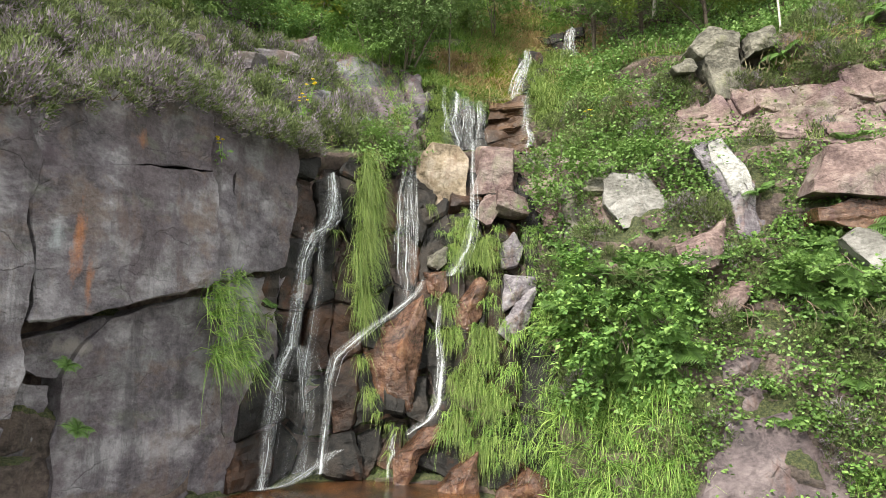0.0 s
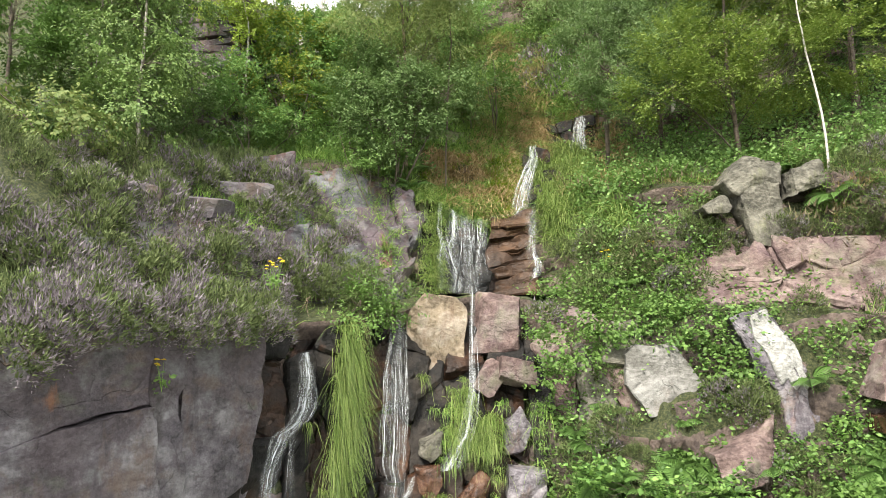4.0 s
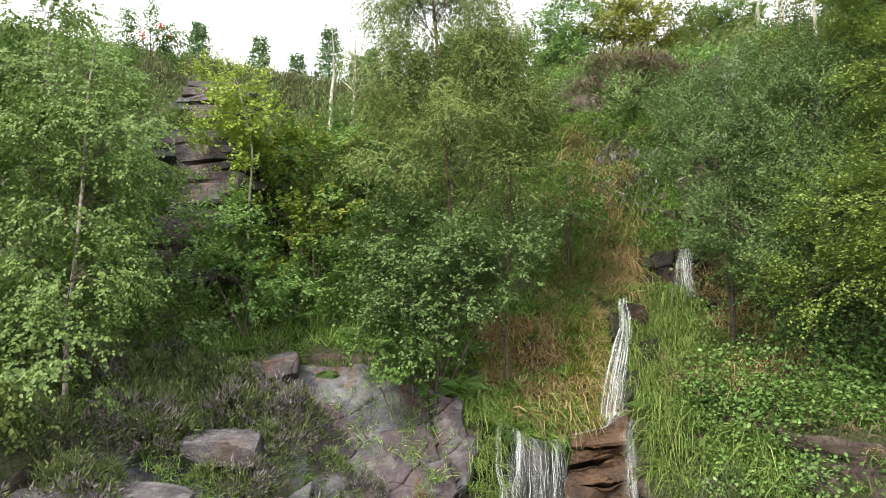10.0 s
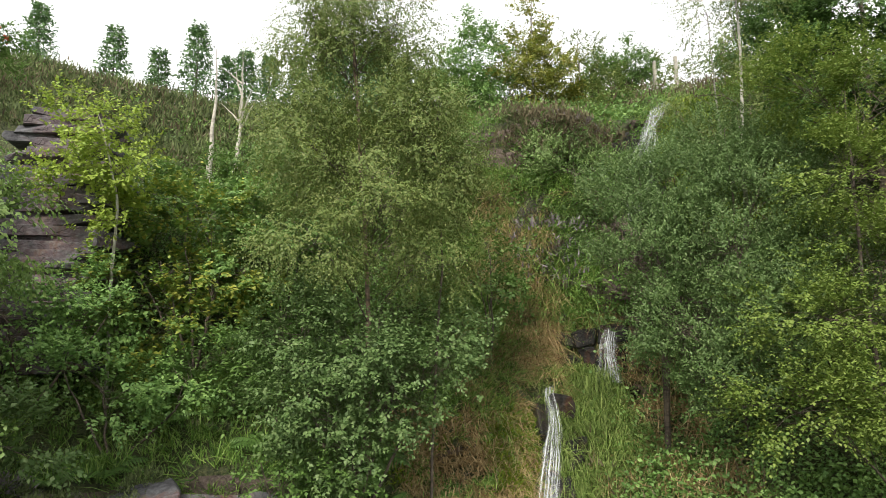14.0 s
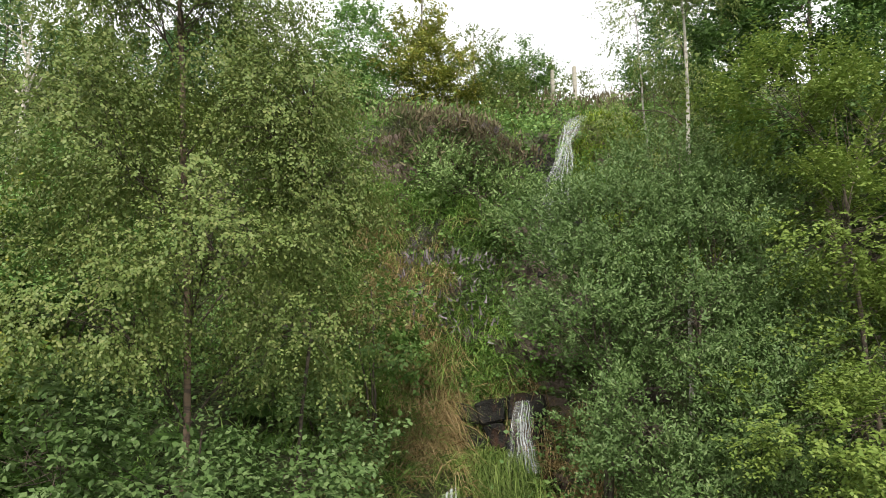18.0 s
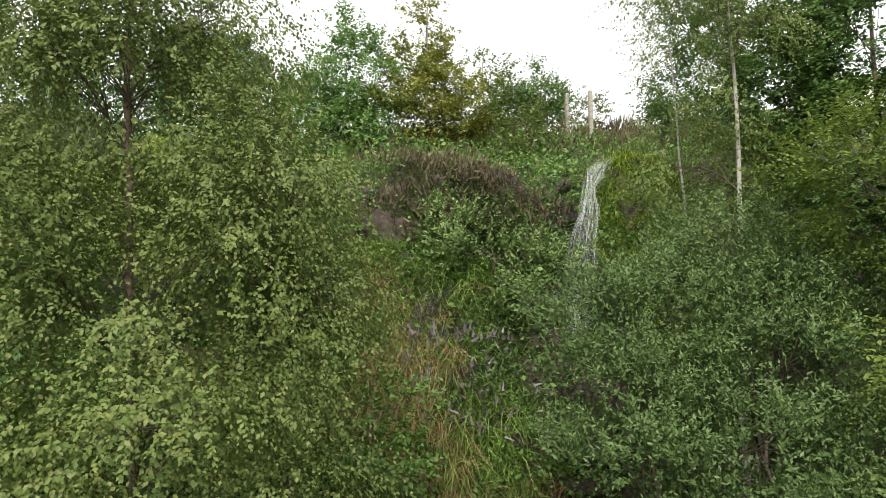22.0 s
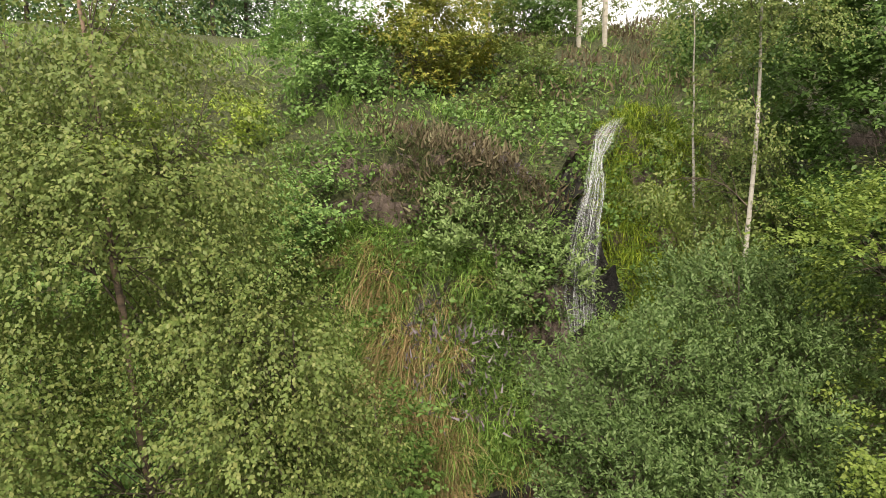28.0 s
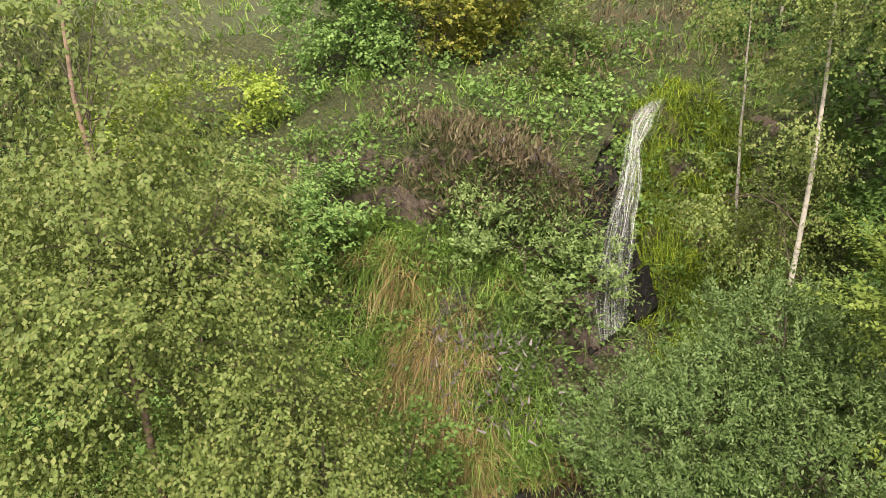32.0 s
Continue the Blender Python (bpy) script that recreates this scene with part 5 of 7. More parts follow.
fall("long topmost fall through the willows", [(4.7, 6.98), (4.45, 6.93), (4.15, 6.86), (3.9, 6.78), (3.7, 6.68), (3.55, 6.55), (3.48, 6.4)], (0.5, 0.64, 0.74, 0.8, 0.76, 0.66, 0.54), 0.9, 40, 10, 0.1, 0.8)


def pool(label, x0, x1, y0, y1, z, slant, seed):
    xs = np.linspace(x0, x1, 30)
    e = np.stack([xs * 0 + seed, xs, xs * 0], -1)
    lo = y0 + xs * slant + fbm(e, 2.0, 3, seed) * 0.12
    t = np.linspace(0, 1, 12)
    v = np.stack([np.repeat(xs[:, None], 12, 1), lo[:, None] + (y1 - lo)[:, None] * t[None], np.full((30, 12), z)], -1)
    v[..., 2] += vnoise(v, 6.0, seed) * 0.008
    return tagged(mesh_object("pool", v, grid_faces(30, 12), M_POOL, smooth=True), label, "water", kind="structure")


pool("shallow rust-brown pool on the rock shelf", -0.3, 1.7, 10.2, 11.6, 5.56, 0.05, 3)
pool("dark plunge pool at the foot of the falls", -3.0, 0.4, 6.2, 8.4, 0.84, 0.0, 4)


# ---- low plants ----
def stuff(name, label, category, v, f, mat):
    return tagged(mesh_object(name, v, f, mat), label, category, kind="stuff")


def sprigs(p, d, r, length, width):
    """Little pointed sprigs from p along d: verts and triangles."""
    n = len(p)
    ln = length * r.uniform(0.6, 1.4, n)[:, None]
    s = unit(np.cross(d, r.normal(0, 1, (n, 3)))) * width * r.uniform(0.7, 1.3, n)[:, None]
    v = np.stack([p - s, p + s, p + d * ln], 1).reshape(-1, 3)
    return v, np.arange(3 * n).reshape(-1, 3)


def heather_bush(seed, bloom, green):
    """A heather bush about 0.7 m across: many tufts of short sprigs on a low dome, some in faded bloom."""
    r = np.random.default_rng(seed)
    tufts, per = 84, 18
    a, q = r.uniform(0, 2 * np.pi, tufts), np.sqrt(r.uniform(0, 1, tufts))
    c = np.stack([np.cos(a) * q * 0.33, np.sin(a) * q * 0.33, 0.3 * (1 - q ** 2) + r.uniform(-0.06, 0.07, tufts)], -1)
    out = unit(c * np.array([1, 1, 0.5]) + np.array([0, 0, 0.2]))
    w = np.repeat(np.arange(tufts), per)
    d = unit(out[w] + r.normal(0, 0.6, (len(w), 3)) + np.array([0, 0, 0.35]))
    p = c[w] - out[w] * 0.05 + r.normal(0, 0.018, (len(w), 3)) + d * r.uniform(0, 0.05, (len(w), 1))
    v, f = sprigs(p, d, r, 0.044, 0.0068)
    flower = (r.uniform(0, 1, tufts) < bloom)[w] & (r.uniform(0, 1, len(w)) < 0.75)
    top = thing("heather_bush", "heather bush with greyish-mauve faded bloom", "heather", group="heather on the ledge")
    mesh_object("foliage", v, f, [green, M_BLOOM], top, mat_index=flower.astype(int))
    k = np.linspace(0, 1, 4)
    wood = [tube(np.stack([np.cos(b) * 0.2 * k, np.sin(b) * 0.2 * k, 0.18 * k - 0.03], -1), 0.006 * (1.3 - k), 4) for b in np.arange(0, 6.28, 1.3)]
    mesh_object("woody_base", *joined(wood), M_BARKB, top)
    return top


def plant_all(kinds, p, nn, seed, s0, s1, label=None, upright=0.6):
    r = np.random.default_rng(seed)
    for k in range(len(p)):
        src = kinds[int(r.integers(0, len(kinds)))]
        up = Vector(nn[k] * (1 - upright) + np.array([0, 0, upright])).normalized()
        q = up.to_track_quat("Z", "Y").to_matrix().to_4x4() @ pose(0, 0, 0, 0, 0, r.uniform(0, 360))
        c = copy_thing(src, Matrix.Translation(Vector(p[k] - nn[k] * 0.02)) @ q)
        sc = r.uniform(s0, s1)
        c.scale = (sc, sc, sc * r.uniform(0.85, 1.25))
        if label:
            c["label"] = label


HEATH = [heather_bush(1, 0.85, M_HEATH), heather_bush(2, 0.0, M_HEATH), heather_bush(3, 0.6, M_HEATH), heather_bush(4, 0.08, M_HEATH)]
for h in (HEATH[1], HEATH[3]):
    tagged(h, "olive-green heather bush past its bloom", "heather", "heather on the ledge")
BROWNS = [heather_bush(5, 0.1, M_BROWNH), heather_bush(6, 0.2, M_BROWNH)]
for h in BROWNS:
    tagged(h, "brown withered heather bush", "heather", "brown heather on the slope")
for k, h in enumerate(HEATH + BROWNS):
    pp, _ = surf(-4.2 + 0.5 * k, 2.4)
    h.location = Vector(pp)
    if h in BROWNS:
        pp, _ = surf(2.4 + 0.3 * k % 1, 7.0)
        h.location = Vector(pp)

CLEAR = np.array([(-2.95, 9.25, 6.6, 0.34), (-2.5, 9.4, 6.25, 0.32), (-2.1, 10.1, 6.2, 0.3), (-1.45, 11.25, 7.2, 0.75), (-2.2, 11.05, 7.4, 0.36), (-0.95, 11.35, 7.1, 0.62), (-0.6, 11.2, 6.6, 0.42), (-0.8, 10.7, 6.25, 0.35), (-3.2, 11.2, 7.7, 0.26), (-1.3, 10.1, 6.2, 0.36), (-0.95, 10.35, 6.0, 0.34), (-1.9, 9.6, 6.1, 0.28)])


def heather_here(p, nn, r):
    ok = np.ones(len(p), bool)
    for x, y, z, q in CLEAR:
        ok &= np.linalg.norm(p - np.array([x, y, z]), axis=1) > q * 1.2
    return ok


p, nn = sow(112, -5.0, -0.6, 2.0, 4.0, 1, heather_here, 0.0)
plant_all(HEATH, p, nn, 1, 0.8, 1.35)
p, nn = sow(46, -5.2, -2.6, 2.02, 3.1, 8, heather_here, 0.0)
plant_all([HEATH[0], HEATH[2], HEATH[1]], p, nn, 8, 0.9, 1.35)
# a hanging fringe of heather along the cliff's edge
for row, (off, rise_z) in enumerate([(0.05, -0.02), (-0.22, 0.1), (-0.5, 0.2)]):
    sv = np.linspace(-2.4, 3.2, 21) + 0.07 * row
    sv = sv + np.random.default_rng(50 + row).uniform(-0.09, 0.09, len(sv))
    zz = np.interp(sv, (-3, -0.4, 0.3, 1.3, 1.8, 3.3), (4.3, 4.42, 4.7, 5.08, 4.95, 5.05))
    p = np.stack([-3.31 + 0.4739 * sv + 0.8806 * off, 5.33 + 0.8806 * sv - 0.4739 * off, zz + rise_z], -1)
    plant_all([HEATH[0], HEATH[2], HEATH[0], HEATH[3]], p, np.tile([[0.6, -0.32, 0.73]], (len(p), 1)), 60 + row, 0.75, 1.15, upright=0.3 + 0.2 * row)
p, nn = sow(56, 1.4, 6.5, 1.05, 3.0, 3)
free = ~bare(p)
p, nn = p[free], nn[free]
plant_all([HEATH[1], HEATH[3], HEATH[2]], p, nn, 3, 0.6, 1.1, "dark green heather bush on the bank")
p, nn = sow(16, 1.9, 3.8, 2.75, 3.5, 7)
plant_all([HEATH[1], HEATH[3], HEATH[2]], p, nn, 7, 0.6, 1.0, "dark green heather bush on the bank")
p, nn = sow(46, 3.3, 7.2, 3.38, 4.35, 9, lambda p, nn, r: ~bare(p))
plant_all([HEATH[1], HEATH[3], HEATH[2]], p, nn, 9, 0.5, 0.9, "dark green heather bush above the pink wall")
p, nn = sow(26, 1.9, 4.0, 1.8, 4.2, 10, lambda p, nn, r: (p[:, 2] > 5.55) & (p[:, 2] < 6.25))
plant_all([HEATH[2], HEATH[3], BROWNS[0], HEATH[1]], p + nn * 0.05, nn, 10, 0.6, 0.95, "greyish heather bush in a band over the wall")
p, nn = sow(12, 2.85, 3.8, 1.2, 2.6, 14, lambda p, nn, r: (p[:, 2] > 3.75) & (p[:, 2] < 4.35))
plant_all([HEATH[1], HEATH[3], HEATH[2]], p + nn * 0.08, nn, 14, 0.6, 0.95, "dark green heather cushion over a jutting rock")
p, nn = sow(16, 1.8, 3.3, 6.8, 7.06, 4)
plant_all(BROWNS + [HEATH[3], HEATH[1]], p, nn, 4, 0.5, 0.85)
p, nn = sow(5, 1.98, 2.35, 6.4, 6.52, 5)
plant_all([HEATH[0], BROWNS[0]], p, nn, 5, 0.6, 0.85, "greyish-mauve heather clump over the gully")


def fern(seed):
    """A fern: arching fronds with tapering pairs of leaflets."""
    r = np.random.default_rng(seed)
    top = thing("fern", "green fern with arching fronds on the bank", "fern", group="ferns on the bank")
    for k in range(9):
        az_f = k * 0.7 + r.uniform(-0.2, 0.2)
        n = 17
        t = np.linspace(0, 1, n)
        L = r.uniform(0.42, 0.66)
        d = np.array([math.cos(az_f), math.sin(az_f), 0])
        mid = d * (t * L * 0.85)[:, None] + np.array([0, 0, 1.0]) * (L * (0.75 * t - 0.7 * t ** 2))[:, None]
        side = np.array([-d[1], d[0], 0.0])
        vs, fs = [m for m in mid], []
        for j in range(n - 1):
            ln = 0.15 * L / 0.5 * math.sin(min(1.0, t[j] * 1.1 + 0.14) * math.pi) ** 0.8 + 0.008
            for sg in (-1, 1):
                fs.append((j, j + 1, len(vs)))
                vs.append(mid[j] + side * sg * ln + d * ln * 0.4 + np.array([0, 0, -0.25 * ln]))
        mesh_object("frond", np.array(vs), np.array(fs), M_FERN, top)
    return top


FERNS = [fern(k) for k in (1, 2, 3)]
for k, h in enumerate(FERNS):
    pp, _ = surf(2.2 + 0.3 * k, 1.6)
    h.location = Vector(pp)


def fern_bank(p, nn, r):
    d = np.minimum(np.linalg.norm((p - np.array([2.3, 8.1, 2.9])) / np.array([0.95, 0.9, 0.9]), axis=1), np.linalg.norm((p - np.array([4.9, 7.6, 3.4])) / np.array([1.0, 0.9, 0.6]), axis=1))
    return d < 1.0


p, nn = sow(125, 1.2, 6.0, 1.1, 2.0, 11, fern_bank)
plant_all(FERNS, p + nn * 0.08, nn, 11, 0.55, 0.95, upright=0.45)
p, nn = sow(60, 1.5, 6.5, 1.0, 5.0, 12)
plant_all(FERNS, p, nn, 12, 0.5, 0.95)
p, nn = sow(40, -5.5, 0.3, 4.0, 5.6, 13)
plant_all(FERNS, p, nn, 13, 0.6, 1.1, "bracken fern at the wood's edge")


def cover(name, label, n, x0, x1, w0, w1, mat, size, seed, per=14, height=0.22, keep=None, aspect=0.7):
    """Leafy ground cover: low mounds of leaves."""
    r = np.random.default_rng(seed)
    p, nn = sow(n, x0, x1, w0, w1, seed, keep)
    c = np.repeat(p + nn * 0.03, per, 0) + np.repeat(nn, per, 0) * np.abs(r.normal(0, height * 0.6, (len(p) * per, 1))) + r.normal(0, height * 0.55, (len(p) * per, 3)) * np.array([1, 1, 0.6])
    c = c[~bare(c)]
    v, f = leaves(c, r, size, aspect, 0.5, 0.2)
    return stuff(name, label, "undergrowth", v, f, mat)


def sward(name, label, n, x0, x1, w0, w1, mat, length, width, droop, seed, keep=None, per=16, tuft=0.05, up=0.5, spread=0.4, seg=3, face=None):
    r = np.random.default_rng(seed)
    p, nn = sow(n, x0, x1, w0, w1, seed, keep, face)
    free = ~bare(p, 0.8 * length * droop)
    p, nn = p[free], nn[free]
    q = np.repeat(p, per, 0) + r.normal(0, tuft, (len(p) * per, 3)) * np.array([1, 0.5, 0.5])
    ln = length * np.repeat(r.uniform(0.6, 1.3, len(p)), per)
    v, f = blades(q, np.repeat(nn, per, 0), r, 1.0, width, droop, up, spread, seg)
    # scale each blade about its root by its tuft's length
    k = len(v) // len(q)
    v = v.reshape(len(q), k, 3)
    root = q[:, None]
    width_axis = (v[:, 1] - v[:, 0])[:, None]
    mid = (v[:, 0::2] + v[:, 1::2]) / 2
    half = (v[:, 1::2] - v[:, 0::2]) / 2
    mid = root + (mid - root) * ln[:, None, None]
    v = np.stack([mid - half, mid + half], 2).reshape(-1, 3)
    return stuff(name, label, "grass", v, f, mat)


def patch(scale, level, seed):
    return lambda p, nn, r: fbm(p, scale, 3, seed) + r.normal(0, 0.12, len(p)) > level


def heath(name, label, n, x0, x1, w0, w1, mat, seed, size=0.16, keep=None):
    r = np.random.default_rng(seed)
    p, nn = sow(n, x0, x1, w0, w1, seed, keep)
    c = np.repeat(p, 26, 0) + r.normal(0, 0.2, (len(p) * 26, 3)) * np.array([1, 1, 0.25]) + np.array([0, 0, 0.12])
    d = unit(np.repeat(nn, 26, 0) * 0.4 + np.array([0, 0, 0.6]) + r.normal(0, 0.4, c.shape))
    v, f = sprigs(c, d, r, size, size * 0.13)
    return stuff(name, label, "heather", v, f, mat)


heath("heather", "dark heather over the ridge", 1500, -13, -2.0, 7.0, 8.05, M_HEATH, 81, 0.13)
heath("heather", "brown heather over the ridge", 240, -13, -2.0, 7.0, 8.05, M_BROWNH, 82, 0.13, patch(0.5, 0.0, 91))
heath("heather", "brown withered heather on the slope", 150, 1.7, 3.6, 6.72, 7.3, M_BROWNH, 83, 0.1, patch(1.2, 0.02, 92))
heath("heather", "heather tussock hanging over the gully", 40, 1.7, 2.7, 6.05, 6.4, M_BLOOM, 84, 0.1)
heath("heather", "heather on the ridge", 110, 2.0, 9, 7.1, 8.1, M_BROWNH, 85, 0.12, patch(0.8, 0.1, 93))
heath("heather", "brown heather among the brambles", 60, 1.9, 6.0, 2.6, 4.6, M_BROWNH, 86, 0.1, patch(1.0, 0.1, 94))
# hanging grasses between the lower falls
def near_spots(spots, size):
    spots = np.array(spots)
    return lambda p, nn, r: (np.linalg.norm((p[:, None] - spots[None, :, :3]) / np.array([1.0, 1.6, 1.3]), axis=2) / spots[None, :, 3]).min(1) < size


sward("hanging_grass", "long yellow-green grass curtain down wet rock", 130, -1.2, -1.0, 1.62, 2.0, M_HANG, 0.46, 0.0045, 1.0, 21, per=22, tuft=0.035, up=0.15, spread=0.22, face=0.06)
sward("hanging_grass", "thin end of the long grass curtain", 40, -1.16, -1.02, 1.46, 1.62, M_HANG, 0.4, 0.0045, 1.0, 19, per=18, tuft=0.03, up=0.15, spread=0.22, face=0.06)
sward("hanging_grass", "grass tufts on wet brown rock", 130, -2.6, -0.2, 1.0, 1.9, M_HANG, 0.28, 0.0045, 0.9, 24, near_spots([(-2.2, 8.15, 3.45, 0.13), (-2.25, 7.9, 2.75, 0.16), (-2.35, 7.8, 2.2, 0.14), (-2.2, 8.0, 1.5, 0.13), (-2.4, 7.7, 1.2, 0.14), (-1.02, 8.5, 2.75, 0.12), (-1.05, 8.4, 2.3, 0.1), (-0.88, 8.3, 1.95, 0.13), (-0.85, 8.2, 1.6, 0.13), (-0.62, 8.2, 1.35, 0.15), (-0.66, 8.1, 1.0, 0.14), (-1.4, 8.6, 4.0, 0.1), (-1.5, 8.5, 3.7, 0.1), (-1.2, 8.6, 3.2, 0.1)], 1.0), per=26, tuft=0.03, up=0.15, spread=0.22, face=0.06)
sward("hanging_grass", "bright grass tufts at the end of the cliff", 110, -2.9, -1.9, 1.2, 1.9, M_GRASS, 0.34, 0.005, 0.9, 18, near_spots([(-2.5, 7.3, 2.95, 0.3), (-2.45, 7.35, 2.4, 0.24)], 1.0), per=26, tuft=0.04, up=0.3, face=0.3)
sward("hanging_grass", "long bright grass hanging through the cascade", 260, -0.25, 1.0, 1.0, 1.85, M_HANG, 0.32, 0.0045, 0.95, 22, near_spots([(0.3, 9.5, 4.2, 0.18), (0.25, 9.3, 3.75, 0.2), (0.65, 9.3, 3.75, 0.2), (0.7, 9.2, 3.3, 0.16), (0.05, 9.0, 3.0, 0.14), (0.15, 8.8, 2.55, 0.16), (0.55, 8.7, 2.45, 0.2), (0.3, 8.5, 2.0, 0.2), (0.65, 8.4, 1.75, 0.2), (0.15, 8.3, 1.5, 0.16), (0.45, 8.2, 1.2, 0.2), (-0.15, 9.3, 4.5, 0.09), (0.8, 8.1, 1.2, 0.18)], 1.0), per=26, tuft=0.035, up=0.15, spread=0.22, face=0.06)
sward("hanging_grass", "fine wet grass over the cascade", 170, -0.2, 1.4, 1.0, 1.72, M_GRASS, 0.3, 0.0042, 0.95, 20, patch(1.8, 0.05, 61), per=20, tuft=0.035, up=0.15, spread=0.22, face=0.06)
sward("hanging_grass", "dense grass hanging below the ferns", 420, 0.9, 2.7, 1.0, 1.55, M_GRASS, 0.42, 0.006, 0.9, 25, per=22, seg=2)
sward("hanging_grass", "mossy grass curtain beside the broad fall", 110, -0.3, -0.02, 3.0, 4.1, M_HANG, 0.26, 0.005, 0.95, 26, per=22, seg=3, face=0.06)
sward("hanging_grass", "tan and green grass curtain beside the upper fall", 520, 1.72, 2.9, 3.3, 5.2, M_HANG, 0.45, 0.007, 0.95, 27, per=22, seg=2, face=0.03)
sward("dry_grass", "dry tan grass on the steep bank", 430, -0.2, 1.45, 4.05, 5.0, M_DRY, 0.32, 0.009, 0.75, 28, per=22, seg=2)
sward("dry_grass", "dry tan grass beside the upper fall", 380, 1.9, 3.6, 4.2, 5.6, M_DRY, 0.42, 0.009, 0.9, 29, per=20, seg=2)
sward("grass", "green grass tufts on the dry bank", 170, -0.3, 1.4, 4.05, 5.1, M_GRASS, 0.28, 0.009, 0.6, 57, patch(1.6, 0.02, 66), per=22, tuft=0.04)
sward("moss", "bright moss on the dry bank", 150, -0.3, 1.3, 4.05, 5.0, M_MOSS, 0.1, 0.007, 0.4, 58, patch(1.4, 0.08, 67), per=18, tuft=0.05, seg=2)
sward("moss", "bright moss edging the fall", 620, 0.9, 1.46, 4.0, 4.95, M_MOSS, 0.17, 0.009, 0.3, 30, per=14, tuft=0.06, seg=2)
sward("moss", "bright green grass along the pool", 420, -0.4, 1.0, 3.95, 4.2, M_GRASS, 0.24, 0.008, 0.4, 31, per=24)
sward("grass", "rough green grass on the ledge", 1200, -6, -0.4, 3.7, 5.0, M_GRASS, 0.3, 0.006, 0.35, 32, per=16, seg=2)
sward("grass", "grass among the heather", 260, -5, -0.6, 2.0, 3.6, M_GRASS, 0.24, 0.005, 0.4, 33, patch(1.2, 0.1, 64), per=16, seg=2, face=0.0)
sward("grass", "rough grass on the upper slope", 1300, -6, 6.5, 5.0, 7.4, M_GRASS, 0.3, 0.0068, 0.4, 34, per=12, seg=2)
sward("dry_grass", "straw-coloured grass on the upper slope", 420, 0.5, 3.2, 5.0, 6.6, M_DRY, 0.32, 0.006, 0.6, 35, patch(1.0, 0.0, 65), per=16, seg=2)
sward("grass", "grass on the right bank", 420, 2.0, 7, 2.0, 4.6, M_GRASS, 0.22, 0.005, 0.4, 36, lambda p, nn, r: nn[:, 2] > 0.5, per=16, seg=2)
sward("grass", "grass above the pink wall", 420, 3.3, 7.2, 3.5, 4.3, M_GRASS, 0.2, 0.005, 0.4, 62, per=14, seg=2)
sward("dry_grass", "straw grass above the pink wall", 130, 3.3, 6.0, 3.6, 4.4, M_DRY, 0.22, 0.005, 0.5, 63, patch(1.2, 0.0, 84), per=14, seg=2)
cover("bilberry", "bilberry leaves in the joints of the pink wall", 150, 3.4, 7.0, 2.6, 4.2, M_BRIGHT, 0.042, 64, per=16, height=0.1, keep=patch(1.4, 0.12, 85))
sward("grass", "grass on the ridge", 1100, -11, 11, 7.3, 8.6, M_GRASS, 0.36, 0.012, 0.4, 37, per=10, seg=2)
sward("grass", "long green grass in the gully", 1000, 0.4, 2.7, 5.1, 6.7, M_GRASS, 0.36, 0.0055, 0.6, 38, per=14, seg=2)
sward("dry_grass", "straw-coloured tussock by the gully", 340, 1.2, 2.5, 5.0, 6.7, M_DRY, 0.4, 0.006, 0.8, 39, near_spots([(1.6, 14.7, 10.6, 0.35), (1.9, 14.3, 10.0, 0.35), (1.9, 13.9, 9.3, 0.35), (1.5, 15.4, 11.6, 0.3)], 1.0), per=20, seg=2)
sward("grass", "fresh green grass down the gully", 900, 1.1, 2.9, 5.4, 6.7, M_GRASS, 0.3, 0.0055, 0.7, 87, per=18, seg=2)
sward("dry_grass", "dry straw grass down the gully", 420, 1.5, 2.3, 5.2, 6.5, M_DRY, 0.34, 0.0055, 0.8, 88, patch(1.4, 0.05, 89), per=18, seg=2)
cover("bramble", "low bramble and ivy leaves on the bank", 640, 1.3, 6.8, 1.2, 3.1, M_BRIGHT, 0.055, 41, per=20, height=0.15, keep=patch(0.9, 0.0, 71))
cover("ivy", "dark ivy and bramble leaves on the bank", 480, 1.3, 6.8, 1.2, 3.05, M_DEEP, 0.05, 48, per=20, height=0.15, keep=patch(0.8, 0.0, 76))
cover("bramble", "dark bramble leaves on the upper bank", 900, 1.9, 7.5, 4.15, 5.4, M_DEEP, 0.052, 42, per=20, keep=lambda p, nn, r: p[:, 0] + r.normal(0, 0.3, len(p)) > 2.9)
cover("bilberry", "bright bilberry and nettle leaves on the bank", 240, 1.9, 6.5, 2.3, 3.05, M_BRIGHT, 0.055, 43, keep=patch(1.0, 0.08, 72))
cover("bilberry", "bright bilberry and nettle leaves above the pink wall", 420, 2.6, 6.5, 4.05, 4.6, M_BRIGHT, 0.048, 49, per=20, height=0.17, keep=patch(1.0, -0.1, 77))
cover("bramble", "bramble and ferny leaves beside the pool shelf", 300, 2.35, 3.7, 2.9, 4.3, M_BRIGHT, 0.048, 52, per=20, height=0.17, keep=patch(0.9, -0.15, 78))
cover("ivy", "dark bramble leaves beside the pool shelf", 190, 2.3, 3.8, 2.8, 4.3, M_DEEP, 0.048, 53, per=20, height=0.17, keep=patch(0.9, -0.1, 79))
sward("grass", "short grass between the heather", 700, -4.8, -0.5, 2.05, 4.0, M_GRASS, 0.14, 0.005, 0.4, 55, per=12, seg=1, face=0.0)
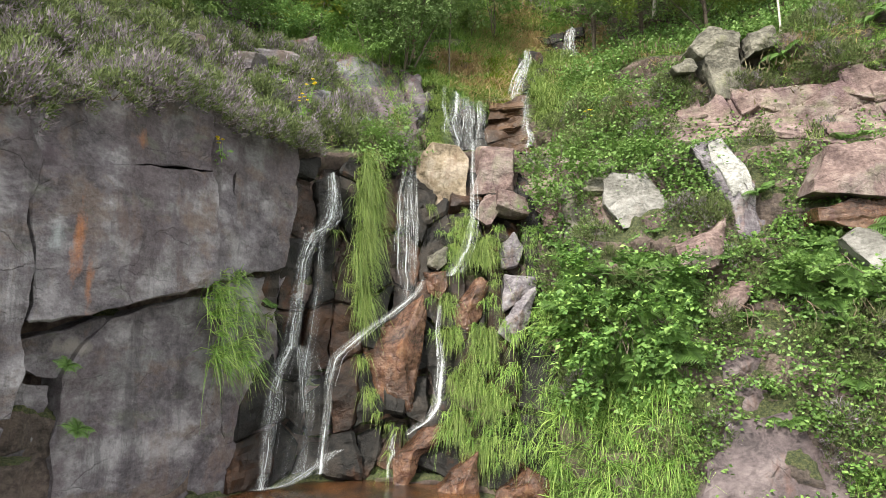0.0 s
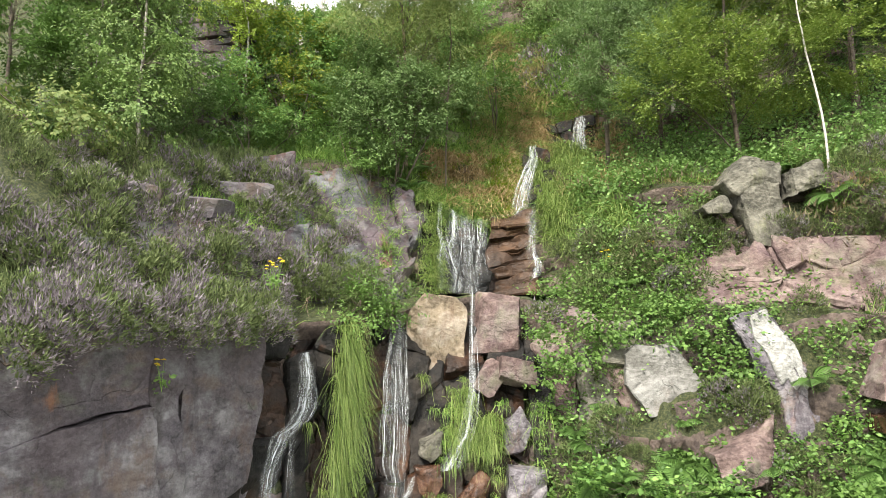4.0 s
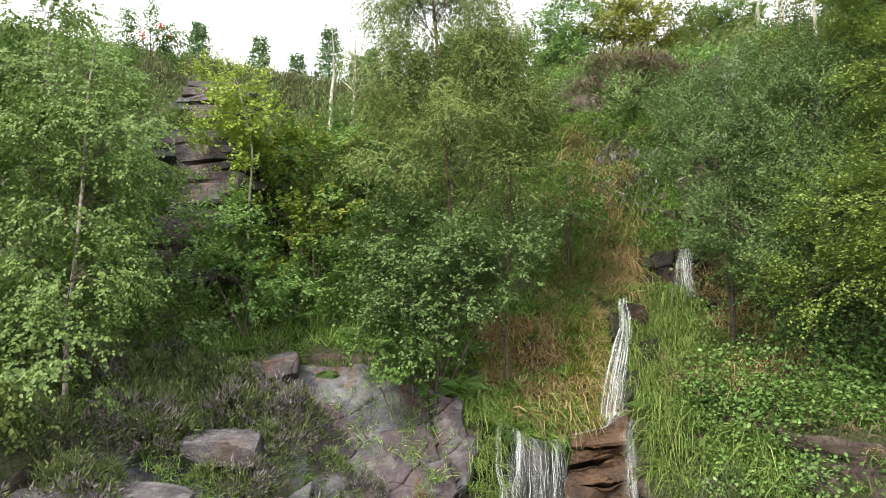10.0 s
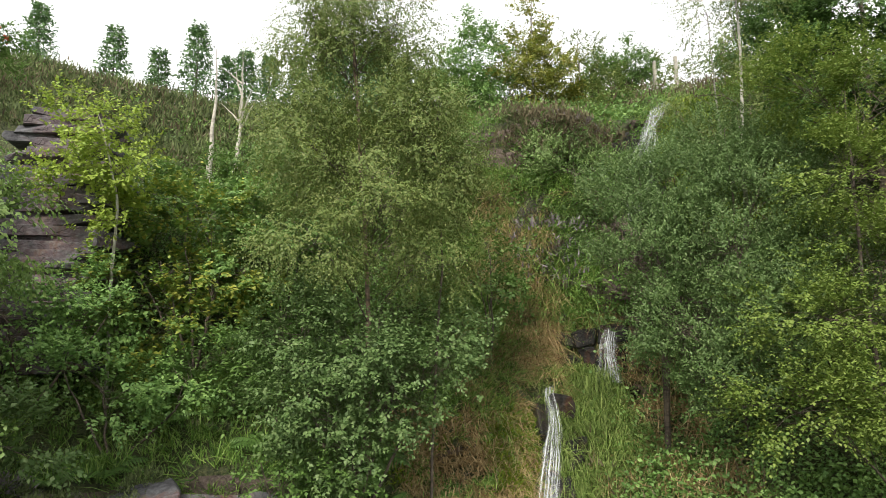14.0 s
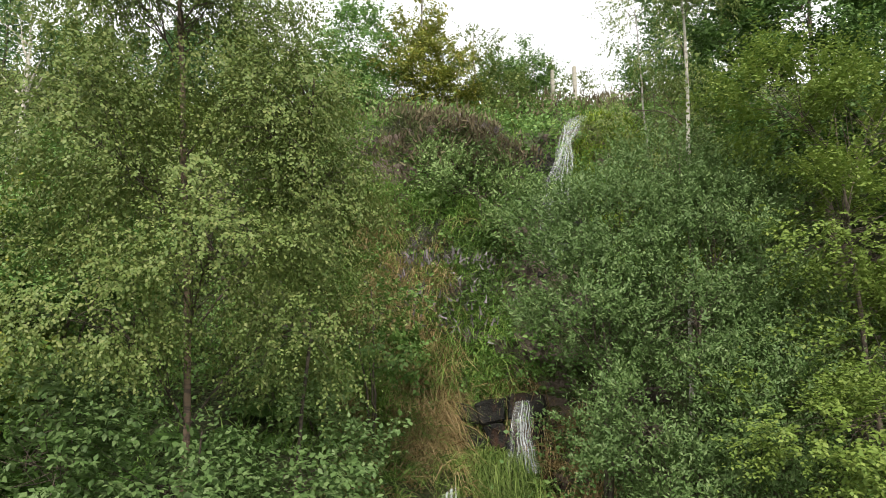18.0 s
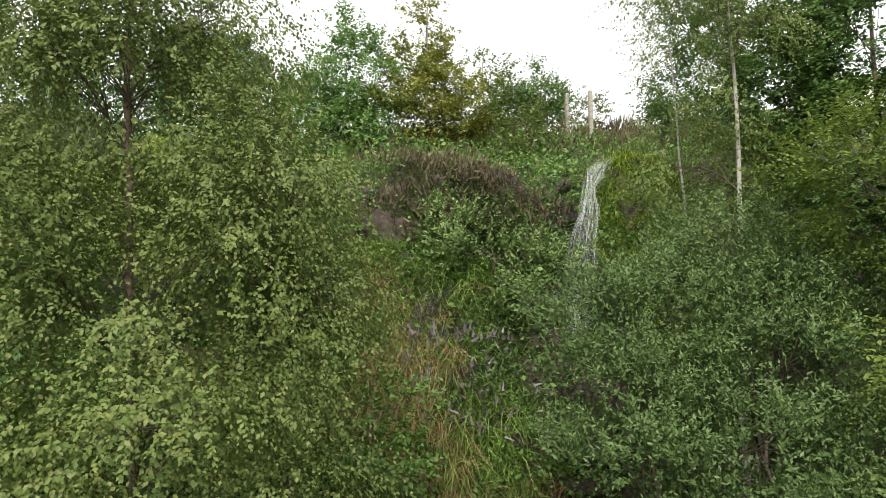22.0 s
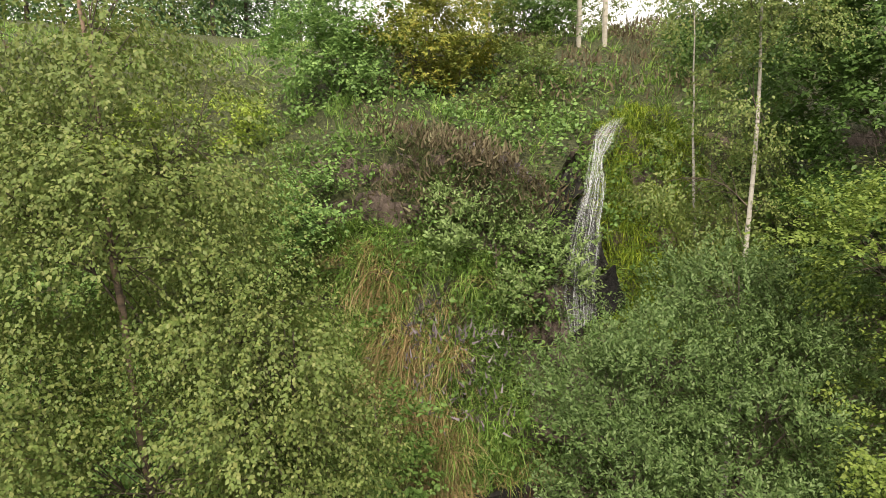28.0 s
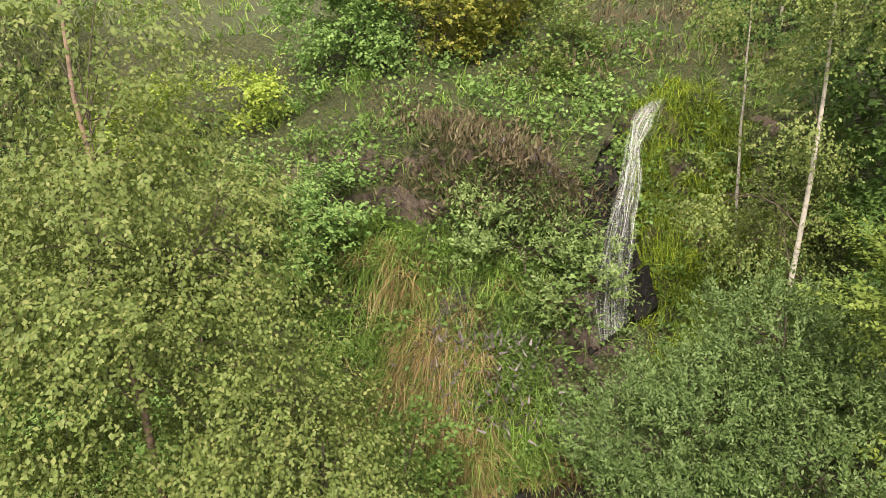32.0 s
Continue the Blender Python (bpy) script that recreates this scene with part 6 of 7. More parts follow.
sward("moss", "bright mossy grass beside the topmost fall", 620, 4.0, 5.6, 6.2, 7.08, M_MOSS, 0.3, 0.006, 0.9, 56, lambda p, nn, r: p[:, 0] > 4.05 + (p[:, 2] - 12.0) * 0.42, per=20, seg=2)
cover("undergrowth", "dark woodland undergrowth", 900, -6.5, -0.2, 4.5, 6.6, M_DEEP, 0.055, 44, per=22, height=0.3)
cover("undergrowth", "green scrub on the upper slope", 480, -2.0, 6.5, 5.6, 7.5, M_BRIGHT, 0.06, 45, per=20, height=0.14, keep=patch(0.9, 0.02, 73))
cover("undergrowth", "dark scrub on the upper slope", 700, -6.0, 7.5, 5.6, 7.8, M_DEEP, 0.06, 46, per=20, height=0.18, keep=patch(0.7, 0.0, 74))
cover("undergrowth", "pale green willow scrub beside the topmost fall", 260, 2.4, 3.8, 6.2, 6.95, M_SALLOW, 0.05, 54, per=22, height=0.22, keep=patch(1.2, -0.05, 80), aspect=0.45)
cover("undergrowth", "bright bramble scrub on the upper slope", 180, 0.4, 3.5, 5.8, 7.1, M_BRIGHT, 0.055, 59, per=18, height=0.16, keep=patch(1.3, 0.05, 81))
cover("bramble", "bramble leaves over the foot of the bank", 260, 2.6, 6.5, 1.0, 1.7, M_BRIGHT, 0.055, 60, per=20, height=0.14, keep=patch(1.1, 0.0, 82))
sward("grass", "fresh grass on the foot of the bank", 130, 2.6, 6.5, 1.0, 1.6, M_GRASS, 0.26, 0.005, 0.7, 61, patch(1.0, 0.0, 83), per=20, seg=2)
cover("undergrowth", "ferny scrub at the bank's foot", 520, 2.6, 7.0, 1.0, 2.4, M_FERN, 0.05, 47, per=20, height=0.15, keep=patch(0.9, 0.0, 75))

# ---- trees ----
tree("birch_tree", "silver birch with peeling pinkish bark beside the fall", [(-0.55, 11.95), (-0.58, 11.9, 9.7), (-0.72, 11.74, 12.0), (-0.8, 11.8, 13.2), (-0.85, 11.85, 14.3)],
     [(-0.82, 11.8, 13.6, 0.6, 0.5, 0.8, 0.75), (-0.3, 11.7, 12.9, 0.4, 0.4, 0.5, 0.9), (-1.35, 11.7, 12.7, 0.45, 0.4, 0.55, 0.9), (-0.75, 11.7, 12.3, 0.75, 0.7, 0.75, 1.0), (-0.1, 11.6, 11.8, 0.45, 0.5, 0.6), (-1.35, 11.5, 11.4, 0.5, 0.55, 0.65), (-0.6, 11.5, 11.0, 0.95, 0.55, 0.65), (0.22, 11.6, 10.9, 0.38, 0.45, 0.5), (-0.45, 10.95, 10.55, 0.5, 0.35, 0.3), (-1.15, 11.3, 10.2, 0.55, 0.5, 0.5), (0.1, 11.5, 10.1, 0.5, 0.45, 0.4), (-0.8, 11.6, 13.0, 0.5, 0.45, 0.4, 0.5)],
     M_BIRCH, M_BARKP, 0.031, 201, "weeping", 1.0, 0.66, 0.027)
tree("birch_tree", "pale-leaved birch leaning out beside the stream", [(0.1, 11.75), (0.2, 11.6, 10.0), (0.15, 11.4, 11.9)],
     [(0.12, 11.35, 11.75, 0.32, 0.32, 0.35), (-0.15, 11.15, 11.4, 0.32, 0.3, 0.35), (0.35, 11.6, 11.25, 0.28, 0.35, 0.4)], M_BIRCH, M_BARKB, 0.031, 234, "weeping", 1.0, 0.66, 0.013)
tree("sallow_shrub", "dense dark green sallow shrub under the birch", [(-0.75, 11.5), (-0.7, 11.3, 8.6)],
     [(-0.95, 11.1, 8.5, 0.6, 0.45, 0.6), (-0.35, 11.1, 8.75, 0.55, 0.45, 0.55), (0.1, 11.4, 9.1, 0.45, 0.4, 0.5), (-0.7, 11.2, 9.15, 0.6, 0.4, 0.4), (-1.25, 11.3, 9.3, 0.45, 0.4, 0.5), (-0.6, 10.95, 8.1, 0.4, 0.3, 0.35)], M_SALLOW, M_BARKB, 0.058, 202, "bushy", 1.3, 0.6, 0.03, category="shrub", stems=5)
tree("leafy_shrub", "bright low shrub at the edge of the bedrock", [(-1.0, 11.2), (-1.0, 11.0, 7.9)], [(-0.95, 10.95, 7.8, 0.3, 0.22, 0.2), (-1.3, 11.0, 7.95, 0.25, 0.2, 0.2)], M_BRIGHT, M_BARKB, 0.055, 236, "bushy", 1.2, 0.7, 0.012, category="shrub", stems=3)
for k, (lab, stem, lobes, mt, sz) in enumerate([
    ("slender birch with light green leaves at the wood's edge", [(-4.03, 9.45), (-4.05, 9.4, 8.4), (-4.15, 9.6, 10.2), (-4.2, 9.7, 11.4)], [(-4.1, 9.6, 9.4, 0.6, 0.5, 0.6), (-3.75, 9.7, 10.1, 0.6, 0.5, 0.5), (-4.3, 9.8, 10.7, 0.6, 0.5, 0.55), (-4.5, 9.6, 9.8, 0.5, 0.5, 0.6), (-3.95, 9.3, 8.6, 0.65, 0.4, 0.45), (-4.1, 9.15, 7.9, 0.6, 0.4, 0.45)], M_WOOD, 0.05),
    ("slender birch with a pale stem at the wood's edge", [(-5.15, 10.2), (-5.1, 10.2, 9.0), (-5.2, 10.3, 12.0)], [(-5.1, 10.2, 9.9, 0.75, 0.6, 0.8), (-5.2, 10.3, 11.0, 0.65, 0.6, 0.7), (-5.3, 10.3, 11.9, 0.45, 0.45, 0.5), (-5.0, 9.9, 8.9, 0.8, 0.6, 0.5)], M_WOOD, 0.055),
    ("dark-leaved birch in the wood", [(-6.3, 10.0), (-6.3, 10.0, 9.5), (-6.4, 10.1, 12.2)], [(-6.2, 9.9, 9.6, 0.9, 0.7, 0.9), (-6.4, 10.0, 11.1, 0.9, 0.7, 0.9)], M_DEEP, 0.065),
    ("dark-leaved birch in the wood", [(-6.0, 12.2), (-6.0, 12.2, 10.5), (-6.1, 12.2, 12.4)], [(-5.9, 12.1, 10.6, 0.9, 0.7, 0.9), (-6.2, 12.2, 11.8, 0.8, 0.7, 0.7)], M_DEEP, 0.07),
]):
    tree("birch_tree", lab, stem, lobes, mt, M_BARKG, sz, 203 + k, "weeping", 1.1, 0.66, 0.022, "birches at the wood's edge")
tree("hazel_shrub", "broad dark-leaved hazel bush with yellowing leaves", [(-2.8, 13.3), (-2.8, 13.2, 10.3)], [(-3.3, 13.0, 10.0, 0.75, 0.6, 0.75), (-2.5, 12.9, 10.1, 0.75, 0.6, 0.75), (-2.9, 13.2, 10.8, 0.7, 0.6, 0.55), (-2.9, 12.7, 9.5, 0.8, 0.5, 0.5)], M_HAZEL, M_BARKB, 0.075, 206, "tiered", 1.3, 0.8, 0.03, category="shrub", stems=6)
tree("hazel_shrub", "broad dark-leaved hazel bush", [(-1.85, 13.4), (-1.85, 13.3, 10.3)], [(-1.9, 13.2, 10.2, 0.6, 0.55, 0.7), (-1.5, 13.4, 10.8, 0.6, 0.55, 0.6), (-2.1, 13.5, 11.0, 0.5, 0.5, 0.5)], M_DEEP, M_BARKB, 0.07, 226, "bushy", 1.3, 0.75, 0.03, category="shrub", stems=5)
tree("rowan_sapling", "bright green sapling in the undergrowth", [(-1.6, 12.2), (-1.6, 12.1, 9.2)], [(-1.55, 12.0, 9.2, 0.45, 0.4, 0.18), (-1.75, 12.0, 8.9, 0.5, 0.4, 0.16), (-1.5, 12.05, 9.5, 0.25, 0.25, 0.16), (-1.35, 11.95, 8.95, 0.4, 0.3, 0.14)], M_BRIGHT, M_BARKB, 0.08, 207, "tiered", 1.1, 0.5, 0.016)
tree("birch_tree", "small yellow-green birch by the crag", [(-3.65, 12.8), (-3.7, 12.7, 10.8), (-3.95, 12.6, 12.0)], [(-4.0, 12.6, 11.8, 0.45, 0.42, 0.42), (-3.6, 12.6, 11.35, 0.42, 0.4, 0.4), (-4.2, 12.6, 11.3, 0.3, 0.3, 0.3), (-3.55, 12.7, 10.8, 0.35, 0.35, 0.35)], M_YELLOWG, M_BARKW, 0.06, 208, "bushy", 1.2, 0.72, 0.02)
for k, (lab, stem, lobes, mt, gr) in enumerate([
    ("dark undergrowth bush below the crag", [(-4.3, 12.3), (-4.3, 12.2, 9.6)], [(-4.5, 12.0, 9.5, 0.7, 0.5, 0.6), (-3.7, 12.1, 9.5, 0.5, 0.45, 0.5), (-5.2, 11.6, 9.4, 0.7, 0.5, 0.7)], M_DEEP, "bushy"),
    ("low green bush at the wood's edge", [(-4.3, 10.4), (-4.3, 10.3, 8.4)], [(-4.4, 10.2, 8.4, 0.7, 0.5, 0.5), (-3.6, 10.7, 8.3, 0.55, 0.4, 0.4), (-5.1, 9.6, 8.1, 0.7, 0.5, 0.5)], M_SALLOW, "bushy"),
    ("low dark bush at the wood's edge", [(-3.2, 11.9), (-3.2, 11.8, 8.8)], [(-3.3, 11.7, 8.7, 0.6, 0.4, 0.4), (-2.5, 12.1, 8.8, 0.5, 0.35, 0.35)], M_DEEP, "tiered"),
    ("low leafy bush beside the heather", [(-4.5, 8.7), (-4.5, 8.6, 7.4)], [(-4.5, 8.6, 7.5, 0.5, 0.4, 0.4), (-5.2, 8.4, 7.6, 0.5, 0.4, 0.5)], M_BIRCH, "weeping"),
    ("bright green bush below the dead stems", [(-2.6, 14.4), (-2.6, 14.4, 11.4)], [(-3.0, 14.3, 11.4, 0.6, 0.45, 0.5), (-2.3, 14.4, 11.7, 0.55, 0.45, 0.5), (-1.7, 14.3, 11.4, 0.5, 0.45, 0.45), (-3.6, 14.2, 11.2, 0.5, 0.45, 0.5)], M_BRIGHT, "bushy"),
    ("light green sallow bush below the ridge", [(-0.8, 15.4), (-0.8, 15.4, 12.2)], [(-1.0, 15.3, 12.1, 0.6, 0.5, 0.6), (-0.3, 15.2, 12.3, 0.55, 0.5, 0.5), (-1.7, 15.6, 12.4, 0.6, 0.5, 0.6)], M_BIRCH, "weeping"),
    ("dark sallow bush on the slope", [(0.5, 15.5), (0.5, 15.4, 12.1)], [(0.25, 15.3, 12.2, 0.5, 0.45, 0.5), (0.75, 15.5, 12.3, 0.45, 0.4, 0.45), (0.5, 15.2, 11.8, 0.5, 0.4, 0.35)], M_DEEP, "bushy"),
    ("bright green bush beside the dry gully", [(1.15, 13.5), (1.15, 13.4, 10.0)], [(1.15, 13.4, 9.95, 0.33, 0.32, 0.35), (1.35, 13.6, 10.35, 0.25, 0.25, 0.25)], M_BRIGHT, "bushy"),
    ("rounded green bush beside the dry gully", [(0.6, 13.4), (0.6, 13.3, 9.5)], [(0.65, 13.3, 9.5, 0.38, 0.36, 0.4), (0.25, 13.6, 9.7, 0.4, 0.4, 0.42)], M_WOOD, "bushy"),
    ("willow bush over the heather clump", [(2.75, 14.7), (2.75, 14.6, 11.8)], [(2.6, 14.5, 11.95, 0.55, 0.42, 0.36), (3.2, 14.2, 11.6, 0.5, 0.4, 0.42), (2.3, 14.7, 12.2, 0.35, 0.3, 0.26)], M_WILLOW, "upright"),
    ("yellow-green scrub on the brow", [(-0.4, 17.3), (-0.4, 17.2, 13.8)], [(-0.6, 17.1, 13.4, 0.6, 0.5, 0.25), (0.1, 17.3, 13.6, 0.5, 0.45, 0.25), (-1.3, 17.0, 13.2, 0.6, 0.5, 0.3)], M_YELLOWG, "bushy"),
    ("low scrub bush on the brow", [(4.4, 17.0), (4.4, 16.9, 14.4)], [(4.3, 16.8, 14.3, 0.5, 0.4, 0.3), (3.6, 16.4, 13.7, 0.4, 0.35, 0.3)], M_BIRCH, "bushy"),
]):
    tree("bush", lab, stem, lobes, mt, M_BARKB, 0.062, 270 + k, gr, 1.15, 0.45 if gr == "upright" else 0.68, 0.022, "bushes on the slope", "shrub", 3)
tree("sallow_tree", "grey-green sallow overhanging the stream", [(3.0, 12.2), (3.0, 12.0, 9.6), (3.1, 12.0, 11.2)],
     [(2.75, 11.9, 10.3, 0.65, 0.55, 0.7), (3.3, 12.2, 11.1, 0.65, 0.55, 0.55), (2.95, 11.35, 9.3, 0.6, 0.42, 0.55), (3.35, 11.2, 8.8, 0.55, 0.4, 0.4), (2.6, 12.1, 11.0, 0.4, 0.4, 0.4), (3.45, 11.5, 10.2, 0.6, 0.5, 0.7)], M_SALLOW, M_BARKB, 0.047, 211, "upright", 1.2, 0.42, 0.035, stems=5)
tree("sallow_tree", "grey-green sallow overhanging the stream", [(3.9, 12.0), (3.9, 11.9, 10.2), (4.0, 11.9, 11.6)],
     [(4.0, 11.7, 10.8, 0.7, 0.55, 0.7), (4.5, 12.0, 11.4, 0.65, 0.55, 0.6), (3.9, 12.2, 11.7, 0.55, 0.5, 0.4), (3.6, 11.1, 9.4, 0.6, 0.45, 0.55), (4.3, 11.2, 9.9, 0.7, 0.5, 0.6)], M_SALLOW, M_BARKB, 0.047, 221, "upright", 1.2, 0.42, 0.035, stems=5)
tree("beech_tree", "yellow-green leafy tree with drooping tiers", [(4.6, 10.6), (4.5, 10.6, 9.0), (4.7, 10.9, 12.0)],
     [(3.35, 10.2, 8.55, 0.6, 0.45, 0.28), (4.1, 10.1, 8.7, 0.7, 0.5, 0.4), (3.9, 10.5, 9.4, 0.7, 0.5, 0.4), (4.7, 10.5, 10.0, 0.8, 0.6, 0.6), (4.6, 10.9, 11.0, 0.75, 0.6, 0.6), (4.5, 11.3, 12.1, 0.6, 0.5, 0.55), (5.2, 10.0, 8.9, 0.8, 0.6, 0.7), (5.3, 11.0, 12.0, 0.7, 0.6, 0.7)], M_BEECH, M_BARKB, 0.046, 213, "tiered", 1.15, 0.66, 0.035)
tree("beech_tree", "yellow-green leafy tree with drooping tiers", [(6.3, 10.4), (6.3, 10.4, 9.5), (6.4, 10.4, 12.6)],
     [(6.1, 10.1, 9.3, 0.9, 0.7, 0.8), (5.9, 10.3, 10.6, 0.8, 0.7, 0.7), (6.6, 10.4, 11.4, 0.9, 0.8, 0.9), (6.1, 10.8, 12.5, 0.8, 0.7, 0.7)], M_BEECH, M_BARKB, 0.05, 214, "tiered", 1.15, 0.66, 0.06)
tree("birch_tree", "white-stemmed birch on the rim of the pink wall", [(5.1, 9.26), (5.08, 9.3, 7.8), (5.02, 9.4, 9.2), (4.95, 9.5, 10.6)], [(4.95, 9.6, 10.1, 0.45, 0.4, 0.5, 0.5), (5.1, 9.7, 9.5, 0.4, 0.4, 0.4, 0.4)], M_BIRCH, M_BARKW, 0.05, 215, "weeping", 0.9, 0.66, 0.015)
tree("birch_tree", "tall thin white-stemmed birch", [(4.37, 12.65), (4.47, 12.62, 11.0), (4.53, 12.6, 13.0), (4.57, 12.6, 15.0)],
     [(4.5, 12.6, 14.7, 0.5, 0.45, 0.6, 0.5), (4.0, 12.7, 14.5, 0.5, 0.4, 0.4, 0.5), (4.9, 12.7, 14.3, 0.45, 0.4, 0.5, 0.55), (4.5, 12.7, 13.4, 0.45, 0.4, 0.5, 0.3), (4.1, 13.0, 12.7, 0.45, 0.4, 0.5, 0.5), (4.7, 13.1, 12.3, 0.5, 0.4, 0.5, 0.7)], M_BIRCH, M_BARKW, 0.036, 216, "weeping", 1.0, 0.66, 0.034)
tree("birch_tree", "tall thin grey-stemmed birch", [(5.2, 13.9), (5.06, 13.9, 12.0), (4.97, 13.9, 13.0), (4.84, 13.9, 14.6)],
     [(4.85, 13.9, 14.5, 0.4, 0.4, 0.5, 0.3), (5.2, 13.9, 13.9, 0.4, 0.4, 0.5, 0.25), (5.7, 13.7, 13.2, 0.5, 0.45, 0.6, 0.5), (5.5, 13.6, 12.3, 0.6, 0.5, 0.5, 0.6)], M_BIRCH, M_BARKW, 0.04, 217, "weeping", 1.0, 0.66, 0.022)
tree("oak_tree", "dark green tree above the willows", [(6.6, 12.6), (6.5, 12.6, 12.0), (6.5, 12.6, 15.0)], [(6.1, 12.6, 12.9, 0.85, 0.75, 0.9), (6.5, 12.7, 14.3, 1.0, 0.85, 1.0), (5.5, 12.5, 12.2, 0.55, 0.5, 0.6), (5.7, 13.0, 13.8, 0.6, 0.55, 0.8), (7.4, 12.2, 12.5, 1.0, 0.9, 1.2), (6.4, 12.7, 15.5, 0.9, 0.7, 0.7), (5.9, 12.9, 14.8, 0.5, 0.5, 0.6)], M_DARK, M_BARKB, 0.065, 218, "bushy", 1.6, 0.7, 0.07)
tree("oak_tree", "dark green tree above the willows", [(8.6, 12.4), (8.6, 12.4, 12.0), (8.6, 12.4, 15.5)], [(8.5, 12.2, 11.5, 1.2, 1.0, 1.4), (8.6, 12.4, 14.0, 1.3, 1.0, 1.3), (7.6, 11.2, 10.2, 1.0, 0.8, 1.2)], M_DARK, M_BARKB, 0.075, 219, "bushy", 1.5, 0.7, 0.08)
tree("bramble_bush", "thick mound of fern and bramble leaves on the bank", [(2.35, 8.3), (2.35, 8.1, 3.0)], [(2.0, 8.0, 3.2, 0.5, 0.28, 0.35), (2.6, 8.0, 3.25, 0.5, 0.28, 0.35), (2.0, 7.75, 2.65, 0.55, 0.28, 0.4), (2.7, 7.75, 2.7, 0.5, 0.28, 0.4), (2.2, 7.55, 2.15, 0.5, 0.25, 0.3), (2.8, 7.6, 2.3, 0.35, 0.25, 0.3)], M_FERN, M_BARKB, 0.085, 237, "tiered", 1.3, 0.7, 0.012, category="shrub", stems=4)
tree("bramble_bush", "bramble mound with yellow-green leaves under the overhang", [(4.9, 8.0), (4.9, 7.8, 3.3)], [(4.5, 7.6, 3.2, 0.45, 0.25, 0.28), (5.1, 7.5, 3.1, 0.5, 0.25, 0.28), (5.6, 7.3, 3.0, 0.4, 0.25, 0.3), (4.75, 7.5, 2.5, 0.4, 0.22, 0.22), (5.5, 7.2, 2.4, 0.5, 0.25, 0.3)], M_BRIGHT, M_BARKB, 0.075, 238, "bushy", 1.2, 0.7, 0.012, category="shrub", stems=4)
tree("ivy_mound", "dark glossy bramble hanging beside the pink block", [(1.75, 9.4), (1.75, 9.2, 5.0)], [(1.65, 9.1, 4.9, 0.35, 0.2, 0.35), (2.1, 9.1, 5.15, 0.4, 0.2, 0.2), (2.7, 9.2, 5.2, 0.45, 0.2, 0.18), (3.3, 9.0, 5.0, 0.35, 0.2, 0.2), (1.5, 9.0, 4.4, 0.22, 0.15, 0.3), (3.55, 8.75, 4.6, 0.25, 0.18, 0.3)], M_BRIGHT, M_BARKB, 0.06, 239, "bushy", 1.2, 0.75, 0.012, category="shrub", stems=3)
tree("leafy_shrub", "bright green seedling shrub over the dark veil", [(-0.8, 9.5), (-0.8, 9.3, 5.55)], [(-0.85, 9.2, 5.55, 0.3, 0.25, 0.26), (-0.6, 9.15, 5.45, 0.25, 0.2, 0.2), (-0.95, 9.05, 5.25, 0.25, 0.2, 0.25)], M_BRIGHT, M_BARKB, 0.05, 235, "bushy", 1.1, 0.6, 0.012, category="shrub", stems=4)
for k, (stem, lobes, mt) in enumerate([
    ([(1.5, 17.6), (1.5, 17.5, 15.4)], [(1.3, 17.4, 14.5, 0.6, 0.5, 0.6), (1.7, 17.5, 15.1, 0.5, 0.5, 0.6), (1.6, 17.4, 14.2, 0.5, 0.5, 0.4), (1.55, 17.5, 15.7, 0.28, 0.28, 0.35, 0.6)], M_DEEP),
    ([(2.9, 17.7), (2.9, 17.7, 15.5), (2.87, 17.6, 17.0)], [(2.6, 17.5, 14.5, 0.6, 0.5, 0.6), (3.2, 17.6, 14.9, 0.55, 0.5, 0.7), (2.7, 17.6, 15.4, 0.5, 0.45, 0.5, 0.7), (2.87, 17.6, 16.3, 0.38, 0.35, 0.6, 0.45), (3.4, 17.4, 14.3, 0.45, 0.4, 0.4)], M_BIRCHY),
    ([(4.0, 17.9), (4.0, 17.9, 15.2), (3.95, 17.9, 16.2)], [(3.95, 17.8, 15.6, 0.35, 0.35, 0.5, 0.4), (4.0, 17.8, 14.9, 0.4, 0.4, 0.4, 0.7)], M_BIRCH),
    ([(5.6, 19.2), (5.6, 19.2, 16.0)], [(5.5, 19.1, 15.9, 0.5, 0.45, 0.55), (6.0, 19.3, 15.8, 0.45, 0.4, 0.45), (5.1, 19.2, 15.7, 0.4, 0.4, 0.4)], M_BRIGHT),
    ([(6.5, 20.2), (6.5, 20.2, 16.8)], [(6.5, 20.2, 16.4, 0.35, 0.35, 0.55, 0.5), (7.3, 20.0, 16.0, 0.5, 0.4, 0.4)], M_BIRCH),
    ([(7.8, 16.6), (7.8, 16.6, 16.5)], [(7.7, 16.5, 15.2, 0.8, 0.7, 0.9), (8.0, 16.6, 16.6, 0.7, 0.6, 0.8), (7.0, 15.6, 14.4, 0.7, 0.6, 0.6)], M_DARK),
]):
    lobes = [(a, b, c, 1.3 * d, 1.3 * e, 1.2 * g, *sh) for a, b, c, d, e, g, *sh in lobes]
    tree("birch_tree", "young leafy birch on the ridge", stem, lobes, mt, M_BARKW, 0.062, 240 + k, "bushy", 1.3, 0.68, 0.02, "young trees on the ridge")
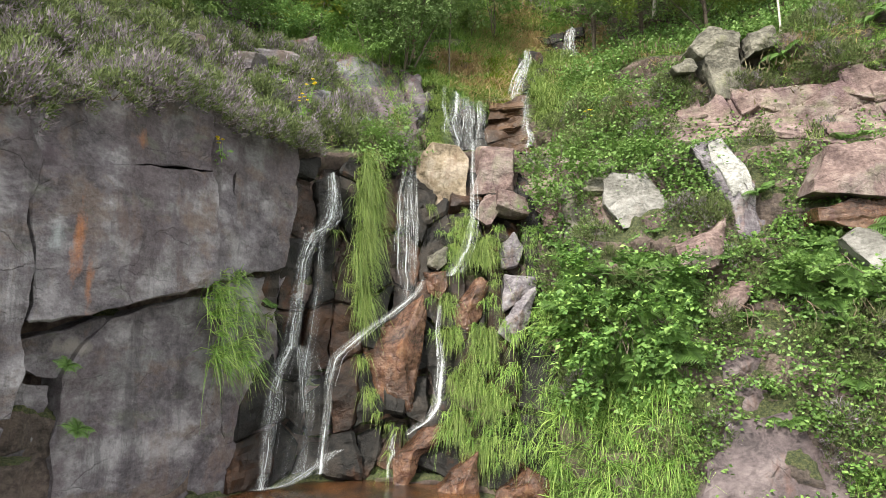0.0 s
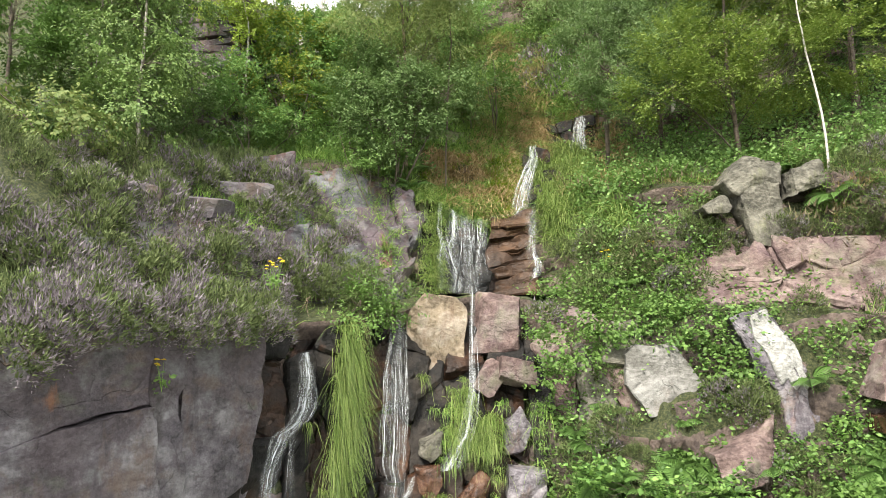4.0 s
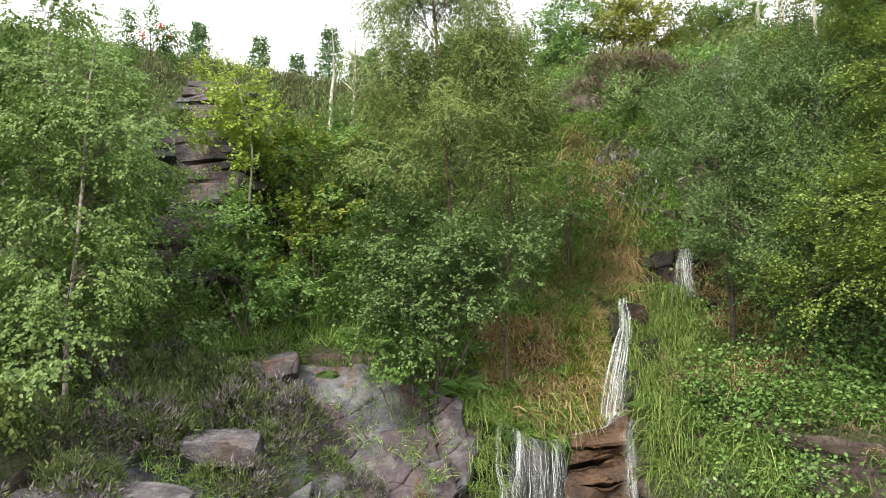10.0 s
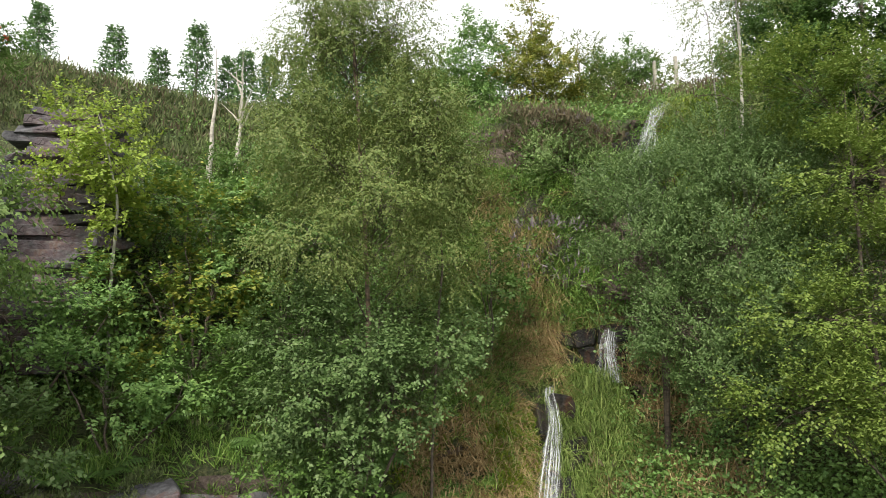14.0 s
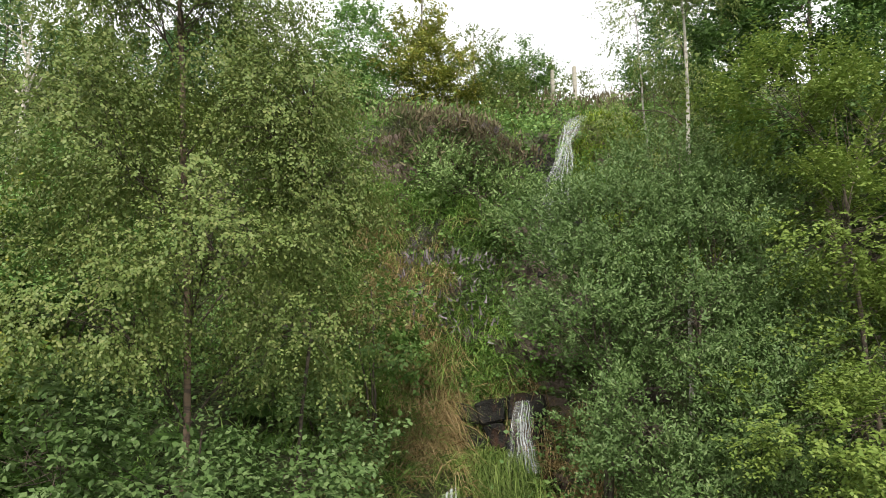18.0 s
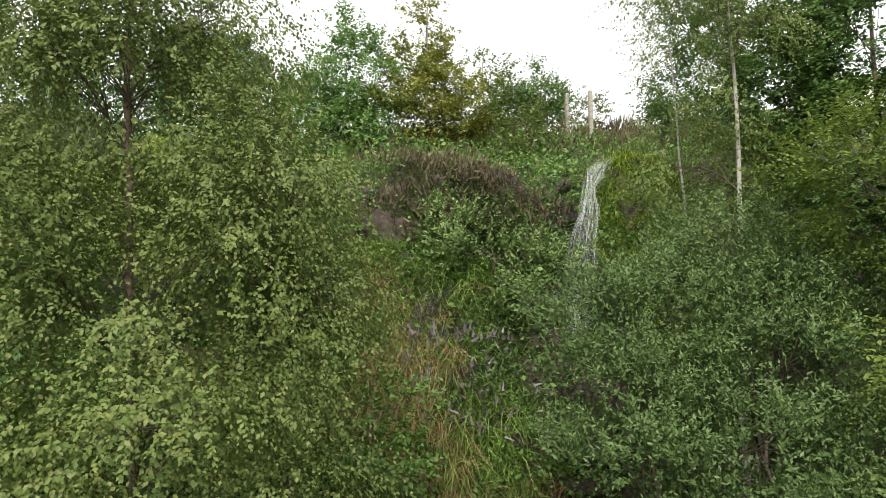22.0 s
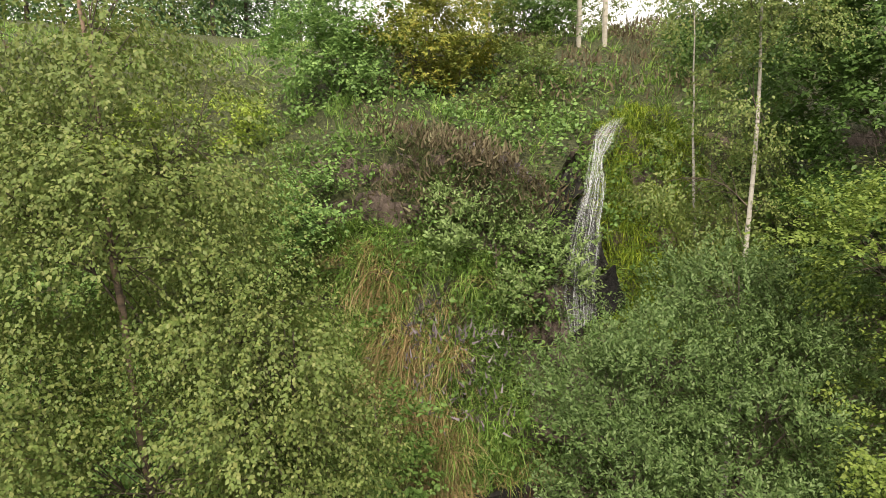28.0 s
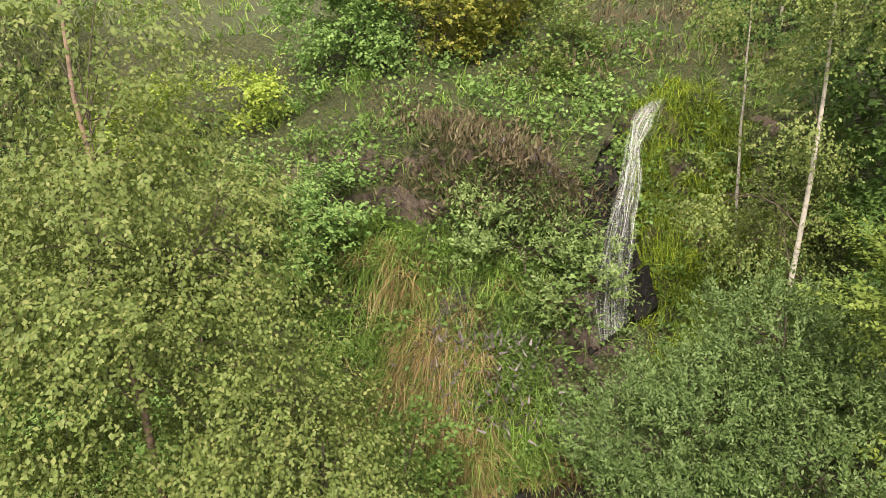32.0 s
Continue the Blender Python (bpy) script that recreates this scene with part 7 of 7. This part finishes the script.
for k, (x, y, h) in enumerate([(-9.1, 36, 9.6), (-10.9, 36, 7.6), (-6.8, 36.2, 8.0), (-5.6, 36, 7.6), (-4.2, 36, 7.6), (-12.6, 35, 8.4), (-3.0, 37, 7.4), (-1.8, 36, 7.6), (-0.8, 37, 8.2), (0.1, 36, 7.8), (1.0, 36.5, 7.2), (2.2, 37, 6.6), (3.1, 36, 6.4), (4.2, 37, 5.6), (-2.4, 34.5, 6.8), (-0.3, 34.6, 6.6), (-15.5, 34, 9.0), (-8.0, 38, 8.6)]):
    spruce(x, y, h * (0.74 if x < -3.5 else 0.88), 260 + k)


def dead_stem(x, y, h, seed, forks):
    r = np.random.default_rng(seed)
    z = ground_z(x, y) - 0.1
    top = thing("dead_tree", "bare bleached dead birch stem", "tree", (x, y, z), "dead birch stems")
    f = np.linspace(0, 1, 14)
    path = np.stack([np.cumsum(r.normal(0, 0.03, 14)), np.cumsum(r.normal(0, 0.03, 14)), f * h], -1)
    mesh_object("trunk", *tube(path, 0.055 * (1.1 - f), 8), M_DEADW, top, smooth=True)
    for k in range(forks):
        g = r.uniform(0.6, 0.95)
        s = np.array([np.interp(g, f, path[:, a]) for a in range(3)])
        t = np.linspace(0, 1, 6)[:, None]
        d = unit(np.array([r.normal(0, 0.6), r.normal(0, 0.4), 1.0]))
        mesh_object("branch", *tube(s + d * t * h * 0.25 + np.cumsum(r.normal(0, 0.015, (6, 3)), 0), 0.022 * (1.05 - t[:, 0]), 5), M_DEADW, top, smooth=True)


dead_stem(-3.45, 16.2, 2.9, 1, 0)
dead_stem(-2.95, 16.2, 2.7, 2, 7)
for px, py, hp in ((6.8, 18.8, 1.1), (6.3, 18.9, 1.0)):
    post = thing("fence_post", "weathered grey wooden fence post on the ridge", "post", (px, py, ground_z(px, py) - 0.1), "posts on the ridge")
    bm = bmesh.new()
    bmesh.ops.create_cube(bm, size=1, matrix=Matrix.Translation((0, 0, hp / 2)) @ Matrix.Diagonal((0.08, 0.08, hp, 1)))
    bmesh.ops.bevel(bm, geom=bm.edges[:], offset=0.012, segments=2, affect="EDGES")
    bm_object("stake", bm, M_DEADW, post)


# ---- small things ----
def ragwort(at, seed):
    r = np.random.default_rng(seed)
    top = thing("ragwort", "small ragwort with yellow flower heads", "wildflower", at, "ragwort plants")
    t = np.linspace(0, 1, 6)
    for k in range(5):
        a = r.uniform(0, 6.28)
        tip = np.array([math.cos(a) * 0.06, math.sin(a) * 0.06, 0.26 + r.uniform(-0.05, 0.04)])
        mesh_object("stem", *tube(np.outer(t, tip), 0.003 * (1.2 - t), 4), M_GRASS, top)
        ring = np.linspace(0, 2 * np.pi, 10, endpoint=False)
        v = np.concatenate([[tip + np.array([0, 0, 0.012])], tip + np.stack([np.cos(ring) * 0.022, np.sin(ring) * 0.022, 0.004 * np.cos(ring * 5)], -1)])
        f = np.array([(0, 1 + q, 1 + (q + 1) % 10) for q in range(10)])
        mesh_object("flower_head", v, f, M_YELLOW, top, "yellow daisy-like flower head")
    c = r.normal(0, 0.04, (26, 3)) + np.array([0, 0, 0.1])
    mesh_object("leaf_tuft", *leaves(c, r, 0.06, 0.4, 0.4, 0.2), M_BRIGHT, top)


for k, at in enumerate([(-2.42, 6.9, 4.45), (-1.66, 7.75, 5.45), (-1.87, 8.35, 5.5), (2.91, 9.85, 6.0), (2.3, 9.9, 5.85)]):
    ragwort(at, 500 + k)

M_PURPLE = leaf_mat("fresh_heather_bloom", (0.3, 0.15, 0.26), (0.42, 0.24, 0.38), (0.52, 0.34, 0.48), 0.2, 0.9)
purple = copy_thing(HEATH[0], pose(-3.72, 5.75, 4.75, 0, 0, 40))
bloom_ob = next(o for o in purple.children if o.name.startswith("foliage"))
bloom_ob.data = bloom_ob.data.copy()
bloom_ob.data.materials[1] = M_PURPLE
purple["label"] = "heather bush in fresh purple bloom"
for at, s in [((-3.2, 5.6, 2.3), 0.3), ((-3.15, 5.75, 1.75), 0.35), ((-2.1, 7.85, 2.95), 0.3)]:
    c = copy_thing(FERNS[1], pose(*at, 35, 0, 60))
    c.scale = (s, s, s)
    c["label"] = "bright fern growing from a crack in the cliff"


def rowan(x, y, h, seed, berries):
    g = ground_z(x, y)
    top = tree("rowan_tree", "rowan with bright leaves and red berries", [(x, y), (x, y, g + h)], [(x, y, g + 0.55 * h, 0.3 * h, 0.28 * h, 0.3 * h), (x + 0.1 * h, y - 0.1 * h, g + 0.82 * h, 0.26 * h, 0.25 * h, 0.22 * h)], M_BRIGHT, M_BARKB, 0.07, seed, "tiered", 1.1, 0.5, 0.025)
    r = np.random.default_rng(seed)
    for k in range(berries):
        c = np.array([r.uniform(-0.5, 0.5), r.uniform(-0.5, 0.2), h * r.uniform(0.75, 1.0)])
        bm = bmesh.new()
        for q in range(14):
            bmesh.ops.create_icosphere(bm, subdivisions=1, radius=0.018, matrix=Matrix.Translation(Vector(c + r.normal(0, 0.035, 3))))
        bm_object("berry_cluster", bm, M_RED, top, "cluster of orange-red berries")


rowan(-5.7, 9.2, 2.2, 521, 4)
rowan(-7.35, 16.0, 1.6, 522, 5)

# bare twigs and hanging roots
r1 = np.random.default_rng(9)
for k, (x, w, n, ln) in enumerate([(-1.65, 2.3, 3, 0.5), (-3.2, 3.5, 4, 0.5), (3.9, 1.48, 7, 0.5), (4.7, 1.5, 7, 0.55), (5.4, 1.5, 5, 0.5), (2.1, 1.45, 4, 0.4), (3.5, 2.2, 3, 0.35), (0.9, 4.5, 3, 0.35)]):
    q, qn = surf(x, w)
    top = thing("bare_twig", "bare grey twigs hanging from the bank", "twig", q, "bare twigs")
    for m in range(n):
        t = np.linspace(0, 1, 9)
        side = r1.uniform(-0.25, 0.25)
        path = np.stack([side * t + r1.uniform(-0.6, 0.6), np.full(9, -0.12) - 0.18 * np.sin(t * 2.5) + qn[1] * 0.1, 0.12 - ln * r1.uniform(0.4, 1.2) * t ** 1.4], -1) + np.cumsum(r1.normal(0, 0.012, (9, 3)), 0)
        mesh_object("twig", *tube(path, 0.0035 * (1.15 - t), 4), M_BARKP, top, smooth=True)
